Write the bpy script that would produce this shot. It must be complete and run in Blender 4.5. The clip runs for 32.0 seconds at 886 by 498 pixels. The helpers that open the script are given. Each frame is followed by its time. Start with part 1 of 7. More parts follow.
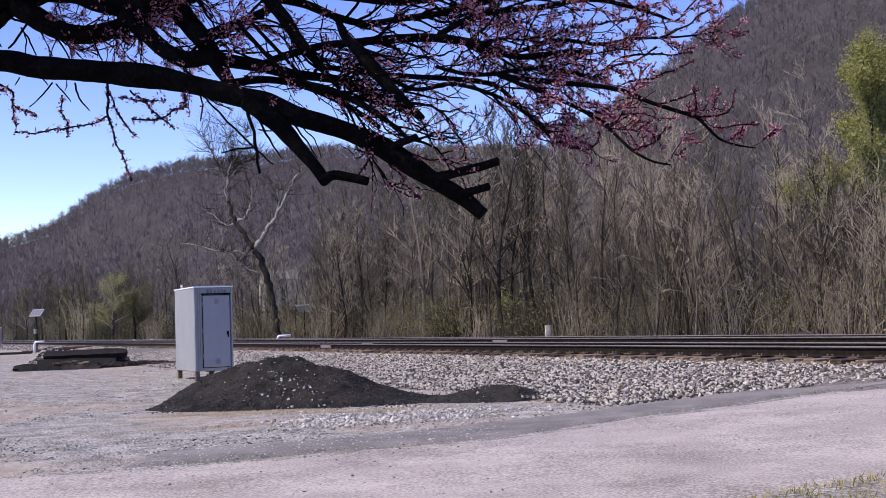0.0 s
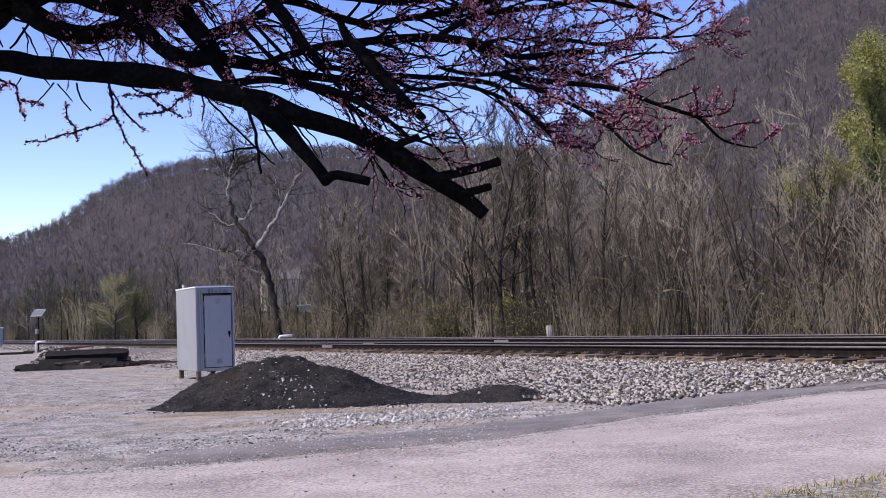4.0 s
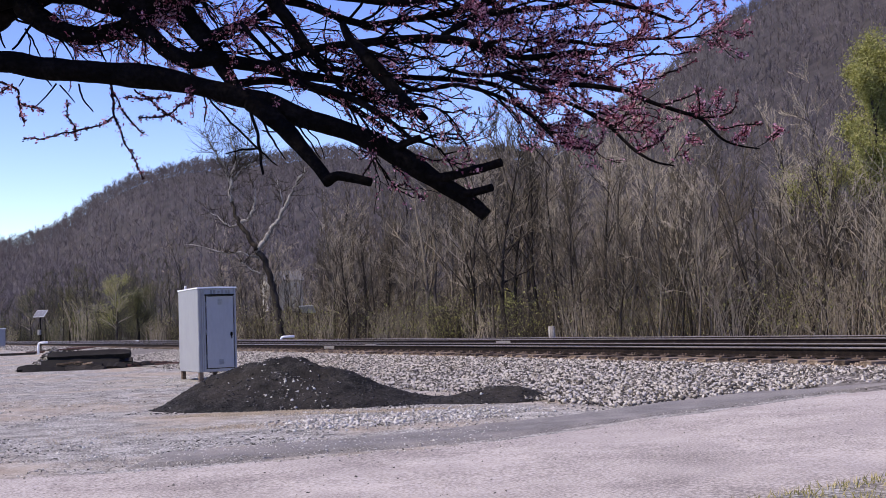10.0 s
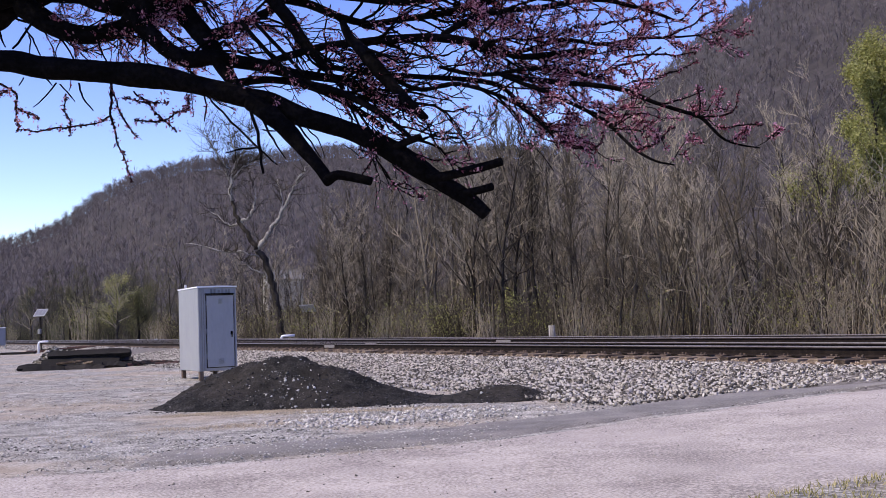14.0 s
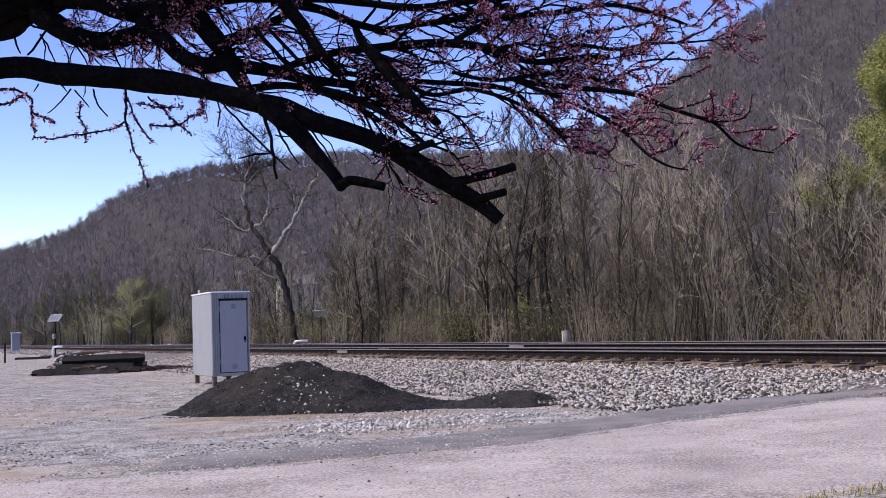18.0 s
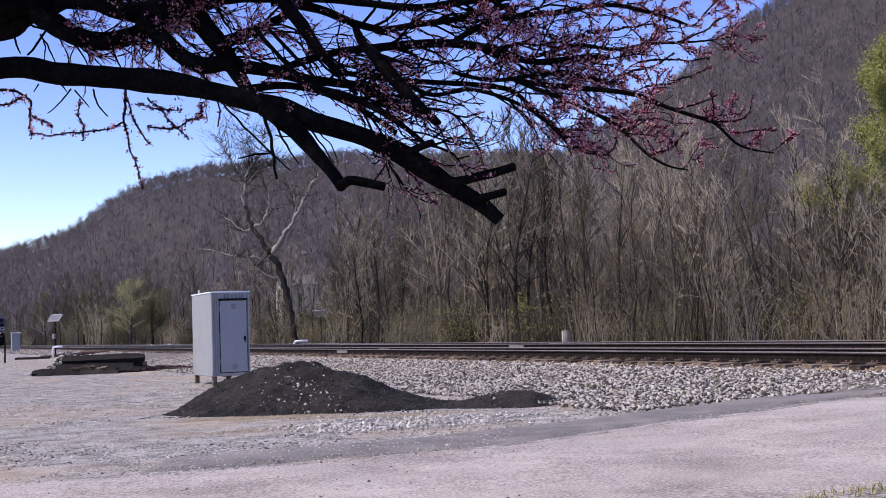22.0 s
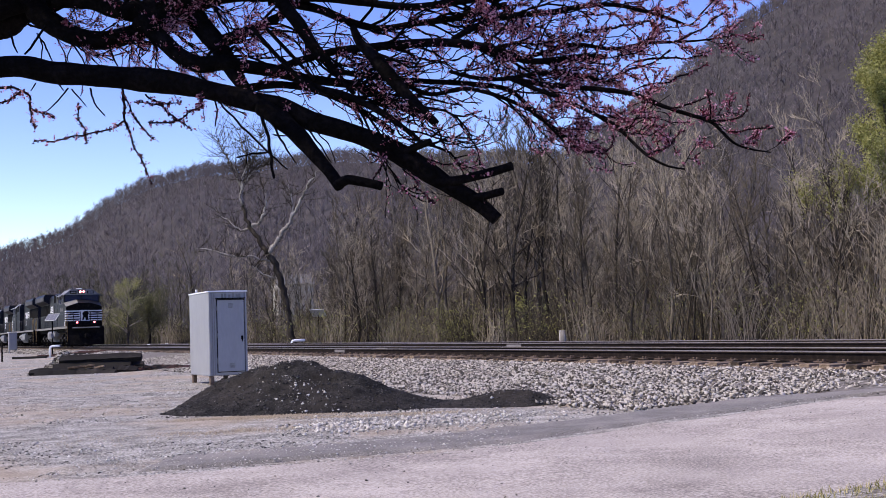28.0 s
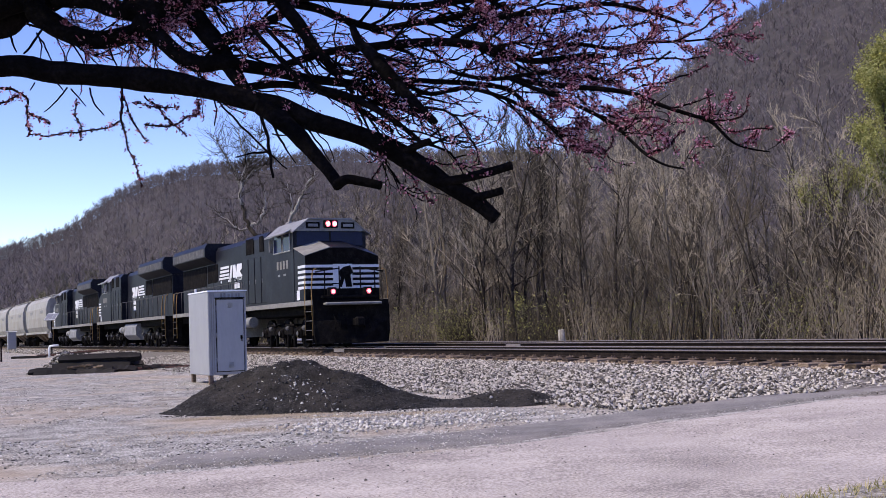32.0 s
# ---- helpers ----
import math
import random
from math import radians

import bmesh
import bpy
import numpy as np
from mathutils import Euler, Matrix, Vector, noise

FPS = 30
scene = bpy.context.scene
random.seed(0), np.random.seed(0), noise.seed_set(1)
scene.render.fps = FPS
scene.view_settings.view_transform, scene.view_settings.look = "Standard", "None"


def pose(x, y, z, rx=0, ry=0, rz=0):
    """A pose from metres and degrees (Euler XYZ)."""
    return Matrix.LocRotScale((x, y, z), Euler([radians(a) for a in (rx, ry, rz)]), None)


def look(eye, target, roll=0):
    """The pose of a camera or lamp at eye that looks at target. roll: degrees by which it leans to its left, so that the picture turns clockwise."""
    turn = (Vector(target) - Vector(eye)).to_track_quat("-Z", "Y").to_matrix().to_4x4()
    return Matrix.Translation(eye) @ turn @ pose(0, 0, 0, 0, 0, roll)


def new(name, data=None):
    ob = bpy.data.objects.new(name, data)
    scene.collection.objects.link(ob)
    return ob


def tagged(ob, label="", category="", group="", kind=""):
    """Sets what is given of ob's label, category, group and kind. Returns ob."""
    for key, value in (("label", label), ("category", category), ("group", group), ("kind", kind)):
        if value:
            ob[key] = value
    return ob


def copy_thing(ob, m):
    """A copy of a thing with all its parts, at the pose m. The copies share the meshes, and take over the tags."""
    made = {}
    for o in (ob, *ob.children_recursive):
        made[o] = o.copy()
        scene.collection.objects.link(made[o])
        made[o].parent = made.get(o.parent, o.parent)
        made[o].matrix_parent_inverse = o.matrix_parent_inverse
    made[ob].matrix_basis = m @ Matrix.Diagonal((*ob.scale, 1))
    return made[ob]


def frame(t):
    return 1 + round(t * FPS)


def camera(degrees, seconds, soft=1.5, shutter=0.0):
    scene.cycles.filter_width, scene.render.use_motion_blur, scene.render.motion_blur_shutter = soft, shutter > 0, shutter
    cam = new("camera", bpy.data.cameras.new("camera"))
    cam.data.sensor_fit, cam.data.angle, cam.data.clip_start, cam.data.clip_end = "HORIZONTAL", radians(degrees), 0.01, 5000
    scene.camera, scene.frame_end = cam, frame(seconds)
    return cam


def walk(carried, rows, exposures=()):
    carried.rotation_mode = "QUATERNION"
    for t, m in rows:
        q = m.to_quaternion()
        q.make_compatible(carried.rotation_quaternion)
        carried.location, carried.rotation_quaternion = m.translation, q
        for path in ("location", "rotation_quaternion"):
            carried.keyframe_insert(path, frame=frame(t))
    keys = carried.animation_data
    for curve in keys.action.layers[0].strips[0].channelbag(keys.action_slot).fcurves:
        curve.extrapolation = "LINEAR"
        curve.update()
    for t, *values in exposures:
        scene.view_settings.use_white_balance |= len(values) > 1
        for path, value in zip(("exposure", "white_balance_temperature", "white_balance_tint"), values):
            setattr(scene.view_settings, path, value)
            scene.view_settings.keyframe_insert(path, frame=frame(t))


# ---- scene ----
EXPO = 0.11                               # stops
PHI = radians(26.39)                      # heading of the railway against the line of sight
OFF = 14.55                               # distance from the camera to the near track's centre line
RAIL_Z = 0.60                             # top of the rails
N = Vector((math.cos(PHI), math.sin(PHI), 0))     # across the tracks, away from the camera
D = Vector((-math.sin(PHI), math.cos(PHI), 0))    # along the tracks, the way the train comes from

# ------------------------------------------------------------------ camera
cam = camera(42.81, 32.0, soft=0.8)
BASE = look((0, 0, 1.24), (0, 10, 1.24 + 10 * math.tan(radians(3.91))), -2.05)


def aim(yaw, pitch):
    """The tripod head turned from its main position, in milliradians."""
    return BASE @ Matrix.Rotation(pitch / 1000, 4, "X") @ Matrix.Rotation(yaw / 1000, 4, "Y")


walk(cam, [(t, aim(a, b)) for t, a, b in (
    (0, -14.6, -4.7), (1.2, -14.5, -4.7), (2, -13.8, -4.7), (3.5, -13.4, -4.7), (5.5, -13.0, -4.7), (6.2, -12.6, -4.7),
    (7, -12.2, -4.6), (8.7, -12.1, -4.5), (9.5, -11.6, -3.9), (11.5, -11.5, -4.1), (12.5, -11.4, -4.6), (14, -11.4, -4.7),
    (14.5, -10.8, -4.7), (16.3, -10.1, -4.7), (16.6, -9.4, -4.5), (17, -5.2, -2.3), (17.4, -0.3, -0.1), (17.7, 0, 0),
    (25, 0, 0), (25.5, -0.7, 0), (27.4, -2.2, -0.2), (28, -2.3, -0.6), (28.5, -2.3, -0.7), (28.9, -0.1, 0), (29.2, 0, 0),
    (31.4, 0, 0), (31.6, -0.3, -0.1), (32, -2.9, -1.0))], exposures=[(0, EXPO, 6720, 12), (32, EXPO, 6720, 12)])

# ------------------------------------------------------------------ sky and sun
SUN_EL, SUN_AZ = radians(52), Vector((-0.93, -0.36))     # towards the sun, seen from above
world = bpy.data.worlds.new("sky")
scene.world = world
world.use_nodes = True
wn = world.node_tree.nodes
sky = wn.new("ShaderNodeTexSky")
sky.sky_type, sky.sun_disc = "NISHITA", False
sky.sun_elevation, sky.sun_rotation = SUN_EL, math.atan2(SUN_AZ.x, SUN_AZ.y)
sky.air_density, sky.dust_density, sky.ozone_density, sky.altitude = 1.05, 0.03, 3.0, 200
wn["Background"].inputs[1].default_value = 0.228
tone = wn.new("ShaderNodeHueSaturation")
tone.inputs["Hue"].default_value, tone.inputs["Saturation"].default_value = 0.533, 1.25
world.node_tree.links.new(sky.outputs[0], tone.inputs["Color"])
world.node_tree.links.new(tone.outputs[0], wn["Background"].inputs[0])
sun = new("sun", bpy.data.lights.new("sun", "SUN"))
sun.data.energy, sun.data.angle, sun.data.color = 4.9, radians(0.53), (1.0, 0.90, 0.745)
sun.matrix_world = look((0, 0, 0), (-SUN_AZ.x * math.cos(SUN_EL), -SUN_AZ.y * math.cos(SUN_EL), -math.sin(SUN_EL)))

# ------------------------------------------------------------------ materials


def mat(name, stops, scale=8.0, rough=0.85, metal=0.0, bump=0.3, bump_scale=None, fine=None, rand=0.0, island=0.0, stretch=(1, 1, 1),
        detail=6.0, spec=0.3, emit=None, stain=None, grain=0.5, thin=0.0):
    """A procedural surface: a ramp of real colours over noise at two scales, with relief. stops: colours from dark to light."""
    m = bpy.data.materials.new(name)
    m.use_nodes = True
    nt = m.node_tree
    nodes, links = nt.nodes, nt.links
    bsdf = nodes["Principled BSDF"]
    co = nodes.new("ShaderNodeTexCoord")
    mp = nodes.new("ShaderNodeMapping")
    mp.inputs["Scale"].default_value = stretch
    links.new(co.outputs["Object"], mp.inputs["Vector"])
    n1 = nodes.new("ShaderNodeTexNoise")
    n1.inputs["Scale"].default_value, n1.inputs["Detail"].default_value, n1.inputs["Roughness"].default_value = scale, detail, 0.65
    links.new(mp.outputs[0], n1.inputs["Vector"])
    n2 = nodes.new("ShaderNodeTexNoise")
    n2.inputs["Scale"].default_value, n2.inputs["Detail"].default_value = fine or scale * 9, 3
    links.new(mp.outputs[0], n2.inputs["Vector"])
    mix = nodes.new("ShaderNodeMath")
    mix.operation = "MULTIPLY_ADD"
    mix.inputs[1].default_value = grain
    links.new(n2.outputs[0], mix.inputs[0])
    half = nodes.new("ShaderNodeMath")
    half.operation = "MULTIPLY_ADD"
    half.inputs[1].default_value, half.inputs[2].default_value = 0.75, 0.13 - grain / 2
    links.new(n1.outputs[0], half.inputs[0])
    links.new(half.outputs[0], mix.inputs[2])
    value = mix.outputs[0]
    if rand or island:
        src = nodes.new("ShaderNodeObjectInfo").outputs["Random"] if rand else nodes.new("ShaderNodeNewGeometry").outputs["Random Per Island"]
        add = nodes.new("ShaderNodeMath")
        add.operation = "MULTIPLY_ADD"
        add.inputs[1].default_value = rand or island
        links.new(src, add.inputs[0])
        sub = nodes.new("ShaderNodeMath")
        sub.operation = "SUBTRACT"
        sub.inputs[1].default_value = (rand or island) / 2
        links.new(value, sub.inputs[0])
        links.new(sub.outputs[0], add.inputs[2])
        value = add.outputs[0]
    ramp = nodes.new("ShaderNodeValToRGB")
    el = ramp.color_ramp.elements
    lo, hi = 0.3, 0.7
    for i, c in enumerate(stops):
        pos = lo + (hi - lo) * i / max(1, len(stops) - 1)
        e = el[i] if i < 2 else el.new(pos)
        e.position, e.color = pos, (*c, 1)
    links.new(value, ramp.inputs[0])
    colour = ramp.outputs[0]
    if stain:                                # (colour, scale, amount)
        n3 = nodes.new("ShaderNodeTexNoise")
        n3.inputs["Scale"].default_value, n3.inputs["Detail"].default_value = stain[1], 5
        links.new(co.outputs["Object"], n3.inputs["Vector"])
        r3 = nodes.new("ShaderNodeMapRange")
        r3.inputs[1].default_value, r3.inputs[2].default_value, r3.inputs[4].default_value = 0.48, 0.66, stain[2]
        links.new(n3.outputs[0], r3.inputs[0])
        mx = nodes.new("ShaderNodeMix")
        mx.data_type = "RGBA"
        mx.inputs[7].default_value = (*stain[0], 1)
        links.new(r3.outputs[0], mx.inputs[0])
        links.new(colour, mx.inputs[6])
        colour = mx.outputs[2]
    links.new(colour, bsdf.inputs["Base Color"])
    bsdf.inputs["Roughness"].default_value, bsdf.inputs["Metallic"].default_value = rough, metal
    bsdf.inputs["Specular IOR Level"].default_value = spec
    if bump:
        b = nodes.new("ShaderNodeBump")
        b.inputs["Strength"].default_value, b.inputs["Distance"].default_value = bump, 0.02
        if bump_scale:
            n4 = nodes.new("ShaderNodeTexNoise")
            n4.inputs["Scale"].default_value, n4.inputs["Detail"].default_value = bump_scale, 4
            links.new(mp.outputs[0], n4.inputs["Vector"])
            links.new(n4.outputs[0], b.inputs["Height"])
        else:
            links.new(mix.outputs[0], b.inputs["Height"])
        links.new(b.outputs[0], bsdf.inputs["Normal"])
    if emit:
        bsdf.inputs["Emission Color"].default_value, bsdf.inputs["Emission Strength"].default_value = (*emit[0], 1), emit[1]
    if thin:                                 # light shines through petals and young leaves
        glow, both = nodes.new("ShaderNodeBsdfTranslucent"), nodes.new("ShaderNodeMixShader")
        links.new(colour, glow.inputs[0])
        both.inputs[0].default_value = thin
        links.new(bsdf.outputs[0], both.inputs[1])
        links.new(glow.outputs[0], both.inputs[2])
        links.new(both.outputs[0], nodes["Material Output"].inputs[0])
    return m


M_GRAVEL = mat("yard_gravel", [(0.08, 0.077, 0.069), (0.245, 0.234, 0.207), (0.48, 0.462, 0.418)], scale=2.2, grain=1.0, fine=34, bump=0.9, bump_scale=26, rough=1.0, spec=0.1,
               stain=((0.36, 0.29, 0.21), 0.35, 0.7))
# bed darkened below the stones' tone to paint the shade between them
M_BALLAST = mat("ballast_bed", [(0.05, 0.044, 0.037), (0.13, 0.115, 0.097), (0.27, 0.245, 0.215)], scale=9, fine=30, bump=1.0, bump_scale=18, rough=0.95)
M_STONE = mat("ballast_stone", [(0.05, 0.044, 0.037), (0.235, 0.212, 0.178), (0.47, 0.435, 0.38)], scale=14, bump=0.25, island=0.85, rough=0.9)
M_ROAD = mat("old_road", [(0.19, 0.166, 0.144), (0.36, 0.32, 0.276), (0.52, 0.47, 0.41)], scale=0.8, grain=1.1, fine=42, bump=0.5, bump_scale=90, rough=0.9,
             stain=((0.36, 0.318, 0.28), 0.5, 0.6))
M_ASPHALT = mat("new_asphalt", [(0.11, 0.102, 0.092), (0.17, 0.158, 0.141), (0.25, 0.233, 0.206)], scale=2.0, grain=0.9, fine=55, bump=0.5, bump_scale=80, rough=0.9,
                stain=((0.30, 0.27, 0.235), 0.7, 0.45))
M_LITTER = mat("leaf_litter", [(0.045, 0.037, 0.024), (0.09, 0.075, 0.050), (0.16, 0.136, 0.095)], scale=0.4, fine=5, bump=0.8, bump_scale=4, rough=1.0,
               stain=((0.10, 0.12, 0.045), 0.06, 0.5))
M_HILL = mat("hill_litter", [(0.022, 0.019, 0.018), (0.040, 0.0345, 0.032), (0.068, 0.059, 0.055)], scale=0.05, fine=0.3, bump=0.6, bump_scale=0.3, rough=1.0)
M_GRASS = mat("grass", [(0.10, 0.10, 0.03), (0.23, 0.21, 0.08), (0.38, 0.33, 0.17)], scale=6, island=0.5, bump=0, rough=0.9)
M_BARK = mat("bark", [(0.016, 0.013, 0.010), (0.062, 0.051, 0.038), (0.18, 0.153, 0.118)], scale=4, fine=30, bump=0.6, rand=0.35, stretch=(1, 1, 0.25), rough=1.0, spec=0.1)
M_TWIG = mat("twigs", [(0.030, 0.024, 0.015), (0.135, 0.110, 0.074), (0.40, 0.34, 0.252)], scale=0.6, bump=0, rand=0.5, rough=0.95)
# far woods: an olive tinge plus their own shade, put into the colour
M_SHADEOLIVETWIG = mat("shaded_olive_twigs", [(0.020, 0.0185, 0.010), (0.050, 0.046, 0.025), (0.13, 0.12, 0.068)], scale=0.6, bump=0, rand=0.5, rough=0.95)
M_PALE = mat("pale_bark", [(0.07, 0.062, 0.052), (0.23, 0.212, 0.188), (0.48, 0.455, 0.42)], scale=3, fine=14, bump=0.3, stretch=(1, 1, 0.4), rough=0.9)
M_FARWOOD = mat("far_wood", [(0.062, 0.053, 0.053), (0.118, 0.101, 0.101), (0.20, 0.173, 0.172)], scale=0.07, fine=0.4, grain=0.9, bump=0, island=0.12, rough=1.0)
# near black throughout: the silhouette against the sky is put into the colour
M_LIMB = mat("silhouette_limb", [(0.002, 0.0018, 0.0018), (0.0045, 0.004, 0.004), (0.012, 0.010, 0.010)], scale=9, fine=60, bump=0.9, rough=1.0, spec=0.02)
M_BLOSSOM = mat("blossom", [(0.16, 0.028, 0.050), (0.42, 0.13, 0.19), (0.76, 0.44, 0.52)], scale=30, bump=0, island=0.6, rough=0.7, thin=0.55)
M_BUD = mat("bud", [(0.02, 0.006, 0.009), (0.05, 0.016, 0.022), (0.12, 0.05, 0.06)], scale=30, bump=0, island=0.6, rough=0.8, spec=0.1)
M_DARKBARK = mat("dark_bark", [(0.016, 0.013, 0.010), (0.036, 0.030, 0.024), (0.09, 0.077, 0.062)], scale=4, fine=30, bump=0.6, stretch=(1, 1, 0.25), rough=1.0, spec=0.1)
M_YELLOWLEAF = mat("new_leaf", [(0.17, 0.175, 0.045), (0.30, 0.30, 0.09), (0.42, 0.41, 0.16)], scale=2, bump=0, island=0.5, rough=0.8, thin=0.35)
M_SAPLING = mat("sapling_bark", [(0.05, 0.041, 0.028), (0.155, 0.130, 0.090), (0.34, 0.29, 0.215)], scale=0.5, bump=0, rand=0.45, island=0, rough=0.95)
# olive leaf, darkened in colour by the same far-wood shade
M_SHADEOLIVELEAF = mat("shaded_olive_leaf", [(0.05, 0.052, 0.02), (0.10, 0.10, 0.04), (0.17, 0.165, 0.07)], scale=2, bump=0, island=0.5, rough=0.8, thin=0.35)
M_CABINET = mat("cabinet_paint", [(0.215, 0.216, 0.23), (0.24, 0.241, 0.256), (0.265, 0.266, 0.281)], scale=2.2, fine=20, bump=0.06, rough=0.45, metal=0.0, spec=0.5,
                stretch=(1, 1, 0.3), stain=((0.34, 0.335, 0.34), 1.2, 0.25))
M_RUST = mat("rusty_steel", [(0.05, 0.036, 0.027), (0.11, 0.077, 0.055), (0.22, 0.16, 0.115)], scale=6, bump=0.3, rough=0.85)
M_RAILTOP = mat("worn_rail", [(0.16, 0.14, 0.125), (0.27, 0.24, 0.22)], scale=8, rough=0.45, metal=0.3, bump=0.1)
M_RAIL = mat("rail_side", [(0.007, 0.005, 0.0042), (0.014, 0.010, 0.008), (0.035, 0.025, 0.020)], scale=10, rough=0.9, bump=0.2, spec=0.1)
M_TIE = mat("tie_wood", [(0.03, 0.021, 0.014), (0.10, 0.071, 0.047), (0.22, 0.165, 0.115)], scale=5, fine=40, rand=0.4, stretch=(1, 0.2, 1), rough=0.95, bump=0.5)
M_OLDTIE = mat("creosoted_timber", [(0.004, 0.0033, 0.0033), (0.009, 0.0075, 0.007), (0.030, 0.025, 0.022)], scale=4, fine=40, rand=0.3, stretch=(0.2, 1, 1), rough=0.9, bump=0.5)
M_COAL = mat("black_millings", [(0.006, 0.006, 0.006), (0.017, 0.0165, 0.016), (0.052, 0.049, 0.046)], scale=5, fine=40, bump=1.0, bump_scale=30, rough=1.0, spec=0.08,
             stain=((0.042, 0.036, 0.030), 1.1, 0.45))
M_FLECK = mat("pale_fleck", [(0.06, 0.057, 0.054), (0.17, 0.162, 0.152), (0.50, 0.48, 0.45)], scale=14, bump=0.2, island=0.7, rough=0.9)
M_COALBIT = mat("black_lump", [(0.005, 0.005, 0.0055), (0.016, 0.0155, 0.0155), (0.055, 0.053, 0.051)], scale=20, bump=0.2, island=0.5, rough=0.9)

# ------------------------------------------------------------------ mesh helpers


class Shape:
    """Vertices and faces gathered for one mesh."""

    def __init__(self):
        self.v, self.f, self.smooth = [], [], []

    def add(self, verts, faces, smooth=False):
        k = len(self.v)
        self.v.extend(tuple(p) for p in verts)
        self.f.extend(tuple(k + i for i in f) for f in faces)
        self.smooth.extend([smooth] * len(faces))
        return self

    def box(self, c, size, bev=0.0, m=None):
        """A box about c, with chamfered edges of width bev; m: a pose for it."""
        h = [s / 2 for s in size]
        if bev <= 0:
            vs = [Vector((c[0] + h[0] * sx, c[1] + h[1] * sy, c[2] + h[2] * sz)) for sx in (-1, 1) for sy in (-1, 1) for sz in (-1, 1)]
            fs = [(0, 1, 3, 2), (4, 6, 7, 5), (0, 4, 5, 1), (2, 3, 7, 6), (0, 2, 6, 4), (1, 5, 7, 3)]
        else:
            bev = min(bev, *(q * 0.9 for q in h))
            idx, vs, fs = {}, [], []
            for sx in (-1, 1):
                for sy in (-1, 1):
                    for sz in (-1, 1):
                        for a in range(3):
                            q = [h[i] - (0 if i == a else bev) for i in range(3)]
                            idx[(sx, sy, sz, a)] = len(vs)
                            vs.append(Vector((c[0] + sx * q[0], c[1] + sy * q[1], c[2] + sz * q[2])))

            def at(signs, a):
                return idx[(*signs, a)]
            for a in range(3):
                b, d = (a + 1) % 3, (a + 2) % 3
                for s in (-1, 1):
                    ring = []
                    for sb, sd in ((-1, -1), (1, -1), (1, 1), (-1, 1)):
                        g = [0, 0, 0]
                        g[a], g[b], g[d] = s, sb, sd
                        ring.append(at(g, a))
                    fs.append(tuple(ring if s > 0 else ring[::-1]))
                for sa in (-1, 1):
                    for sb in (-1, 1):
                        g, g2 = [0, 0, 0], [0, 0, 0]
                        g[a], g[b], g[d] = sa, sb, -1
                        g2[a], g2[b], g2[d] = sa, sb, 1
                        quad = [at(g, a), at(g2, a), at(g2, b), at(g, b)]
                        fs.append(tuple(quad if sa * sb < 0 else quad[::-1]))
            for sx in (-1, 1):
                for sy in (-1, 1):
                    for sz in (-1, 1):
                        tri = [at((sx, sy, sz), a) for a in range(3)]
                        fs.append(tuple(tri if sx * sy * sz > 0 else tri[::-1]))
        if m is not None:
            vs = [m @ p for p in vs]
        return self.add(vs, fs)

    def tube(self, pts, radii, sides=6, caps=True, smooth=True):
        """A tapered tube through the points."""
        pts = [Vector(p) for p in pts]
        if not hasattr(radii, "__len__"):
            radii = [radii] * len(pts)
        vs, fs = [], []
        ref = None
        for i, p in enumerate(pts):
            t = (pts[min(i + 1, len(pts) - 1)] - pts[max(i - 1, 0)]).normalized()
            if ref is None:
                ref = t.orthogonal().normalized()
            ref = (ref - t * ref.dot(t))
            ref = ref.normalized() if ref.length > 1e-5 else t.orthogonal().normalized()
            other = t.cross(ref)
            for k in range(sides):
                a = 2 * math.pi * k / sides
                vs.append(p + (ref * math.cos(a) + other * math.sin(a)) * radii[i])
        for i in range(len(pts) - 1):
            for k in range(sides):
                k2 = (k + 1) % sides
                fs.append((i * sides + k, i * sides + k2, (i + 1) * sides + k2, (i + 1) * sides + k))
        self.add(vs, fs, smooth)
        if caps:
            k = len(self.v) - len(vs)
            self.f += [tuple(k + j for j in range(sides))[::-1], tuple(k + (len(pts) - 1) * sides + j for j in range(sides))]
            self.smooth += [False, False]
        return self

    def prism(self, profile, a0, a1, axis=0, smooth=False):
        """A closed 2D outline drawn along an axis from a0 to a1. Axis 0: (y, z); 1: (x, z); 2: (x, y)."""
        n = len(profile)

        def at(q, a):
            return {0: (a, q[0], q[1]), 1: (q[0], a, q[1]), 2: (q[0], q[1], a)}[axis]
        vs = [at(q, a0) for q in profile] + [at(q, a1) for q in profile]
        fs = [(i, (i + 1) % n, n + (i + 1) % n, n + i) for i in range(n)]
        self.add(vs, fs, smooth)
        k = len(self.v) - 2 * n
        self.f += [tuple(k + i for i in range(n))[::-1], tuple(k + n + i for i in range(n))]
        self.smooth += [False, False]
        return self

    def sheet(self, grid, smooth=True):
        """A grid of points as a surface."""
        r, c = len(grid), len(grid[0])
        return self.add([p for row in grid for p in row],
                        [(i * c + j, i * c + j + 1, (i + 1) * c + j + 1, (i + 1) * c + j) for i in range(r - 1) for j in range(c - 1)], smooth)

    def mesh(self, name, material):
        me = bpy.data.meshes.new(name)
        me.from_pydata(self.v, [], self.f)
        me.polygons.foreach_set("use_smooth", self.smooth)
        me.materials.append(material)
        me.update()
        return me


def fix_normals(me):
    bm = bmesh.new()
    bm.from_mesh(me)
    bmesh.ops.recalc_face_normals(bm, faces=bm.faces)
    bm.to_mesh(me)
    bm.free()
    return me


def part(name, shape, material, parent, label=""):
    """One mesh under a thing or a part."""
    me = shape if isinstance(shape, bpy.types.Mesh) else fix_normals(shape.mesh(name, material))
    ob = new(name, me)
    ob.parent = parent
    return tagged(ob, label)


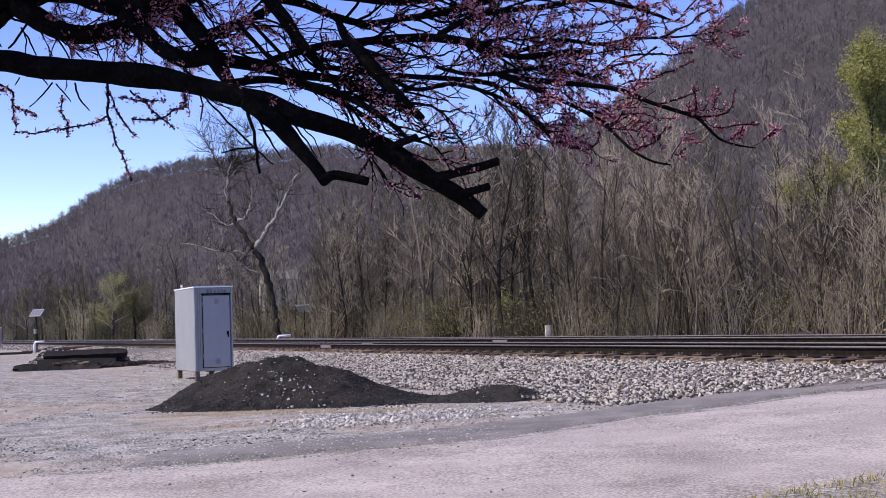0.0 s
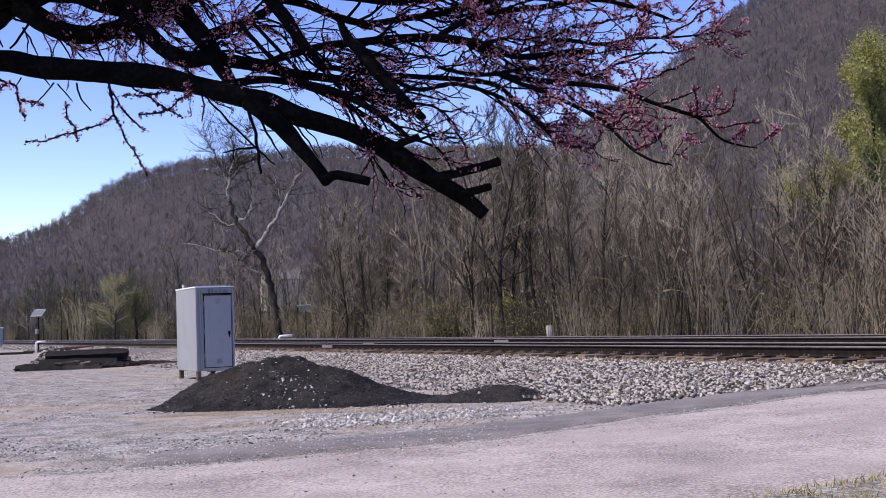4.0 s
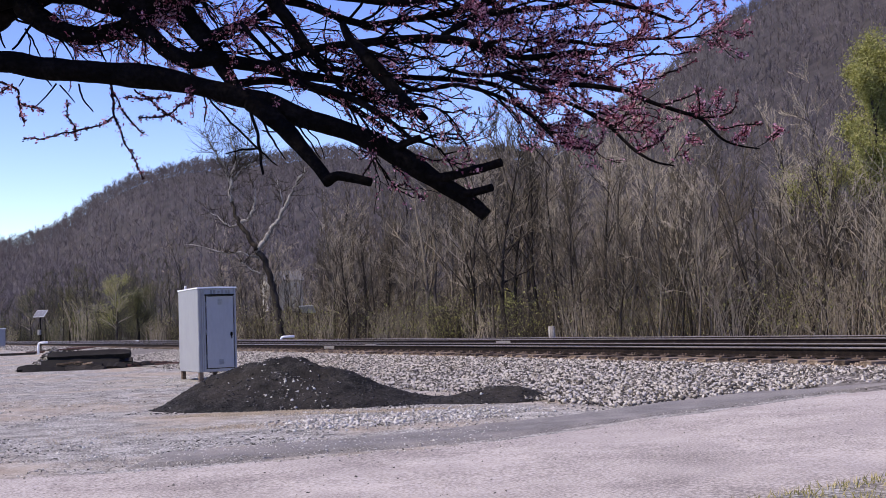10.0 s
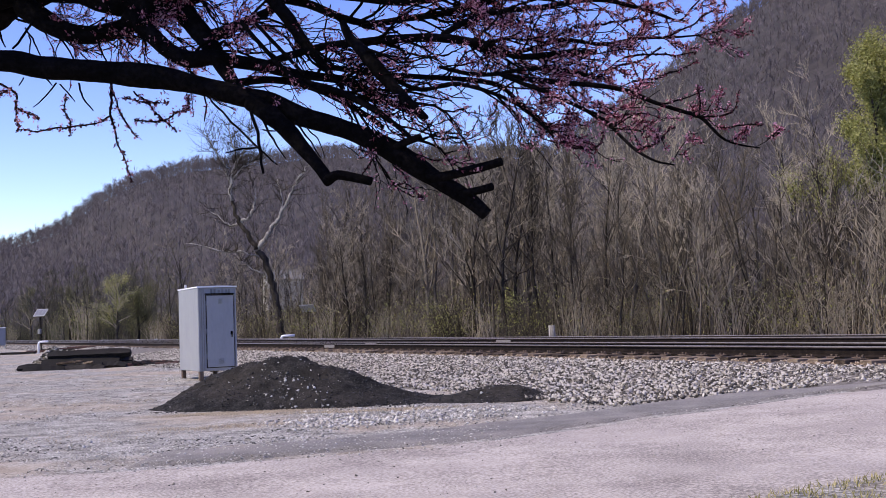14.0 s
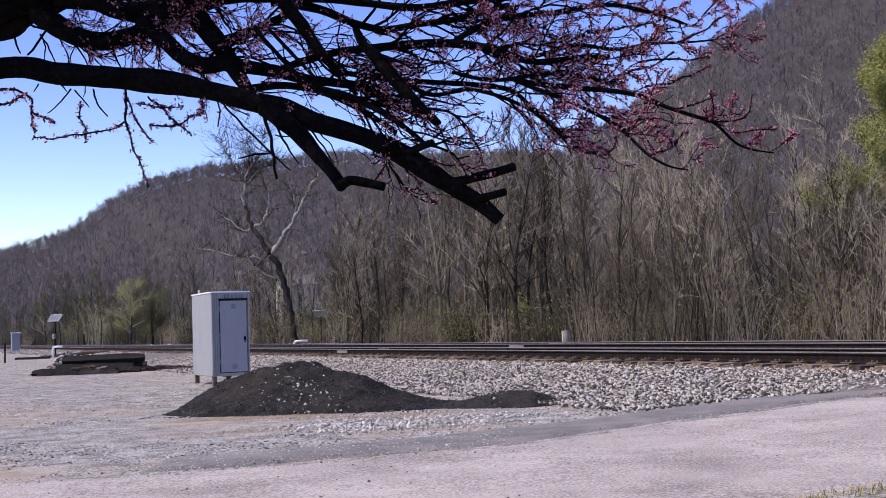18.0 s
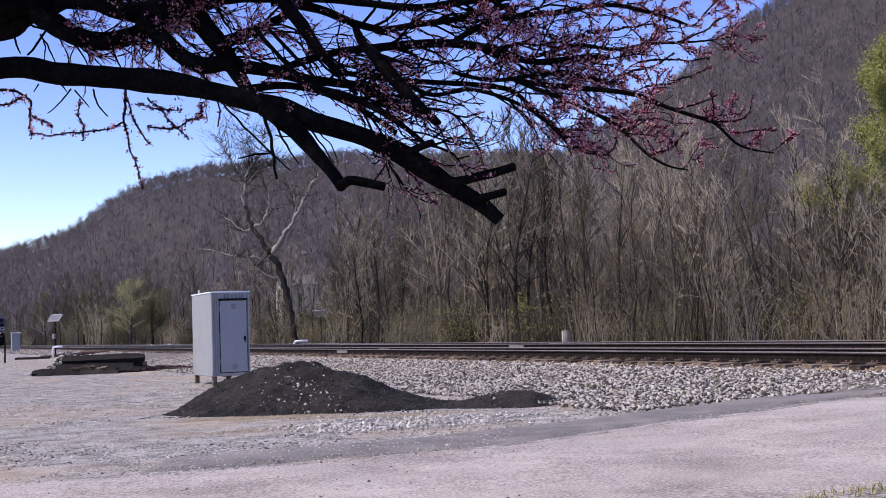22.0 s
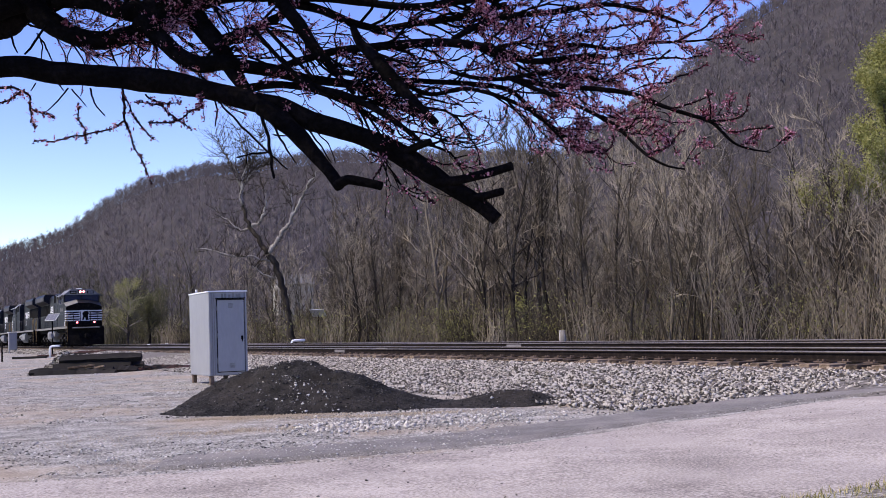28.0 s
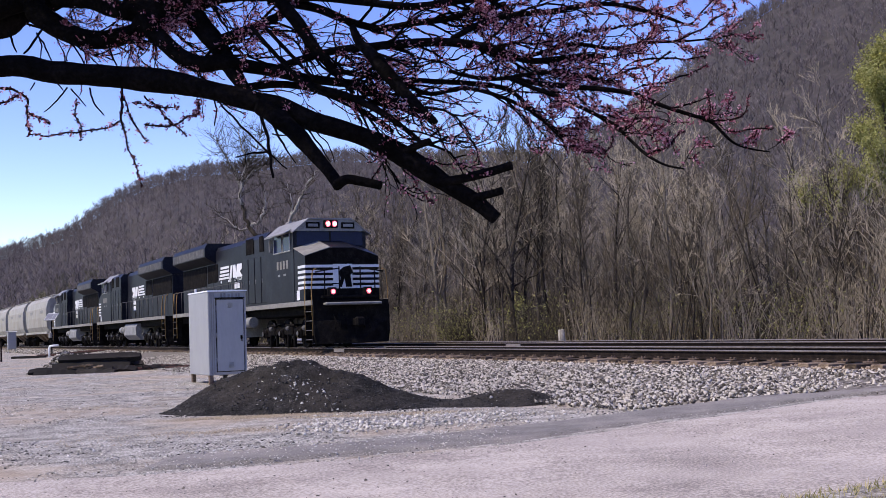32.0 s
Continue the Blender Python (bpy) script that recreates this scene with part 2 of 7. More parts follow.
def thing(name, label, category, m=None, group="", kind=""):
    ob = new(name)
    ob.empty_display_size = 0.2
    if m is not None:
        ob.matrix_basis = m
    return tagged(ob, label, category, group, kind)


def whole(name, shape, material, label="", category="", kind="", group="", m=None, fix=True):
    """A thing of a single mesh."""
    me = shape.mesh(name, material)
    ob = new(name, fix_normals(me) if fix else me)
    if m is not None:
        ob.matrix_basis = m
    return tagged(ob, label, category, group, kind)


def place(s, p, z=0.0):
    """World place from metres along the track (the train comes from +s) and metres p from the near track towards the camera."""
    q = N * (OFF - p) + D * s
    return Vector((q.x, q.y, z))


RAILWAY = Matrix.Translation(place(0, 0, 0)) @ Matrix.Rotation(PHI + math.pi / 2, 4, "Z")   # x: to where the train comes from; y: towards the camera
LEVEL = ((-60, -0.3), (-14, -0.6), (-9, -0.35), (-6.2, 0.35), (1.15, 0.35), (1.5, 0.31), (3.5, 0.14), (5, 0.08), (8, 0.02), (14, 0.0), (40, 0.0))


def ground_p(p):
    if p <= LEVEL[0][0]:
        return LEVEL[0][1]
    for (a, za), (b, zb) in zip(LEVEL, LEVEL[1:]):
        if p <= b:
            return za + (zb - za) * (p - a) / (b - a)
    return 0.0


def ground_at(x, y):
    return ground_p(OFF - (x * N.x + y * N.y))


def rough(x, y):
    return 0.03 * noise.noise((x * 0.35, y * 0.35, 1.0)) + 0.015 * noise.noise((x * 1.3, y * 1.3, 4.0))


def stones(rng, centres, sizes, flat=0.7):
    """Many angular stones as one list of vertices and triangles."""
    n = len(centres)
    base = np.array([(1, 0, 0), (-1, 0, 0), (0, 1, 0), (0, -1, 0), (0, 0, 1), (0, 0, -1)], float)
    tris = np.array([(0, 2, 4), (2, 1, 4), (1, 3, 4), (3, 0, 4), (2, 0, 5), (1, 2, 5), (3, 1, 5), (0, 3, 5)])
    v = base[None] * rng.uniform(0.65, 1.25, (n, 6, 1)) + rng.normal(0, 0.22, (n, 6, 3))
    q = rng.normal(size=(n, 4))
    q /= np.linalg.norm(q, axis=1)[:, None]
    w, x, y, z = q.T
    r = np.stack([np.stack([1 - 2 * (y * y + z * z), 2 * (x * y - w * z), 2 * (x * z + w * y)], 1),
                  np.stack([2 * (x * y + w * z), 1 - 2 * (x * x + z * z), 2 * (y * z - w * x)], 1),
                  np.stack([2 * (x * z - w * y), 2 * (y * z + w * x), 1 - 2 * (x * x + y * y)], 1)], 1)
    v *= rng.uniform(0.45, 1.35, (n, 1, 3))
    v = np.einsum("nij,nkj->nki", r, v) * np.asarray(sizes)[:, None, None]
    v[:, :, 2] *= flat
    v += np.asarray(centres)[:, None, :]
    f = tris[None] + 6 * np.arange(n)[:, None, None]
    return v.reshape(-1, 3), f.reshape(-1, 3)


def bulk(name, verts, faces, material, label="", category="", kind="", parent=None):
    me = bpy.data.meshes.new(name)
    me.vertices.add(len(verts))
    me.vertices.foreach_set("co", np.asarray(verts, np.float32).ravel())
    faces = np.asarray(faces, np.int32)
    k = faces.shape[1]
    me.loops.add(faces.size)
    me.loops.foreach_set("vertex_index", faces.ravel())
    me.polygons.add(len(faces))
    me.polygons.foreach_set("loop_start", np.arange(0, faces.size, k, dtype=np.int32))
    me.update(calc_edges=True)
    me.materials.append(material)
    ob = new(name, me)
    ob.parent = parent
    return tagged(ob, label, category, "", kind)


# ------------------------------------------------------------------ ground, road and banks


def build_ground():
    ps = [260, 160, 90, 55] + [40 - 1.5 * i for i in range(12)] + [22 - 0.5 * i for i in range(37)] + [3.5, 3.0, 2.5, -6.5, -7.5, -9, -11, -14, -20, -30, -60, -140, -400, -1500, -3500]
    ss = [-3000, -900, -300, -120, -60, -30] + [-15 + 0.75 * i for i in range(100)] + [62, 70, 80, 95, 115, 140, 180, 240, 340, 500, 900, 1800, 3500]
    sh = Shape()
    grid = []
    for p in ps:
        row = []
        for s in ss:
            q = place(s, p)
            cut = -0.10 if -7 < p < 2.9 else 0
            row.append((q.x, q.y, ground_p(p) + cut + (rough(q.x, q.y) if 2.9 <= p <= 60 and abs(s) < 130 else 0)))
        grid.append(row)
    sh.sheet(grid)
    whole("ground", sh, M_GRAVEL, "pale grey gravel yard with tan dirt patches", "ground", "structure", fix=False)
    sh = Shape()                                    # the floor of the woods
    sh.sheet([[(*place(s, p).xy, ground_p(p) + (0.06 if p > -8 else 0.32) + 0.2 * noise.noise((s * 0.1, p * 0.1, 2))) for s in range(-90, 900, 6)] for p in (-7.6, -9, -11, -14, -18, -24, -30, -40, -52, -66, -90, -130, -200)])
    whole("woodland_floor", sh, M_LITTER, "brown leaf litter beyond the tracks", "woodland floor", "structure", fix=False)


def build_bed():
    ps = [3.6, 3.2, 2.8, 2.4, 2.1, 1.85, 1.4, 0.7, 0, -0.7, -1.4, -2.1, -2.8, -3.5, -4.25, -5, -5.6, -6.1, -6.6, -7.2, -8]
    ss = [-200, -80, -30] + [-10 + 0.7 * i for i in range(110)] + [75, 90, 110, 140, 200, 300, 450, 700]
    sh = Shape()
    sh.sheet([[(*place(s, p).xy, ground_p(p) + (-0.05 if p in (3.6, -8) else 0.0) + 0.035 * noise.noise((s * 1.1, p * 1.5, 7)) + 0.03) for s in ss] for p in ps])
    return whole("track_bed", sh, M_BALLAST, "bed of pale crushed stone under the railway", "track bed", "structure", fix=False)


def curve_y(pts, x):
    """Height of a smooth line through a few points."""
    if x <= pts[0][0]:
        (a, b), (c, d) = pts[0], pts[1]
        return b + (d - b) * (x - a) / (c - a)
    for i in range(len(pts) - 1):
        (a, b), (c, d) = pts[i], pts[i + 1]
        if x <= c or i == len(pts) - 2:
            return b + (d - b) * (x - a) / (c - a)


EDGE_FAR = ((-14, 9.4), (-6, 10.6), (-2.3, 11.55), (-1.2, 12.0), (-0.6, 12.35), (0.03, 12.8), (0.7, 13.3), (1.4, 13.68), (2.1, 14.1), (3.0, 14.68), (3.8, 14.97), (4.6, 15.05), (5.7, 14.85), (7, 14.7), (12, 14.6))
EDGE_NEW = ((-14, 8.6), (-6, 9.6), (-2.1, 10.5), (-1.05, 10.82), (0.02, 11.3), (0.6, 11.7), (1.24, 12.25), (1.93, 12.75), (2.65, 13.2), (3.4, 13.6), (4.2, 14.08), (5.1, 14.5), (5.6, 14.5), (7, 14.45), (12, 14.4))
EDGE_NEAR = ((-14, 2.9), (-6, 3.7), (-2, 5.0), (0, 6.0), (2, 7.15), (3.2, 7.95), (6, 9.7), (12, 12.0))


def build_road():
    def strip(name, low, high, x0, x1, lift, material, label, seed):
        sh, grid = Shape(), []
        n = int((x1 - x0) / 0.22)
        for j in range(13):
            row = []
            for i in range(n + 1):
                x = x0 + (x1 - x0) * i / n
                wob = 0.10 * noise.noise((x * 0.9, seed, 0)) + 0.05 * noise.noise((x * 4, seed, 3))
                a, b = curve_y(low, x) + (wob if low is not EDGE_NEW or name != "road" else 0), curve_y(high, x) + 0.8 * wob
                y = a + (b - a) * j / 12
                drop = -0.05 if j in (0, 12) or i in (0, n) else 0
                row.append((x, y, ground_at(x, y) + rough(x, y) + lift + drop))
            grid.append(row)
        sh.sheet(grid)
        whole(name, sh, material, label, "road", "structure", fix=False)
    strip("road", EDGE_NEAR, EDGE_NEW, -14, 12, 0.03, M_ROAD, "worn pale pinkish road with gravel dust", 3)
    strip("road_patch", EDGE_NEW, EDGE_FAR, -2.9, 12, 0.034, M_ASPHALT, "strip of newer dark grey asphalt along the road", 9)


build_ground()
BED = build_bed()
build_road()

# ------------------------------------------------------------------ the railway
RAIL_PROFILE = ((-0.07, 0), (0.07, 0), (0.07, 0.015), (0.012, 0.035), (0.012, 0.125), (0.036, 0.132), (0.036, 0.160), (0.028, 0.170),
                (-0.028, 0.170), (-0.036, 0.160), (-0.036, 0.132), (-0.012, 0.125), (-0.012, 0.035), (-0.07, 0.015))


def build_track(name, p0, detail):
    """A track along x: rails, plates, joint bars and wooden ties."""
    tr = thing(name, "railway track with worn steel rails on brown wooden ties", "railway track", RAILWAY @ pose(0, p0, 0), "parallel tracks", "structure")
    zt = RAIL_Z - 0.17
    for y in (-0.755, 0.755):
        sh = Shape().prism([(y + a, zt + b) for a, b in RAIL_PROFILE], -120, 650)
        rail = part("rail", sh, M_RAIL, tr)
        part("rail_head", Shape().prism([(y + 0.0355, zt + 0.145), (y + 0.0368, zt + 0.158), (y + 0.028, zt + 0.1715), (y - 0.028, zt + 0.1715), (y - 0.0368, zt + 0.158), (y - 0.0355, zt + 0.145)], -120, 650),
             M_RAILTOP, rail, "bright worn running surface")
        for s in JOINTS[name]:
            part("joint_bar", Shape().box((s, y + 0.03, zt + 0.08), (0.9, 0.035, 0.09), 0.01), M_RAILTOP, rail)
    tie = Shape().box((0, 0, zt - 0.095), (0.23, 2.6, 0.18), 0.012).mesh("tie", M_TIE)
    plate = Shape()
    for y in (-0.755, 0.755):
        plate.box((0, y, zt - 0.0), (0.19, 0.36, 0.022), 0.004)
        for dy in (-0.09, 0.09):
            plate.box((0.05, y + dy, zt + 0.02), (0.03, 0.035, 0.045), 0.006)
            plate.box((-0.05, y + dy, zt + 0.02), (0.03, 0.035, 0.045), 0.006)
    plate = plate.mesh("tie_plate", M_RUST)
    rnd = random.Random(5)
    spots = [8 + 0.53 * i for i in range(150)]
    for s in spots if detail else spots[::1]:
        o = part("tie", tie, None, tr)
        o.matrix_basis = pose(s + rnd.uniform(-0.03, 0.03), rnd.uniform(-0.05, 0.05), rnd.uniform(-0.012, 0.006), 0, 0, rnd.uniform(-1.2, 1.2))
        if detail and s < 60:
            q = part("tie_plate", plate, None, tr)
            q.matrix_basis = pose(s, 0, 0.004)
    far = Shape()
    for i in range(560):
        far.box((8 + 0.53 * (150 + i), 0, zt - 0.095), (0.23, 2.6, 0.18))
    for i in range(60):
        far.box((8 - 0.53 * (1 + i), 0, zt - 0.095), (0.23, 2.6, 0.18))
    tagged(part("distant_ties", far, M_TIE, tr), kind="stuff")
    return tr


JOINTS = {"near_track": (35.6,), "far_track": (31.3,)}
build_track("near_track", 0, True)
build_track("far_track", -4.245, False)

# ------------------------------------------------------------------ hills and woods
RIDGE = ((-0.9, 0.06), (-0.47, 0.078), (-0.39, 0.083), (-0.33, 0.098), (-0.30, 0.119), (-0.26, 0.140), (-0.21, 0.151), (-0.09, 0.159), (0.01, 0.155), (0.06, 0.151), (0.11, 0.150),
         (0.135, 0.169), (0.16, 0.186), (0.21, 0.214), (0.25, 0.248), (0.30, 0.278), (0.41, 0.341), (0.53, 0.37), (0.9, 0.40))


def ridge_depth(u):
    return 1000 - 260 * min(1, max(0, (u + 0.4) / 0.8))


def foot_depth(u):
    return min(420, (OFF + 70) / max(0.02, u * N.x + N.y))


def hill_point(u, t):
    """u: bearing as sideways per forward; t: 0 at the foot, 1 on the ridge, past 1 behind it."""
    a, b = foot_depth(u), ridge_depth(u)
    y = a + (b - a) * t
    rise = curve_y(RIDGE, u) - 0.0106
    z = 1.24 + rise * y * (1 - (1 - t) ** 1.7) - 1.24 * (1 - t) if t <= 1 else 1.24 + rise * b - (t - 1) * 60
    z += 7 * noise.noise((u * 9, t * 3, 5)) * min(1, 4 * t) * (1 if t < 0.9 else 0.4) - 1.0 * (1 - min(1, t * 20))
    return Vector((u * y, y, z))


def build_hill():
    sh = Shape()
    us = [-0.9 + 1.8 * i / 120 for i in range(121)]
    ts = [i / 30 for i in range(31)] + [1.1, 1.4]
    sh.sheet([[hill_point(u, t) for u in us] for t in ts])
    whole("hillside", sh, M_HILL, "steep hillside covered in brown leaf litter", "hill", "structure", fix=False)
    # leafless trees on the slope
    rng = np.random.default_rng(4)
    verts, tris = [], []
    count = 0
    rnd = random.Random(8)
    for i in range(8200):
        u = rnd.uniform(-0.5, 0.5)
        edge = i % 8 == 0                             # trees that stand against the sky
        t = rnd.uniform(0.955, 1.0) if edge else 1 - rnd.random() ** 1.2 * (0.93 if i % 6 else 0.03)
        h = (rnd.uniform(13, 20) if not edge else rnd.uniform(15, 25)) * ridge_depth(u) / 1000
        base = hill_point(u, t)
        near = base.y < 420
        base -= Vector((0, 0, (0.27 if t > 0.94 else 0.16) * h))
        k, nb = (80, 15) if near or edge else (44, 10)
        # a straight stem, boughs that climb out of it, and twigs, all slim spikes
        a = rng.uniform(0, 2 * np.pi, k)
        dirs = np.stack([np.cos(a), np.sin(a), rng.uniform(0.5, 1.7, k)], 1)
        dirs /= np.linalg.norm(dirs, axis=1)[:, None]
        start = np.zeros((k, 3))
        start[:, 2] = rng.uniform(0.14 if edge else 0.25, 0.78, k) * h
        end = start + dirs * h * (rng.uniform(0.22, 0.44, k) * (1.25 - start[:, 2] / h))[:, None]
        stem = rng.integers(1, nb, k)
        f = rng.uniform(0.3, 0.9, (k, 1))
        start[nb:] = (start[stem] + (end[stem] - start[stem]) * f)[nb:]
        end[nb:] = start[nb:] + (dirs[nb:] * 0.8 + np.array([0, 0, 0.15])) * h * rng.uniform(0.09, 0.2, (k - nb, 1))
        start[0], end[0] = 0, (0, 0, h * 0.95)
        w = rng.uniform(0.11, 0.22, k)
        w[nb:] *= 0.75
        if near:
            w *= base.y / 520
        w[0] = 0.22 if not near else 0.18
        q = rng.uniform(0, 3.14, k)
        side = np.stack([w * np.cos(q), w * np.sin(q) * 0.5, 0.3 * w], 1)
        vv = np.stack([start - side, start + side, end], 1).reshape(-1, 3) + np.array(base)
        idx = np.arange(3 * k).reshape(-1, 3) + count
        verts.append(vv)
        tris.append(idx)
        count += len(vv)
    bulk("hill_woods", np.concatenate(verts), np.concatenate(tris), M_FARWOOD, "leafless grey-brown woods covering the hillside", "woods", "stuff")


def grow(rnd, trunk, crown, base, height, radius, lean=(0, 0), spread=0.35, boughs=16, low=0.3, fine=1.0, pale=None, rise=(0.35, 2.2), bend=0.013):
    """A leafless tree: a bent trunk, boughs that fork, and twigs."""
    pts, rad = [], []
    n = 9
    wander = Vector((0, 0, 0))
    for i in range(n + 1):
        t = i / n
        wander += Vector((rnd.uniform(-1, 1), rnd.uniform(-1, 1), 0)) * height * bend
        pts.append(Vector(base) + Vector((lean[0] * t * t, lean[1] * t * t, t)) * height + wander)
        rad.append(radius * ((1 - t) ** 0.8 * 0.93 + 0.05) * (1.35 if i == 0 else 1))
    trunk.tube(pts, rad, 7)

    def bough(p, d, length, r, level):
        if level == 2:
            tip = p + (d + Vector((0, 0, rnd.uniform(-0.2, 0.5)))).normalized() * length
            u = d.orthogonal().normalized() * max(r, 0.014)
            w = d.cross(u)
            crown.add([p + u, p - u * 0.5 + w * 0.87, p - u * 0.5 - w * 0.87, tip], [(0, 1, 3), (1, 2, 3), (2, 0, 3)])
            return
        m = 4 if level == 0 else 3
        q, rr, dd = [p], [r], d.copy()
        for j in range(m):
            dd = (dd + Vector((rnd.uniform(-1, 1), rnd.uniform(-1, 1), rnd.uniform(-0.6, 0.9))) * 0.33).normalized()
            q.append(q[-1] + dd * length / m)
            rr.append(r * (1 - 0.8 * (j + 1) / m))
        (pale if pale is not None and level == 0 else crown).tube(q, rr, 5 if level == 0 else 3, caps=False)
        if level < 2:
            for j in range(int((5 if level == 0 else 7) * fine + rnd.random())):
                t = rnd.uniform(0.25, 1.0)
                k = min(m - 1, int(t * m))
                at = q[k].lerp(q[k + 1], t * m - k) if k < m else q[-1]
                side = Vector((rnd.uniform(-1, 1), rnd.uniform(-1, 1), rnd.uniform(-0.4, 1))).normalized()
                bough(at, (dd + side * 0.8).normalized(), length * rnd.uniform(0.35, 0.6), max(0.008, r * 0.42), level + 1)
    for b in range(boughs):
        t = low + (1 - low) * ((b + rnd.random()) / boughs)
        k = min(n - 1, int(t * n))
        at = pts[k].lerp(pts[k + 1], t * n - k)
        a = rnd.uniform(0, 2 * math.pi)
        up = rnd.uniform(*rise)
        d = Vector((math.cos(a), math.sin(a), up)).normalized()
        bough(at, d, height * spread * rnd.uniform(0.6, 1.15) * (1.2 - 0.75 * t), radius * 0.42 * (1.15 - 0.7 * t), 0)


def tree_model(seed, height, radius, **kw):
    rnd = random.Random(seed)
    tr, cr = Shape(), Shape()
    grow(rnd, tr, cr, (0, 0, -0.3), height, radius, pale=tr, **kw)
    return tr.mesh("trunk", M_BARK), cr.mesh("crown", M_TWIG)


def leaf_cloud(rng, centres, spread, count, size):
    """Small four-sided leaf clumps about the centres."""
    c = np.asarray(centres)[rng.integers(0, len(centres), count)] + rng.normal(0, 1, (count, 3)) * np.asarray(spread)
    a = rng.normal(size=(count, 3))
    a /= np.linalg.norm(a, axis=1)[:, None]
    b = np.cross(a, rng.normal(size=(count, 3)))
    b /= np.linalg.norm(b, axis=1)[:, None]
    sz = size * rng.uniform(0.5, 1.3, (count, 1))
    k = np.cross(a, b)
    v = np.stack([c + a * sz, c + b * sz * 0.5 + k * sz * 0.2, c - a * sz, c - b * sz * 0.5 + k * sz * 0.2], 1).reshape(-1, 3)
    return v, (np.arange(count)[:, None] * 4 + np.arange(4)[None])


def build_woods():
    models = []
    for i in range(11):
        r = random.Random(30 + i)
        models.append(tree_model(60 + i, r.uniform(13, 17), r.uniform(0.12, 0.20), lean=(r.uniform(-0.12, 0.12), r.uniform(-0.12, 0.12)),
                                 spread=r.uniform(0.24, 0.34), boughs=r.choice((14, 16, 18)), low=r.uniform(0.16, 0.40), rise=(0.6, 2.7), bend=0.013))
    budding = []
    for tr, cr in models[:5]:                       # the same build, with the dense wood's shade put into olive twigs
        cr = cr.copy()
        cr.materials[0] = M_SHADEOLIVETWIG
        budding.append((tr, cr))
    rnd = random.Random(17)

    def tree(s, p, size, models=models, far=False):
        tr, cr = rnd.choice(models)
        q = place(s, p, ground_p(p))
        u = q.x / q.y
        if -0.140 < u < -0.106 and rnd.random() < 0.55:
            return                                    # a lane cut through the wood towards the house
        low, high = (0.045, 0.085) if u < -0.20 else (0.05, 0.095) if u < -0.095 else (0.09, 0.15) if u < -0.02 else (0.155, 0.215) if u < 0.30 else (0.13, 0.20)
        size = min(size, q.length * rnd.uniform(low, high) / 15)
        t = thing("distant_tree" if far else "bare_tree", "small olive-tinged tree far down the line" if far else "leafless grey-brown woodland tree beyond the tracks", "tree", Matrix.Translation(q) @ Matrix.Rotation(rnd.uniform(0, 6.28), 4, "Z") @ Matrix.Diagonal((size, size, size * rnd.uniform(0.92, 1.1), 1)), "trees down the line" if far else "woodland trees")
        part("trunk", tr, None, t)
        part("crown", cr, None, t)
    for i in range(70):                               # slender young trees along its edge
        tree(16 + 70 * rnd.random(), -13 - 14 * rnd.random(), rnd.uniform(0.40, 0.62))
    for i in range(195):                              # the near wood
        s = 18 + 110 * rnd.random() ** 1.15
        p = -15 - 34 * rnd.random() ** 1.3
        tree(s, p, rnd.uniform(0.75, 1.12))
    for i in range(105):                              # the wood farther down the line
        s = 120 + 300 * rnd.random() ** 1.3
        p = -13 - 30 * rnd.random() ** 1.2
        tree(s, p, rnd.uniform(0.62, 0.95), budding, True)


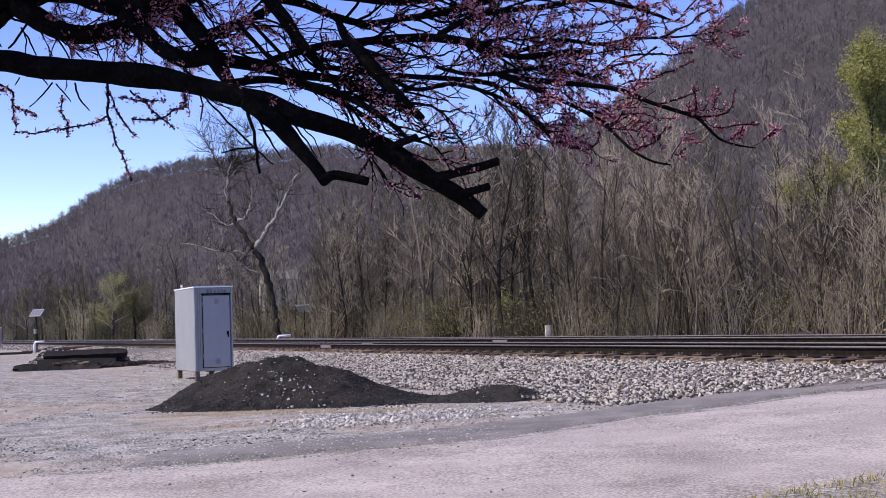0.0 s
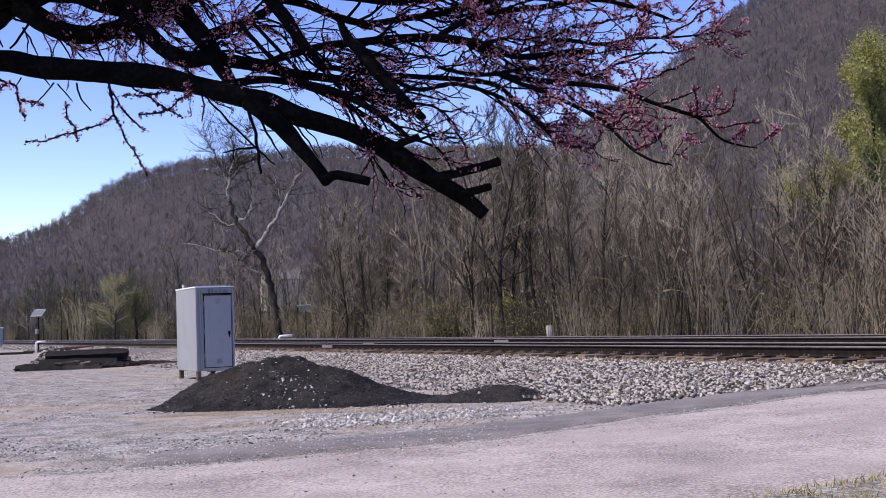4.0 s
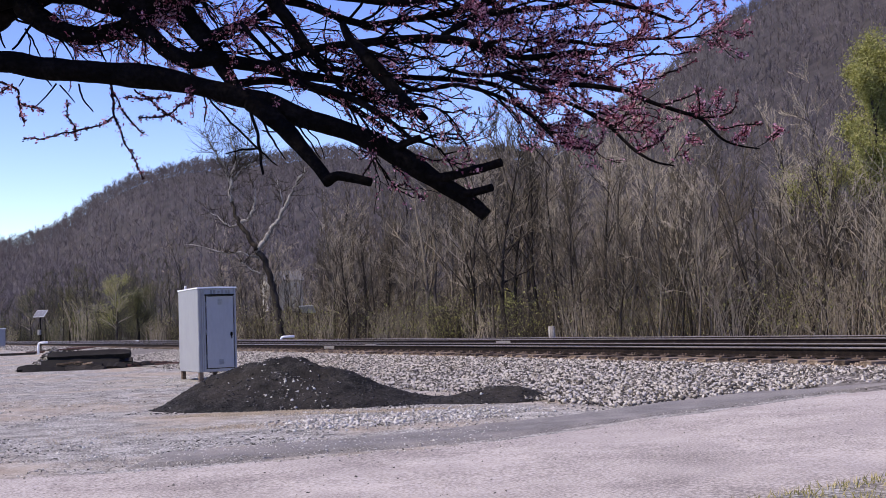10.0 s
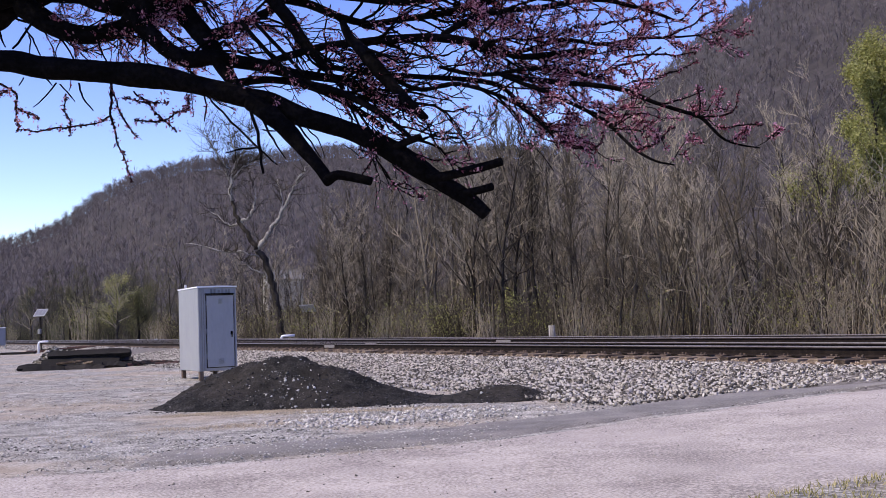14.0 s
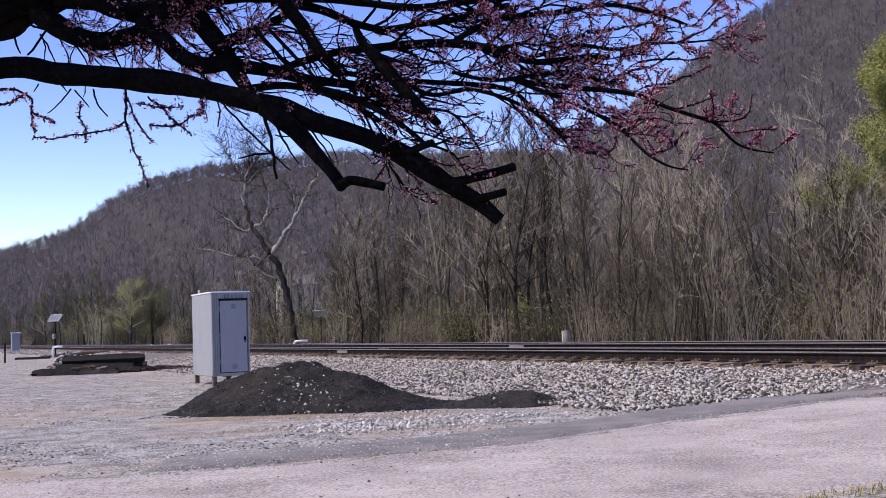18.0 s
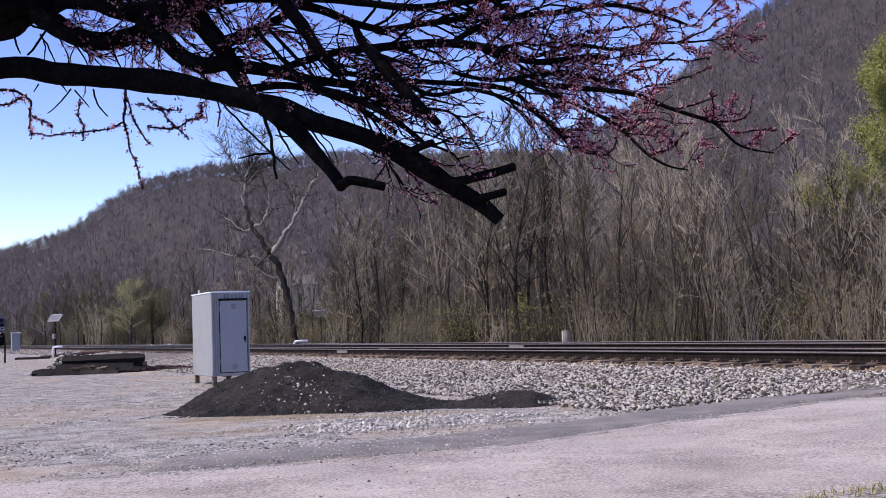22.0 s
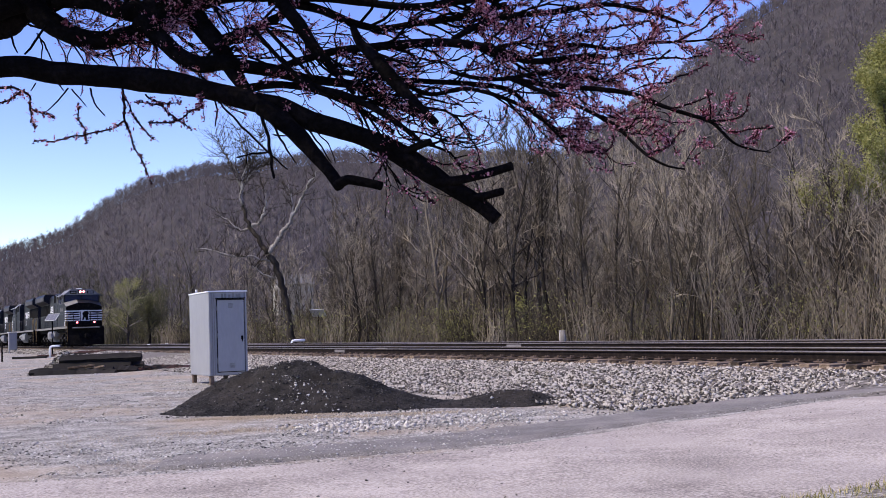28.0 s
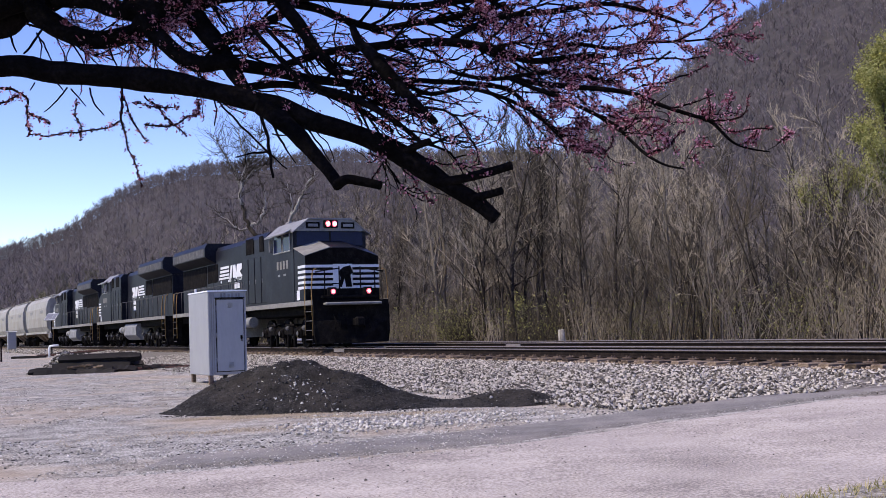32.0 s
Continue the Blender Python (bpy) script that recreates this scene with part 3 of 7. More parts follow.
def build_brush():
    rng = np.random.default_rng(12)
    models = []
    for i in range(4):
        r = random.Random(90 + i)
        sh = Shape()
        tips = []
        for j in range(40):
            a, reach = r.uniform(0, 6.28), r.uniform(0.2, 1.5)
            h = r.uniform(1.0, 3.4)
            p0 = Vector((r.uniform(-0.7, 0.7), r.uniform(-0.7, 0.7), -0.1))
            p1 = p0 + Vector((math.cos(a) * reach * 0.4, math.sin(a) * reach * 0.4, h * 0.6))
            p2 = p0 + Vector((math.cos(a) * reach, math.sin(a) * reach, h))
            sh.tube([p0, p1, p2], [0.018, 0.011, 0.004], 3, caps=False)
            tips += [tuple(p1), tuple(p2), tuple(p1.lerp(p2, 0.5))]
            for k in range(3):
                b = r.uniform(0, 6.28)
                e = p1.lerp(p2, r.random())
                sh.tube([e, e + Vector((math.cos(b) * 0.4, math.sin(b) * 0.4, r.uniform(0.1, 0.6)))], [0.008, 0.003], 3, caps=False)
        v, f = leaf_cloud(rng, tips, (0.25, 0.25, 0.25), (40, 110, 260, 520)[i], 0.05)
        me = bpy.data.meshes.new("leafage")
        me.from_pydata(v.tolist(), [], f.tolist())
        me.materials.append(M_YELLOWLEAF)
        models.append((sh.mesh("stem_tangle", M_TWIG), me))
    for sh, me in models[:4]:                       # the same growth, recoloured olive-brown with the far woods' shade in it
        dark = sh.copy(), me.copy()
        dark[0].materials[0], dark[1].materials[0] = M_SHADEOLIVETWIG, M_SHADEOLIVELEAF
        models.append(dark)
    rnd = random.Random(23)

    def shrub(s, p, size, kind):
        t = thing("shrub", ("leafless tangled brown shrub at the wood's edge", "tangled shrub with first yellow-green leaves")[kind % 4 > 1], "shrub",
                  Matrix.Translation(place(s, p, ground_p(p))) @ Matrix.Rotation(rnd.uniform(0, 6.28), 4, "Z") @ Matrix.Diagonal((size * rnd.uniform(0.9, 1.3), size, size, 1)), "woodland shrubs")
        tagged(part("stem_tangle", models[kind][0], None, t), kind="stuff")
        tagged(part("leafage", models[kind][1], None, t), kind="stuff")
    for i in range(200):
        shrub(14 + 115 * rnd.random(), -11 - (12 if i < 150 else 32) * rnd.random(), rnd.uniform(0.6, 1.25), rnd.choice((0, 0, 1, 1, 2, 2)))
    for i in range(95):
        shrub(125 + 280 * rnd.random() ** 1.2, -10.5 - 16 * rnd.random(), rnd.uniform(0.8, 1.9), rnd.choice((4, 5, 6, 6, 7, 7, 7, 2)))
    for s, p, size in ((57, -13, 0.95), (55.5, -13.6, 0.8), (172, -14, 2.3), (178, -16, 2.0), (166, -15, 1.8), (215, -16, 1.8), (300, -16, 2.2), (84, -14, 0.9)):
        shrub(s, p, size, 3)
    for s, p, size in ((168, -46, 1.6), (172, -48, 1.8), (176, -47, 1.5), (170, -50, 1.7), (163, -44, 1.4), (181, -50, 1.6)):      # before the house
        shrub(s, p, size, 7)


def build_thickets():
    """Slender bare saplings that fill the wood between its trees."""
    models = []
    for i in range(5):
        r = random.Random(140 + i)
        sh, tw = Shape(), Shape()
        for j in range(34):
            p0 = Vector((r.uniform(-2.2, 2.2), r.uniform(-1.5, 1.5), -0.2))
            h, q, rr = r.uniform(2.5, 7.5), [p0], [r.uniform(0.018, 0.045)]
            d = Vector((r.uniform(-0.22, 0.22), r.uniform(-0.2, 0.2), 1))
            for k in range(5):
                d = (d + Vector((r.uniform(-1, 1), r.uniform(-1, 1), 0)) * 0.10).normalized()
                q.append(q[-1] + d * h / 5)
                rr.append(rr[0] * (1 - 0.17 * (k + 1)))
            sh.tube(q, rr, 4, caps=False)
            for k in range(9):
                m = r.randrange(1, 5)
                e = q[m].lerp(q[m + 1], r.random())
                d2 = Vector((r.uniform(-1, 1), r.uniform(-1, 1), r.uniform(0.3, 1.6))).normalized()
                w = r.uniform(0.4, 1.4)
                tw.tube([e, e + d2 * w * 0.5, e + (d2 + Vector((r.uniform(-0.4, 0.4), r.uniform(-0.4, 0.4), 0.2))).normalized() * w], [0.012, 0.009, 0.004], 3, caps=False)
        models.append((sh.mesh("stem_tangle", M_BARK), tw.mesh("twig_tangle", M_SAPLING)))
    rnd = random.Random(61)
    for i in range(120):
        q = place(15 + 85 * rnd.random(), -14.5 - 26 * rnd.random() ** 0.8)
        q.z = ground_at(q.x, q.y)
        if q.x / q.y < -0.09:
            continue
        size = rnd.uniform(0.75, 1.25)
        t = thing("thicket", "thicket of slender bare brown saplings in the wood", "thicket", Matrix.Translation(q) @ Matrix.Rotation(rnd.uniform(0, 6.28), 4, "Z") @ Matrix.Diagonal((size, size, size, 1)), "woodland thickets")
        stems, twigs = rnd.choice(models)
        tagged(part("stem_tangle", stems, None, t), kind="stuff")
        tagged(part("twig_tangle", twigs, None, t), kind="stuff")


build_hill()
build_woods()
build_brush()
build_thickets()

# ------------------------------------------------------------------ the blossoming tree over the camera


SPRAYS = []                                # sprays of the tree: part, place on the tree, degrees of swing


def build_blossom_tree():
    limb_a = [(-1.68, 4.30, 2.294, 0.0430), (-1.46, 4.29, 2.263, 0.0450), (-1.24, 4.27, 2.235, 0.0438), (-1.02, 4.26, 2.204, 0.0490), (-0.91, 4.25, 2.178, 0.0382), (-0.80, 4.23, 2.145, 0.0381), (-0.69, 4.22, 2.110, 0.0380), (-0.58, 4.21, 2.080, 0.0400), (-0.48, 4.19, 2.026, 0.0377), (-0.37, 4.18, 1.988, 0.0355), (-0.27, 4.17, 1.950, 0.0354), (-0.16, 4.15, 1.893, 0.0395), (-0.06, 4.14, 1.824, 0.0393), (0.04, 4.13, 1.752, 0.0330), (0.14, 4.11, 1.684, 0.0288), (0.21, 4.10, 1.618, 0.0246)]
    limb_a1 = [(0.00, 4.12, 1.765, 0.0206), (0.06, 4.10, 1.765, 0.0185), (0.15, 4.08, 1.780, 0.0174), (0.21, 4.07, 1.792, 0.0163), (0.27, 4.05, 1.806, 0.0162)]
    limb_a2 = [(0.09, 4.11, 1.694, 0.0164), (0.17, 4.08, 1.704, 0.0153), (0.23, 4.04, 1.714, 0.0151)]
    limb_a3 = [(-0.14, 4.13, 1.863, 0.0186), (-0.08, 4.11, 1.895, 0.0144), (-0.02, 4.08, 1.908, 0.0122)]
    limb_b = [(-0.65, 4.20, 2.085, 0.0357), (-0.58, 4.16, 2.028, 0.0354), (-0.51, 4.12, 1.959, 0.0330), (-0.45, 4.08, 1.884, 0.0265), (-0.39, 4.04, 1.808, 0.0222), (-0.35, 4.00, 1.748, 0.0220)]
    limb_b1 = [(-0.36, 4.00, 1.750, 0.0200), (-0.32, 3.98, 1.767, 0.0179), (-0.26, 3.97, 1.755, 0.0169), (-0.20, 3.95, 1.737, 0.0158)]
    limb_c = [(-1.74, 4.70, 2.670, 0.0470), (-1.65, 4.67, 2.604, 0.0467), (-1.56, 4.65, 2.536, 0.0442), (-1.46, 4.62, 2.485, 0.0393), (-1.36, 4.60, 2.465, 0.0391), (-1.24, 4.58, 2.481, 0.0366), (-1.17, 4.55, 2.504, 0.0364), (-1.08, 4.53, 2.560, 0.0385), (-1.00, 4.50, 2.632, 0.0405)]
    limb_c2 = [(-1.88, 4.80, 2.588, 0.0528), (-1.79, 4.79, 2.630, 0.0527), (-1.70, 4.78, 2.668, 0.0477), (-1.60, 4.76, 2.695, 0.0429), (-1.45, 4.75, 2.711, 0.0427)]
    limb_r = [(-1.56, 4.60, 2.647, 0.0414), (-1.42, 4.59, 2.632, 0.0367), (-1.28, 4.57, 2.580, 0.0389), (-1.16, 4.56, 2.567, 0.0501), (-1.04, 4.54, 2.587, 0.0545), (-0.92, 4.53, 2.616, 0.0498), (-0.78, 4.51, 2.621, 0.0406), (-0.61, 4.50, 2.601, 0.0315)]
    limb_d = [(-1.18, 4.50, 2.515, 0.0450), (-1.09, 4.48, 2.428, 0.0336), (-1.01, 4.46, 2.351, 0.0312), (-0.93, 4.45, 2.312, 0.0356), (-0.84, 4.43, 2.313, 0.0310), (-0.72, 4.41, 2.285, 0.0265), (-0.63, 4.39, 2.263, 0.0263), (-0.52, 4.37, 2.226, 0.0197), (-0.38, 4.35, 2.199, 0.0174), (-0.29, 4.34, 2.177, 0.0173), (-0.16, 4.32, 2.102, 0.0151), (-0.07, 4.30, 2.049, 0.0107)]
    limb_e = [(-1.04, 4.60, 2.647, 0.0506), (-0.96, 4.55, 2.520, 0.0455), (-0.87, 4.50, 2.401, 0.0405), (-0.81, 4.45, 2.300, 0.0334), (-0.76, 4.40, 2.218, 0.0264), (-0.72, 4.35, 2.157, 0.0196)]
    limb_f = [(-0.87, 4.50, 2.410, 0.0292), (-0.80, 4.52, 2.441, 0.0249), (-0.74, 4.54, 2.472, 0.0204), (-0.67, 4.56, 2.508, 0.0182), (-0.60, 4.58, 2.549, 0.0160), (-0.53, 4.60, 2.621, 0.0138)]
    limb_g = [(-0.61, 4.40, 2.565, 0.0286), (-0.57, 4.38, 2.506, 0.0285), (-0.52, 4.37, 2.439, 0.0262), (-0.47, 4.35, 2.353, 0.0239), (-0.42, 4.33, 2.285, 0.0195), (-0.37, 4.32, 2.217, 0.0129), (-0.31, 4.30, 2.141, 0.0086)]
    limb_h = [(-0.64, 4.30, 2.232, 0.0129), (-0.53, 4.32, 2.279, 0.0151), (-0.38, 4.34, 2.320, 0.0152), (-0.25, 4.35, 2.333, 0.0163), (-0.11, 4.37, 2.346, 0.0175), (0.04, 4.39, 2.352, 0.0187), (0.18, 4.41, 2.338, 0.0165), (0.28, 4.43, 2.316, 0.0144), (0.36, 4.45, 2.284, 0.0133), (0.45, 4.46, 2.280, 0.0134), (0.57, 4.48, 2.294, 0.0134), (0.70, 4.50, 2.300, 0.0112)]
    limb_i = [(0.06, 4.38, 2.234, 0.0066), (0.17, 4.40, 2.207, 0.0088), (0.28, 4.42, 2.205, 0.0088), (0.40, 4.44, 2.226, 0.0089), (0.51, 4.46, 2.231, 0.0089), (0.62, 4.48, 2.209, 0.0101), (0.69, 4.50, 2.194, 0.0067)]
    limb_j = [(-0.30, 4.20, 2.375, 0.0126), (-0.27, 4.17, 2.304, 0.0187), (-0.22, 4.13, 2.241, 0.0248), (-0.17, 4.10, 2.170, 0.0266), (-0.11, 4.07, 2.092, 0.0224), (-0.05, 4.03, 2.018, 0.0181), (-0.00, 4.00, 1.961, 0.0150)]
    limb_k = [(-0.58, 4.30, 2.246, 0.0129), (-0.46, 4.26, 2.166, 0.0149), (-0.33, 4.22, 2.116, 0.0148), (-0.22, 4.18, 2.053, 0.0125), (-0.12, 4.14, 1.974, 0.0103), (-0.06, 4.10, 1.914, 0.0082)]
    limb_l = [(0.27, 4.20, 2.164, 0.0084), (0.36, 4.17, 2.115, 0.0083), (0.47, 4.14, 2.062, 0.0083), (0.57, 4.11, 2.002, 0.0072), (0.65, 4.08, 1.947, 0.0065), (0.70, 4.04, 1.882, 0.0061), (0.75, 4.01, 1.822, 0.0056), (0.81, 3.98, 1.778, 0.0044), (0.87, 3.95, 1.758, 0.0028)]
    limb_m = [(0.29, 4.40, 2.203, 0.0088), (0.41, 4.38, 2.172, 0.0109), (0.54, 4.36, 2.149, 0.0109), (0.67, 4.34, 2.129, 0.0098), (0.78, 4.32, 2.101, 0.0097), (0.88, 4.30, 2.049, 0.0086), (0.98, 4.28, 2.007, 0.0077), (1.05, 4.26, 1.974, 0.0068), (1.12, 4.24, 1.893, 0.0053), (1.18, 4.22, 1.861, 0.0038), (1.25, 4.20, 1.843, 0.0025)]
    limb_n = [(-0.58, 4.60, 2.592, 0.0207), (-0.47, 4.63, 2.572, 0.0185), (-0.33, 4.66, 2.517, 0.0163), (-0.21, 4.69, 2.497, 0.0141), (-0.07, 4.71, 2.519, 0.0141), (0.07, 4.74, 2.541, 0.0142), (0.20, 4.77, 2.578, 0.0143), (0.32, 4.80, 2.612, 0.0144)]
    limb_o = [(-0.40, 4.60, 2.301, 0.0115), (-0.22, 4.60, 2.265, 0.0115), (-0.03, 4.60, 2.245, 0.0115), (0.15, 4.60, 2.228, 0.0115), (0.30, 4.60, 2.199, 0.0103), (0.39, 4.60, 2.121, 0.0080), (0.48, 4.60, 2.033, 0.0060), (0.55, 4.60, 1.970, 0.0041)]
    limb_p = [(0.08, 4.50, 2.390, 0.0135), (0.18, 4.52, 2.447, 0.0136), (0.31, 4.54, 2.490, 0.0136), (0.47, 4.56, 2.504, 0.0114), (0.63, 4.58, 2.532, 0.0103), (0.76, 4.60, 2.538, 0.0092), (0.89, 4.62, 2.510, 0.0081), (1.00, 4.64, 2.479, 0.0070), (1.08, 4.66, 2.459, 0.0047), (1.14, 4.68, 2.518, 0.0037), (1.20, 4.70, 2.575, 0.0028)]
    limb_q = [(-0.77, 4.40, 2.196, 0.0176), (-0.63, 4.42, 2.214, 0.0155), (-0.50, 4.44, 2.199, 0.0133), (-0.37, 4.46, 2.149, 0.0134), (-0.26, 4.48, 2.085, 0.0112), (-0.17, 4.50, 2.021, 0.0090)]
    limb_s = [(-0.67, 4.55, 2.585, 0.0159), (-0.48, 4.58, 2.606, 0.0160), (-0.28, 4.61, 2.588, 0.0161), (-0.07, 4.64, 2.570, 0.0162), (0.15, 4.67, 2.600, 0.0163), (0.36, 4.70, 2.620, 0.0141)]
    limb_t = [(0.18, 4.55, 2.369, 0.0114), (0.31, 4.56, 2.313, 0.0103), (0.44, 4.58, 2.340, 0.0091), (0.58, 4.59, 2.375, 0.0092), (0.74, 4.60, 2.354, 0.0083), (0.89, 4.61, 2.375, 0.0069), (1.03, 4.62, 2.378, 0.0051), (1.15, 4.64, 2.389, 0.0037), (1.27, 4.65, 2.409, 0.0026)]
    limb_u = [(-0.18, 4.35, 2.231, 0.0109), (-0.03, 4.34, 2.139, 0.0087), (0.12, 4.33, 2.153, 0.0087), (0.27, 4.32, 2.106, 0.0078), (0.39, 4.31, 2.034, 0.0065), (0.49, 4.30, 1.927, 0.0043)]
    limb_v = [(-0.69, 4.25, 2.402, 0.0085), (-0.61, 4.23, 2.303, 0.0085), (-0.52, 4.22, 2.200, 0.0084), (-0.43, 4.20, 2.125, 0.0063)]
    limb_w = [(-0.63, 4.22, 2.388, 0.0072), (-0.55, 4.21, 2.295, 0.0072), (-0.45, 4.20, 2.181, 0.0063)]
    sprays = []
    sprays.append(((-1.145, 4.10, 2.146, 0.0053), (-1.136, 4.07, 2.047, 0.0049), (-1.114, 4.05, 1.948, 0.0036), (-1.082, 4.03, 1.861, 0.0030), (-1.042, 4.00, 1.775, 0.0020)))
    sprays.append(((-1.133, 4.05, 2.021, 0.0040), (-1.188, 4.01, 1.990, 0.0034), (-1.257, 3.97, 1.966, 0.0032), (-1.345, 3.94, 1.954, 0.0030), (-1.421, 3.90, 1.949, 0.0019)))
    sprays.append(((-1.619, 4.10, 2.164, 0.0061), (-1.550, 4.06, 2.153, 0.0053), (-1.475, 4.03, 2.118, 0.0044), (-1.446, 3.99, 2.052, 0.0040), (-1.429, 3.95, 1.967, 0.0026)))
    sprays.append(((-1.450, 4.00, 2.059, 0.0036), (-1.407, 3.98, 2.028, 0.0028), (-1.359, 3.95, 2.013, 0.0020)))
    sprays.append(((-1.587, 4.05, 2.100, 0.0040), (-1.536, 4.03, 2.108, 0.0036), (-1.490, 4.00, 2.117, 0.0028)))
    sprays.append(((-1.379, 4.20, 2.180, 0.0046), (-1.399, 4.15, 2.124, 0.0037), (-1.431, 4.10, 2.073, 0.0023)))
    sprays.append(((-1.365, 4.20, 2.175, 0.0046), (-1.329, 4.18, 2.135, 0.0038), (-1.297, 4.15, 2.099, 0.0025)))
    sprays.append(((-1.296, 4.20, 2.177, 0.0050), (-1.265, 4.15, 2.115, 0.0046), (-1.213, 4.10, 2.054, 0.0033)))
    sprays.append(((-1.316, 4.10, 2.115, 0.0029), (-1.307, 4.08, 2.055, 0.0027), (-1.286, 4.07, 1.999, 0.0024), (-1.282, 4.05, 1.950, 0.0016)))
    sprays.append(((-1.500, 4.20, 2.206, 0.0042), (-1.518, 4.20, 2.177, 0.0025)))
    sprays.append(((-1.415, 4.20, 2.199, 0.0046), (-1.394, 4.20, 2.172, 0.0025)))
    sprays.append(((-1.145, 4.10, 2.136, 0.0041), (-1.110, 4.07, 2.055, 0.0037), (-1.072, 4.03, 1.989, 0.0032), (-1.019, 4.00, 1.933, 0.0020)))
    sprays.append(((-1.062, 4.10, 2.122, 0.0041), (-0.997, 4.07, 2.059, 0.0037), (-0.939, 4.03, 1.997, 0.0030), (-0.885, 4.00, 1.960, 0.0020)))
    sprays.append(((-1.051, 4.05, 2.004, 0.0032), (-0.991, 4.04, 1.995, 0.0032), (-0.927, 4.03, 2.003, 0.0032), (-0.873, 4.01, 2.030, 0.0028), (-0.839, 4.00, 2.036, 0.0020)))
    sprays.append(((-1.109, 4.10, 2.099, 0.0033), (-1.038, 4.07, 2.073, 0.0030), (-0.968, 4.03, 2.064, 0.0024), (-0.920, 4.00, 2.056, 0.0018)))
    sprays.append(((-0.870, 4.10, 2.105, 0.0037), (-0.855, 4.07, 2.068, 0.0031), (-0.867, 4.05, 2.032, 0.0024)))
    sprays.append(((-0.781, 4.10, 2.074, 0.0053), (-0.691, 4.07, 1.973, 0.0053), (-0.610, 4.03, 1.886, 0.0052), (-0.532, 4.00, 1.813, 0.0032)))
    sprays.append(((-0.637, 4.10, 2.027, 0.0092), (-0.613, 4.07, 1.950, 0.0081), (-0.598, 4.03, 1.870, 0.0081), (-0.585, 4.00, 1.787, 0.0064)))
    sprays.append(((-0.605, 4.03, 1.882, 0.0052), (-0.662, 4.00, 1.874, 0.0046), (-0.714, 3.98, 1.860, 0.0028)))
    sprays.append(((-0.681, 4.00, 1.872, 0.0032), (-0.680, 4.00, 1.843, 0.0022)))
    sprays.append(((-0.612, 4.15, 2.027, 0.0066), (-0.575, 4.12, 1.953, 0.0062), (-0.541, 4.08, 1.888, 0.0045), (-0.507, 4.05, 1.840, 0.0026)))
    sprays.append(((-0.597, 4.10, 1.959, 0.0041), (-0.559, 4.07, 1.947, 0.0037), (-0.525, 4.05, 1.948, 0.0024)))
    sprays.append(((-0.484, 4.15, 1.995, 0.0050), (-0.429, 4.10, 1.921, 0.0045), (-0.385, 4.05, 1.840, 0.0030)))
    sprays.append(((-0.453, 4.15, 1.983, 0.0041), (-0.398, 4.10, 1.920, 0.0033), (-0.368, 4.05, 1.839, 0.0020)))
    sprays.append(((-0.002, 4.00, 1.957, 0.0052), (0.012, 3.98, 1.916, 0.0044), (0.031, 3.95, 1.862, 0.0028)))
    sprays.append(((-0.254, 4.10, 1.873, 0.0037), (-0.191, 4.05, 1.843, 0.0032), (-0.241, 4.00, 1.746, 0.0020)))
    sprays.append(((-0.120, 4.05, 1.810, 0.0036), (-0.071, 4.03, 1.743, 0.0032), (-0.131, 4.00, 1.730, 0.0024)))
    sprays.append(((-0.082, 4.05, 1.736, 0.0032), (-0.038, 4.03, 1.701, 0.0026), (-0.022, 4.00, 1.673, 0.0018)))
    sprays.append(((-0.037, 4.05, 1.844, 0.0036), (0.023, 4.03, 1.817, 0.0030), (0.113, 4.00, 1.810, 0.0020)))
    sprays.append(((0.749, 4.00, 1.820, 0.0040), (0.815, 4.00, 1.842, 0.0034), (0.853, 4.00, 1.879, 0.0028), (0.882, 4.00, 1.905, 0.0020)))
    sprays.append(((0.516, 4.40, 1.938, 0.0044), (0.570, 4.40, 1.901, 0.0040), (0.647, 4.40, 1.889, 0.0035), (0.688, 4.40, 1.914, 0.0029), (0.699, 4.40, 1.954, 0.0020)))
    sprays.append(((0.886, 4.25, 2.031, 0.0047), (0.966, 4.25, 2.041, 0.0038), (1.056, 4.25, 2.077, 0.0023)))
    sprays.append(((1.036, 4.20, 1.968, 0.0042), (1.110, 4.20, 1.966, 0.0038), (1.154, 4.20, 1.988, 0.0027), (1.179, 4.20, 2.062, 0.0019)))
    sprays.append(((1.087, 4.20, 1.924, 0.0038), (1.172, 4.20, 1.929, 0.0034), (1.261, 4.20, 1.930, 0.0021)))
    sprays.append(((1.030, 4.20, 1.973, 0.0034), (1.033, 4.20, 2.035, 0.0029), (1.023, 4.20, 2.093, 0.0019)))
    sprays.append(((0.996, 4.60, 2.373, 0.0046), (1.084, 4.60, 2.408, 0.0041), (1.168, 4.60, 2.457, 0.0034), (1.246, 4.60, 2.504, 0.0023)))
    sprays.append(((0.834, 4.60, 2.298, 0.0051), (0.951, 4.60, 2.308, 0.0046), (1.032, 4.60, 2.296, 0.0039), (1.128, 4.60, 2.311, 0.0023)))
    sprays.append(((0.852, 4.60, 2.198, 0.0051), (0.969, 4.60, 2.211, 0.0044), (1.052, 4.60, 2.238, 0.0034), (1.130, 4.60, 2.269, 0.0021)))
    sprays.append(((0.686, 4.50, 2.188, 0.0067), (0.773, 4.53, 2.238, 0.0054), (0.873, 4.57, 2.270, 0.0046), (0.987, 4.60, 2.335, 0.0028)))
    sprays.append(((0.629, 4.60, 2.424, 0.0060), (0.752, 4.63, 2.448, 0.0051), (0.877, 4.67, 2.476, 0.0042), (0.973, 4.70, 2.467, 0.0026)))
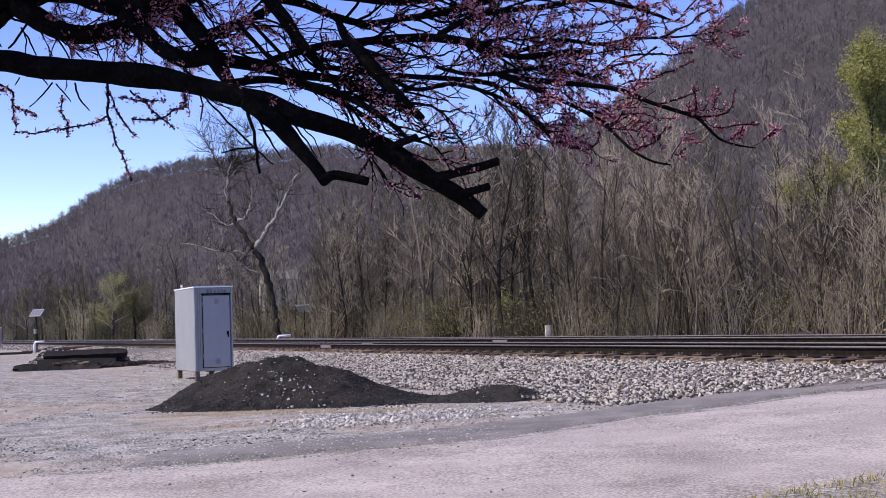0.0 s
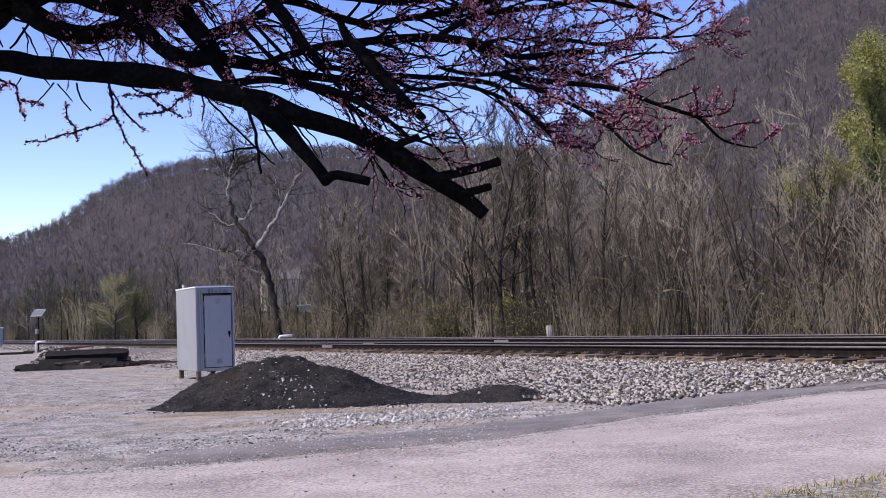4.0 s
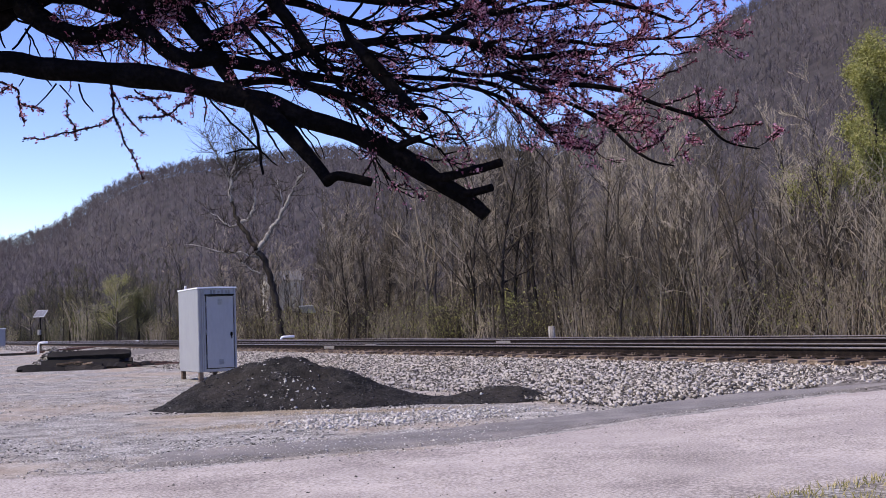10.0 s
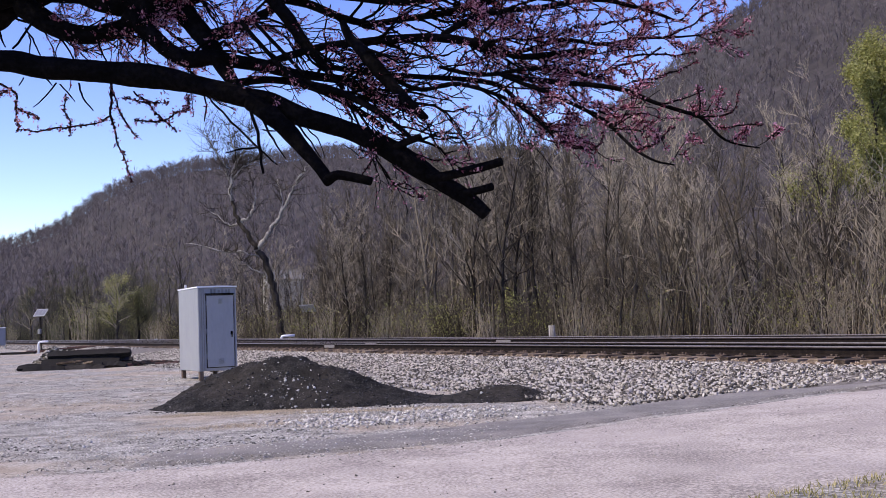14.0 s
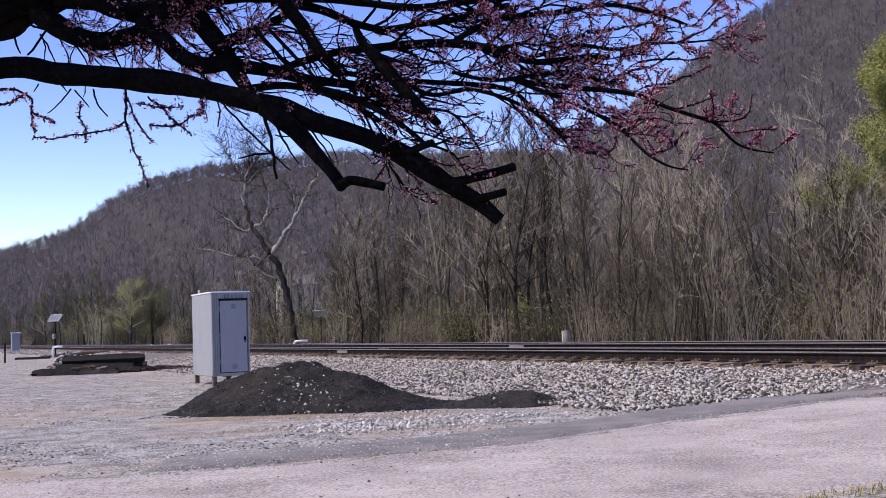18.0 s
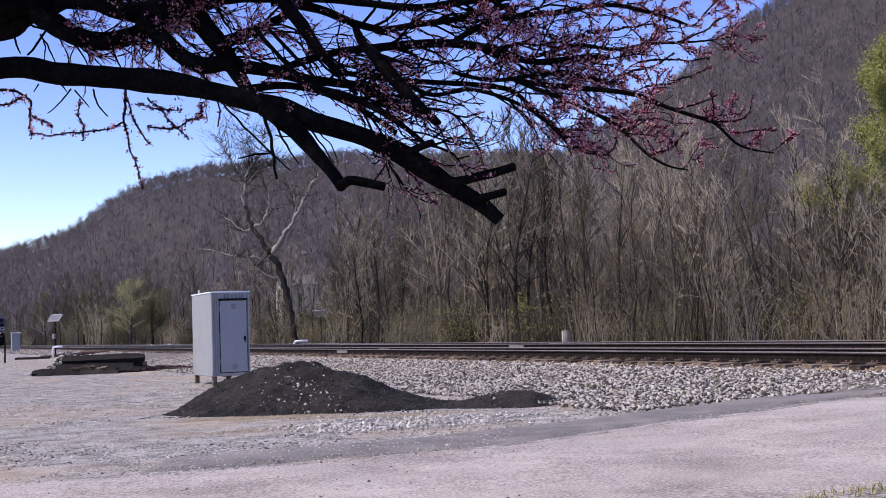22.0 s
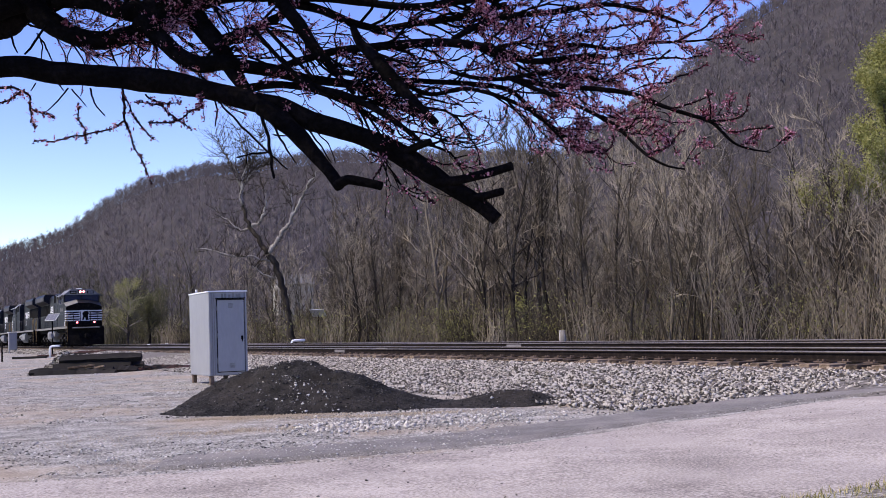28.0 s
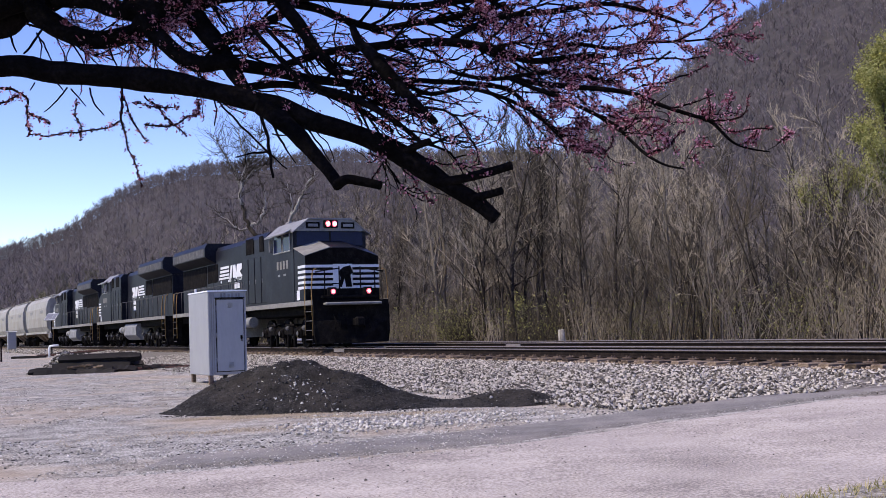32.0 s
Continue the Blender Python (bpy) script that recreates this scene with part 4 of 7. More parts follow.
    sprays.append(((0.640, 4.10, 1.987, 0.0041), (0.702, 4.10, 1.966, 0.0037), (0.774, 4.10, 1.968, 0.0029), (0.820, 4.10, 1.975, 0.0018)))
    sprays.append(((-1.710, 4.50, 2.488, 0.0067), (-1.693, 4.50, 2.440, 0.0058), (-1.679, 4.50, 2.401, 0.0036)))
    sprays.append(((-1.566, 4.50, 2.506, 0.0072), (-1.588, 4.45, 2.431, 0.0067), (-1.611, 4.40, 2.367, 0.0053)))
    sprays.append(((-1.596, 4.50, 2.474, 0.0054), (-1.550, 4.45, 2.413, 0.0049), (-1.506, 4.40, 2.340, 0.0035)))
    sprays.append(((-1.583, 4.50, 2.455, 0.0045), (-1.561, 4.45, 2.395, 0.0036), (-1.548, 4.40, 2.342, 0.0026)))
    sprays.append(((-1.275, 4.40, 2.384, 0.0066), (-1.263, 4.40, 2.341, 0.0057), (-1.245, 4.40, 2.304, 0.0044)))
    sprays.append(((-1.487, 4.50, 2.452, 0.0058), (-1.426, 4.45, 2.391, 0.0049), (-1.370, 4.40, 2.313, 0.0033)))
    tree = thing("blossoming_tree", "dark old tree with sawn limbs and pink spring blossom", "tree", Matrix.Translation((-3.1, 4.7, 0)))
    back = Matrix.Translation((3.1, -4.7, 0))
    rnd = random.Random(41)
    rng = np.random.default_rng(41)

    def bark(pts):
        """Points of a limb, rounded and made a little knotty."""
        q = [(Vector(a[:3]), a[3]) for a in pts]
        out, rad = [], []
        for i in range(len(q) - 1):
            a, b, c, d = q[max(0, i - 1)][0], q[i][0], q[i + 1][0], q[min(len(q) - 1, i + 2)][0]
            for j in range(6):
                t = j / 6
                out.append(0.5 * ((2 * b) + (c - a) * t + (2 * a - 5 * b + 4 * c - d) * t * t + (3 * b - a - 3 * c + d) * t ** 3))
                rad.append(q[i][1] + (q[i + 1][1] - q[i][1]) * t)
        out.append(q[-1][0])
        rad.append(q[-1][1])
        rad = [r * (1 + 0.10 * noise.noise(p * 14)) for p, r in zip(out, rad)]
        return out, rad
    trunk = Shape()
    tp = [(-3.1, 4.7, -0.3), (-3.1, 4.7, 0.1), (-3.08, 4.7, 0.7), (-3.0, 4.68, 1.4), (-2.85, 4.65, 1.95), (-2.7, 4.62, 2.5), (-2.65, 4.7, 3.2)]
    trunk.tube([back @ Vector(p) for p in tp], [0.30, 0.23, 0.19, 0.175, 0.16, 0.12, 0.07], 14)
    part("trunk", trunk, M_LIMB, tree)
    a_root = [(-2.85, 4.6, 1.9, 0.085), (-2.3, 4.4, 2.22, 0.062)]
    c_root = [(-2.75, 4.63, 2.3, 0.09), (-2.2, 4.65, 2.5, 0.07)]
    # each limb with the number of twigs that it bears, and their droop
    limbs = [(a_root + limb_a, 0, 0), (limb_a1, 0, 0), (limb_a2, 0, 0), (limb_a3, 2, 0), (limb_b, 0, 0), (limb_b1, 0, 0), (c_root + limb_c, 20, -0.14), (c_root + limb_c2, 9, -0.10),
             (limb_r, 10, -0.10), (limb_d, 11, 0.0), (limb_e, 3, 0.0), (limb_f, 6, 0.0), (limb_g, 6, 0.0), (limb_h, 12, 0.0), (limb_i, 7, 0.0), (limb_j, 5, -0.02), (limb_k, 6, 0.0),
             (limb_l, 9, 0.03), (limb_m, 7, 0.03), (limb_n, 12, 0.0), (limb_o, 10, 0.0), (limb_p, 12, 0.0), (limb_q, 6, -0.02), (limb_s, 10, 0.0), (limb_t, 11, 0.0), (limb_u, 7, 0.0),
             (limb_v, 2, 0.0), (limb_w, 2, 0.0)]
    buds = []
    for k, (pts, count, droop) in enumerate(limbs):
        out, rad = bark(pts)
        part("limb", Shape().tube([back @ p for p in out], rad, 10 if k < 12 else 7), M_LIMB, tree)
    twigs = Shape()
    knobs = []
    for n, pts in enumerate(sprays):         # hanging and outlying sprays, most of them set with buds; each one stirs in the wind
        bare = n in (5, 6, 7, 9, 10) or 15 < n < 25 or n > 40
        out, rad = bark(pts)
        out = [p + Vector((noise.noise(p * 21), noise.noise(p * 23 + Vector((5, 0, 0))), noise.noise(p * 22 + Vector((0, 7, 0))))) * (0.005 if bare else 0.010) for p in out]
        rad = [r * (0.75 if bare else 0.9) for r in rad]
        pivot = Vector(sprays[0 if n in (1, 8, 11, 12, 13, 14, 15) else 2 if n in (3, 4) else n][0][:3])
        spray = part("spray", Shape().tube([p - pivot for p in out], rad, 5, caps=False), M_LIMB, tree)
        spray.matrix_basis = Matrix.Translation(back @ pivot)
        if not bare:
            SPRAYS.append((spray, back @ pivot, 10.0 if n < 16 else 3.0))
            kn = [a.lerp(b, rnd.random()) + Vector((rnd.uniform(-1, 1), rnd.uniform(-1, 1), rnd.uniform(-1, 1))) * 0.006 - pivot for a, b in zip(out[1:], out[2:]) for j in range(3)]
            v, f = stones(rng, np.array([tuple(q) for q in kn]), rng.uniform(0.003, 0.0062, len(kn)), 1.0)
            bulk("bud", v, f, M_BUD, "dark red buds", "", "stuff", spray)
            bl = [p + Vector((rnd.uniform(-1, 1), rnd.uniform(-1, 1), rnd.uniform(-1, 1))) * 0.008 - pivot for p in out[2:] if rnd.random() < 0.65]
            v, f = leaf_cloud(rng, np.array([tuple(q) for q in bl]), (0.007, 0.007, 0.007), len(bl) * 5, 0.0066)
            bulk("blossom", v, f, M_BLOSSOM, "small clusters of pink blossom", "", "stuff", spray)

    def twig(p, d, length, r, level, flower, droop):
        m = 5
        q, rr = [p], [r]
        for j in range(m):
            d = (d + Vector((rnd.uniform(-1, 1), rnd.uniform(-1, 1), rnd.uniform(-1, 1))) * 0.42 + Vector((0, 0, droop))).normalized()
            q.append(q[-1] + d * length / m)
            rr.append(max(0.0018, r * (1 - 0.6 * (j + 1) / m)))
        if q[-1].x > 0.3 and min(a.z - 1.24 - a.y * (0.114 + 0.018 * a.x) for a in q) < 0:
            return                           # nothing hangs below the outer boughs
        twigs.tube([back @ a for a in q], rr, 4, caps=False)
        for j in range(1, m + 1):
            if rnd.random() < flower:
                buds.append(q[j])
            if p.x > 0.1 and rnd.random() < 0.5:
                knobs.append(q[j - 1].lerp(q[j], rnd.random()))
            if rnd.random() < flower * 0.7:
                buds.append(q[j - 1].lerp(q[j], rnd.random()))
        if level < 2:
            for j in range(rnd.choice((1, 2, 3)) if level else rnd.choice((3, 4))):
                t = rnd.uniform(0.2, 1) * m
                i = min(m - 1, int(t))
                side = Vector((rnd.uniform(-0.2, 1), rnd.uniform(-1, 1), rnd.uniform(-1, 1)))
                twig(q[i].lerp(q[i + 1], t - i), (d + side * 0.8).normalized(), length * rnd.uniform(0.4, 0.65), r * 0.55, level + 1, flower, droop)
    for k, (pts, count, droop) in enumerate(limbs):
        out, rad = bark(pts)
        for j in range(count):
            t = rnd.uniform(0.12, 1)
            i = min(len(out) - 2, int(t * (len(out) - 1)))
            p = out[i].copy()
            along = (out[i + 1] - out[i]).normalized()
            if p.x < -1.9:
                continue
            flower = 0.45 if p.x < -0.7 else 0.32 if p.x > 0.65 else min(0.42, max(0.22, 0.26 + 0.4 * p.x))
            side = Vector((rnd.uniform(0, 0.8), rnd.uniform(-0.8, 0.8), rnd.uniform(-0.8, 0.9)))
            twig(p, (along * 0.8 + side).normalized(), rnd.uniform(0.2, 0.42) * (1.0 if p.x < 0.35 else 0.62 if p.x < 0.8 else 0.42), min(0.0075, rad[i] * 0.5), 0, flower, droop * 0.3)
    for pts in (limb_h, limb_i, limb_n, limb_o, limb_p, limb_t):       # the outer half is thick with blossom
        out, rad = bark(pts)
        out = [p for p in out if 0.05 < p.x < 0.8]
        for j in range(8):
            p = rnd.choice(out).copy() if out else None
            if p is None:
                break
            d = Vector((rnd.uniform(0.2, 1), rnd.uniform(-0.7, 0.7), rnd.uniform(-0.7, 0.9))).normalized()
            twig(p, d, rnd.uniform(0.12, 0.26), 0.0040, 0, 0.36, 0.0)
    inner = [p for pts in (limb_c, limb_d, limb_r) for p in bark(pts)[0] if -1.5 < p.x < -0.85]
    for j in range(34):                  # blossoming shoots in the gaps between the thick limbs
        d = Vector((rnd.uniform(-0.5, 0.8), rnd.uniform(-0.6, 0.6), rnd.uniform(-1, 0.1))).normalized()
        twig(rnd.choice(inner).copy(), d, rnd.uniform(0.10, 0.22), 0.0032, 1, 0.7, -0.05)
    # unseen crown above and behind, added to shade the limbs below
    for k in range(16):
        a = rnd.uniform(-1.3, 0.2)
        start = Vector((-2.7 + rnd.uniform(-0.1, 0.1), 4.65, rnd.uniform(2.3, 3.1)))
        d = Vector((math.cos(a) * 0.9, math.sin(a), rnd.uniform(0.55, 1.1))).normalized()
        pts = [(*start, 0.05)]
        for j in range(5):
            d = (d + Vector((rnd.uniform(-1, 1), rnd.uniform(-1, 1), rnd.uniform(-0.6, 0.4))) * 0.18).normalized()
            start = start + d * 0.5
            pts.append((*start, 0.045 - 0.008 * j))
        if min(q[2] - 0.36 * q[1] for q in pts[2:]) < 1.35:
            continue
        out, rad = bark(pts)
        part("limb", Shape().tube([back @ p for p in out], rad, 7), M_LIMB, tree)
        for j in range(26):
            i = rnd.randrange(6, len(out) - 1)
            side = Vector((rnd.uniform(-1, 1), rnd.uniform(-1, 1), rnd.uniform(0.0, 1)))
            twig(out[i], side.normalized(), rnd.uniform(0.3, 0.6), 0.006, 0, 0.4, 0.0)
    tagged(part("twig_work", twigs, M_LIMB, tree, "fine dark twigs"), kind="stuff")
    c = np.array([tuple(b) for b in buds]) - np.array([-3.1, 4.7, 0])
    kn = np.array([tuple(b) for b in knobs]) - np.array([-3.1, 4.7, 0])
    v, f = stones(rng, kn, rng.uniform(0.003, 0.0065, len(kn)), 1.0)
    bulk("bud", v, f, M_BUD, "dark red buds", "", "stuff", tree)
    v, f = leaf_cloud(rng, c, (0.007, 0.007, 0.007), len(c) * 5, 0.0066)
    bulk("blossom", v, f, M_BLOSSOM, "small clusters of pink blossom", "", "stuff", tree)


build_blossom_tree()

# ------------------------------------------------------------------ more materials
M_LOCO = mat("black_loco_paint", [(0.006, 0.0065, 0.010), (0.011, 0.012, 0.018), (0.022, 0.024, 0.031)], scale=1.2, fine=14, bump=0.05, rough=0.45, spec=0.06, stain=((0.022, 0.022, 0.024), 1.4, 0.3))
M_LOCODARK = mat("grimy_black", [(0.0025, 0.0025, 0.0027), (0.006, 0.0055, 0.0055), (0.022, 0.019, 0.016)], scale=4, bump=0.3, rough=0.85, spec=0.03, stain=((0.03, 0.024, 0.019), 2.5, 0.12))
M_WHITE = mat("white_paint", [(0.52, 0.52, 0.52), (0.68, 0.68, 0.69)], scale=4, fine=30, bump=0.03, rough=0.5, spec=0.5)
M_SILL = mat("dusty_sill", [(0.12, 0.115, 0.105), (0.24, 0.232, 0.21)], scale=3, fine=30, bump=0.1, rough=0.8)
M_TANK = mat("grey_tank", [(0.11, 0.11, 0.111), (0.185, 0.184, 0.18), (0.27, 0.266, 0.258)], scale=2, fine=20, bump=0.1, rough=0.6)
M_YELLOW = mat("worn_safety_yellow", [(0.12, 0.075, 0.03), (0.30, 0.19, 0.06)], scale=6, bump=0.1, rough=0.7)
M_GLASS = mat("cab_glass", [(0.006, 0.010, 0.035), (0.010, 0.016, 0.055)], scale=2, bump=0, rough=0.15, spec=0.08)
M_LAMP = mat("lit_headlight", [(0.9, 0.9, 0.9), (0.95, 0.95, 0.95)], bump=0, emit=((1.0, 0.74, 0.76), 16.0))
M_DITCH = mat("lit_ditch_lamp", [(0.9, 0.8, 0.8), (0.95, 0.9, 0.9)], bump=0, emit=((1.0, 0.50, 0.48), 9.0))
# added red glow that stands for the glare around the lit lamps
M_LAMPGLARE = mat("red_lamp_glare", [(0.5, 0.1, 0.12), (0.6, 0.15, 0.18)], bump=0, emit=((1.0, 0.10, 0.16), 1.6))
M_HOPPER = mat("pale_hopper_paint", [(0.19, 0.183, 0.155), (0.26, 0.252, 0.215), (0.33, 0.322, 0.28)], scale=0.8, fine=10, bump=0.05, rough=0.6, stretch=(1, 1, 0.4), stain=((0.22, 0.185, 0.14), 0.7, 0.5))
M_GRIME = mat("grimy_grey", [(0.03, 0.03, 0.032), (0.07, 0.068, 0.068), (0.13, 0.125, 0.12)], scale=3, fine=25, bump=0.15, rough=0.75, spec=0.2)
M_STEEL = mat("galvanised_steel", [(0.30, 0.31, 0.32), (0.46, 0.47, 0.48)], scale=12, bump=0.05, rough=0.5, metal=0.6)
M_PANEL = mat("solar_cells", [(0.07, 0.073, 0.08), (0.13, 0.133, 0.145)], scale=8, bump=0, rough=0.35, spec=0.5)
M_PLASTIC = mat("white_plastic", [(0.74, 0.75, 0.76), (0.84, 0.84, 0.85)], scale=5, bump=0, rough=0.5)
M_SIDING = mat("pale_siding", [(0.36, 0.335, 0.27), (0.52, 0.49, 0.41)], scale=1, fine=8, bump=0.1, stretch=(0.2, 0.2, 4))
M_ROOF = mat("grey_shingle", [(0.10, 0.10, 0.10), (0.19, 0.185, 0.18)], scale=3, bump=0.3)
M_STRAW = mat("dead_straw", [(0.22, 0.18, 0.13), (0.31, 0.26, 0.195), (0.41, 0.36, 0.285)], scale=12, bump=0, island=0.4, rough=0.95)
M_RUSTSTONE = mat("rust_stained_stone", [(0.08, 0.055, 0.036), (0.24, 0.18, 0.12), (0.40, 0.32, 0.235)], scale=14, bump=0.2, island=0.7, rough=0.9)
M_STONE_ONE = mat("single_stone", [(0.06, 0.050, 0.038), (0.26, 0.224, 0.175), (0.52, 0.47, 0.39)], scale=14, bump=0.25, rand=0.8, rough=0.9)
M_SCRAP = mat("red_brown_scrap", [(0.02, 0.010, 0.009), (0.06, 0.028, 0.024), (0.12, 0.065, 0.055)], scale=6, bump=0.4, rough=0.95, rand=0.3)
M_DARKCHIP = mat("dark_chip", [(0.04, 0.038, 0.034), (0.12, 0.114, 0.103), (0.26, 0.25, 0.228)], scale=14, bump=0.2, island=0.6, rough=0.95)
M_CHIP = mat("pale_stone", [(0.27, 0.25, 0.22), (0.43, 0.40, 0.355), (0.60, 0.57, 0.515)], scale=14, bump=0.2, island=0.5, rough=0.9)

# ------------------------------------------------------------------ the train


def disc(sh, x, y, z, r, depth, axis, n=16):
    prof = [(math.cos(2 * math.pi * i / n) * r, math.sin(2 * math.pi * i / n) * r) for i in range(n)]
    if axis == 0:
        sh.prism([(y + a, z + b) for a, b in prof], x - depth / 2, x + depth / 2, 0)
    else:
        sh.prism([(x + a, z + b) for a, b in prof], y - depth / 2, y + depth / 2, 1)
    return sh


def wheelset_mesh(r, material):
    """Two flanged wheels with spoke-like webs on an axle, about the origin."""
    sh = Shape()
    for sy in (-1, 1):
        disc(sh, 0, sy * 0.765, 0, r, 0.13, 1, 24)
        disc(sh, 0, sy * 0.705, 0, r + 0.025, 0.025, 1, 24)
        disc(sh, 0, sy * 0.84, 0, r * 0.32, 0.06, 1, 12)
        for k in range(6):
            a = k * math.pi / 3
            sh.box((0, 0, 0), (0.07, 0.03, r * 0.5), 0.0, pose(math.cos(a) * r * 0.6, sy * 0.838, math.sin(a) * r * 0.6, 0, 90 - math.degrees(a), 0))
    sh.tube([(0, -0.7, 0), (0, 0.7, 0)], 0.09, 10)
    return fix_normals(sh.mesh("wheelset", material))


def truck_frame(xs, r, half):
    """The side frames, journal boxes, springs and brake gear of a truck whose axles stand at xs."""
    sh = Shape()
    for sy in (-1, 1):
        y = sy * half
        x0, x1 = xs[0] - 0.55, xs[-1] + 0.55
        sh.prism([(x0, r + 0.02), (x0 + 0.15, r + 0.24), (x1 - 0.15, r + 0.24), (x1, r + 0.02), (x1 - 0.35, r - 0.12), ((x0 + x1) / 2, r - 0.02), (x0 + 0.35, r - 0.12)], y - 0.07, y + 0.07, 1)
        for a in xs:
            sh.box((a, y + sy * 0.02, r), (0.34, 0.26, 0.34), 0.04)
            disc(sh, a, y + sy * 0.17, r, 0.11, 0.08, 1, 12)
        for a, b in zip(xs, xs[1:]):
            m = (a + b) / 2
            sh.box((m, y, r + 0.10), (0.5, 0.3, 0.36), 0.05)
            sh.box((m - 0.35, y + sy * 0.06, 0.28), (0.10, 0.12, 0.5), 0.02)
            sh.box((m + 0.35, y + sy * 0.06, 0.28), (0.10, 0.12, 0.5), 0.02)
            sh.tube([(m - 0.5, y + sy * 0.12, r + 0.3), (m + 0.5, y + sy * 0.12, r + 0.3)], 0.05, 6)
    sh.box(((xs[0] + xs[-1]) / 2, 0, r + 0.2), (xs[-1] - xs[0], 1.2, 0.3), 0.03)
    return sh


LOCO_AXLES = (3.35, 5.40, 7.45, 14.85, 16.90, 18.95)


def build_locomotive(label):
    lo = thing("locomotive", label, "locomotive", group="train")

    def P(name, sh, m, label="", parent=lo):
        return part(name, sh, m, parent, label)
    # frame, deck and ends
    P("underframe", Shape().box((11.2, 0, 1.32), (19.6, 2.2, 0.34), 0.03), M_LOCODARK)
    P("walkway", Shape().prism([(-1.5, 1.46), (1.5, 1.46), (1.5, 1.62), (-1.5, 1.62)], 0.95, 21.45, 0), M_LOCODARK)
    for y in (-1.505, 1.505):
        P("side_sill", Shape().box((11.2, y, 1.56), (20.4, 0.03, 0.17), 0.008), M_SILL, "dusty pale edge of the walkway")
    for x, f in ((0.95, -1), (21.45, 1)):
        P("pilot", Shape().prism([(-1.5, 0.5), (-1.42, 0.14), (1.42, 0.14), (1.5, 0.5), (1.5, 1.46), (-1.5, 1.46)], x - 0.06, x + 0.06, 0), M_LOCODARK)
        plow = Shape().add([(x + f * 0.45, 0, 0.13), (x + f * 0.02, -1.47, 0.16), (x + f * 0.02, 1.47, 0.16), (x + f * 0.05, -1.45, 0.95), (x + f * 0.05, 1.45, 0.95), (x + f * 0.22, 0, 0.95),
                            (x - f * 0.05, 0, 0.13), (x - f * 0.05, 0, 0.95)],
                           [(0, 1, 3, 5), (0, 5, 4, 2), (1, 6, 7, 3), (2, 4, 7, 6), (3, 7, 4, 5), (0, 2, 6, 1)])
        P("snow_plow", plow, M_LOCODARK)
        coup = Shape().box((x + f * 0.5, 0, 0.86), (0.7, 0.22, 0.26), 0.03).box((x + f * 0.86, 0.06, 0.86), (0.24, 0.34, 0.34), 0.06)
        P("coupler", coup, M_LOCODARK)
        P("anticlimber", Shape().box((x + f * 0.14, 0, 1.50), (0.36, 2.2, 0.10), 0.03), M_SILL if f < 0 else M_GRIME, "dusty ledge above the coupler")
        for y in (-0.35, -0.55, 0.35, 0.55, 0.75):
            P("air_hose", Shape().tube([(x + f * 0.08, y, 1.15), (x + f * 0.30, y * 1.02, 0.95), (x + f * 0.34, y * 1.05, 0.62)], 0.022, 6), M_LOCODARK)
        for y in (-1.38, 1.38):
            for k in range(4):
                P("step", Shape().box((x - f * 0.42, y, 0.30 + 0.32 * k), (0.62, 0.28, 0.03), 0.006), M_GRIME)
            for dx in (0.10, 0.76):
                P("step_side", Shape().box((x - f * dx, y, 0.75), (0.03, 0.28, 1.15), 0.006), M_LOCODARK)
            for dx in (0.08, 0.78):
                P("grab_iron", Shape().tube([(x - f * dx, y * 1.09, 0.45), (x - f * dx, y * 1.10, 2.0), (x - f * dx, y * 1.06, 2.65), (x - f * (dx + 0.02), y * 0.95, 2.72)], 0.022, 6), M_YELLOW, "worn yellow grab iron")
    # the nose
    x0, x1 = 1.70, 2.85
    nose = Shape().add([(x0, -1.48, 1.62), (x0, 1.48, 1.62), (x0, 1.48, 3.20), (x0, 0.5, 3.46), (x0, -0.5, 3.46), (x0, -1.48, 3.20),
                        (x1, -1.48, 1.62), (x1, 1.48, 1.62), (x1, 1.48, 3.50), (x1, 0.5, 3.74), (x1, -0.5, 3.74), (x1, -1.48, 3.50)],
                       [(0, 1, 2, 3, 4, 5), (0, 6, 7, 1), (1, 7, 8, 2), (2, 8, 9, 3), (3, 9, 10, 4), (4, 10, 11, 5), (5, 11, 6, 0), (6, 11, 10, 9, 8, 7)])
    # trailing noses: stripes and sun glare are put into a pale grey colour
    nose = P("nose", nose, M_LOCO if "lead" in label else M_TANK, "" if "lead" in label else "nose coloured pale grey for the sun's glare on it")
    # the unlit front's shade is painted as a blacker panel
    P("nose_face", Shape().prism([(-1.47, 1.64), (1.47, 1.64), (1.47, 3.19), (0.5, 3.445), (-0.5, 3.445), (-1.47, 3.19)], x0 - 0.008, x0 + 0.02, 0), M_LOCODARK, "front of the nose with its shade put into the black", nose)
    # sunlight on this one slope is painted as a pale plate
    P("nose_lid", Shape().add([(x0 - 0.02, 1.50, 3.215), (x0 - 0.02, 0.48, 3.485), (x1, 0.48, 3.755), (x1, 1.50, 3.515), (x0 - 0.02, 1.50, 3.20), (x0 - 0.02, 0.48, 3.46), (x1, 0.48, 3.74), (x1, 1.50, 3.50)],
                              [(0, 1, 2, 3), (4, 7, 6, 5), (0, 4, 5, 1), (1, 5, 6, 2), (2, 6, 7, 3), (3, 7, 4, 0)]), M_SILL, "pale plate painted for sunlight on the nose's slope", nose)
    P("nose_door", Shape().box((x0 - 0.01, -0.75, 2.45), (0.03, 0.62, 1.55), 0.01), M_LOCODARK, "", nose)
    for k in range(5):
        z = 2.10 + 0.185 * k
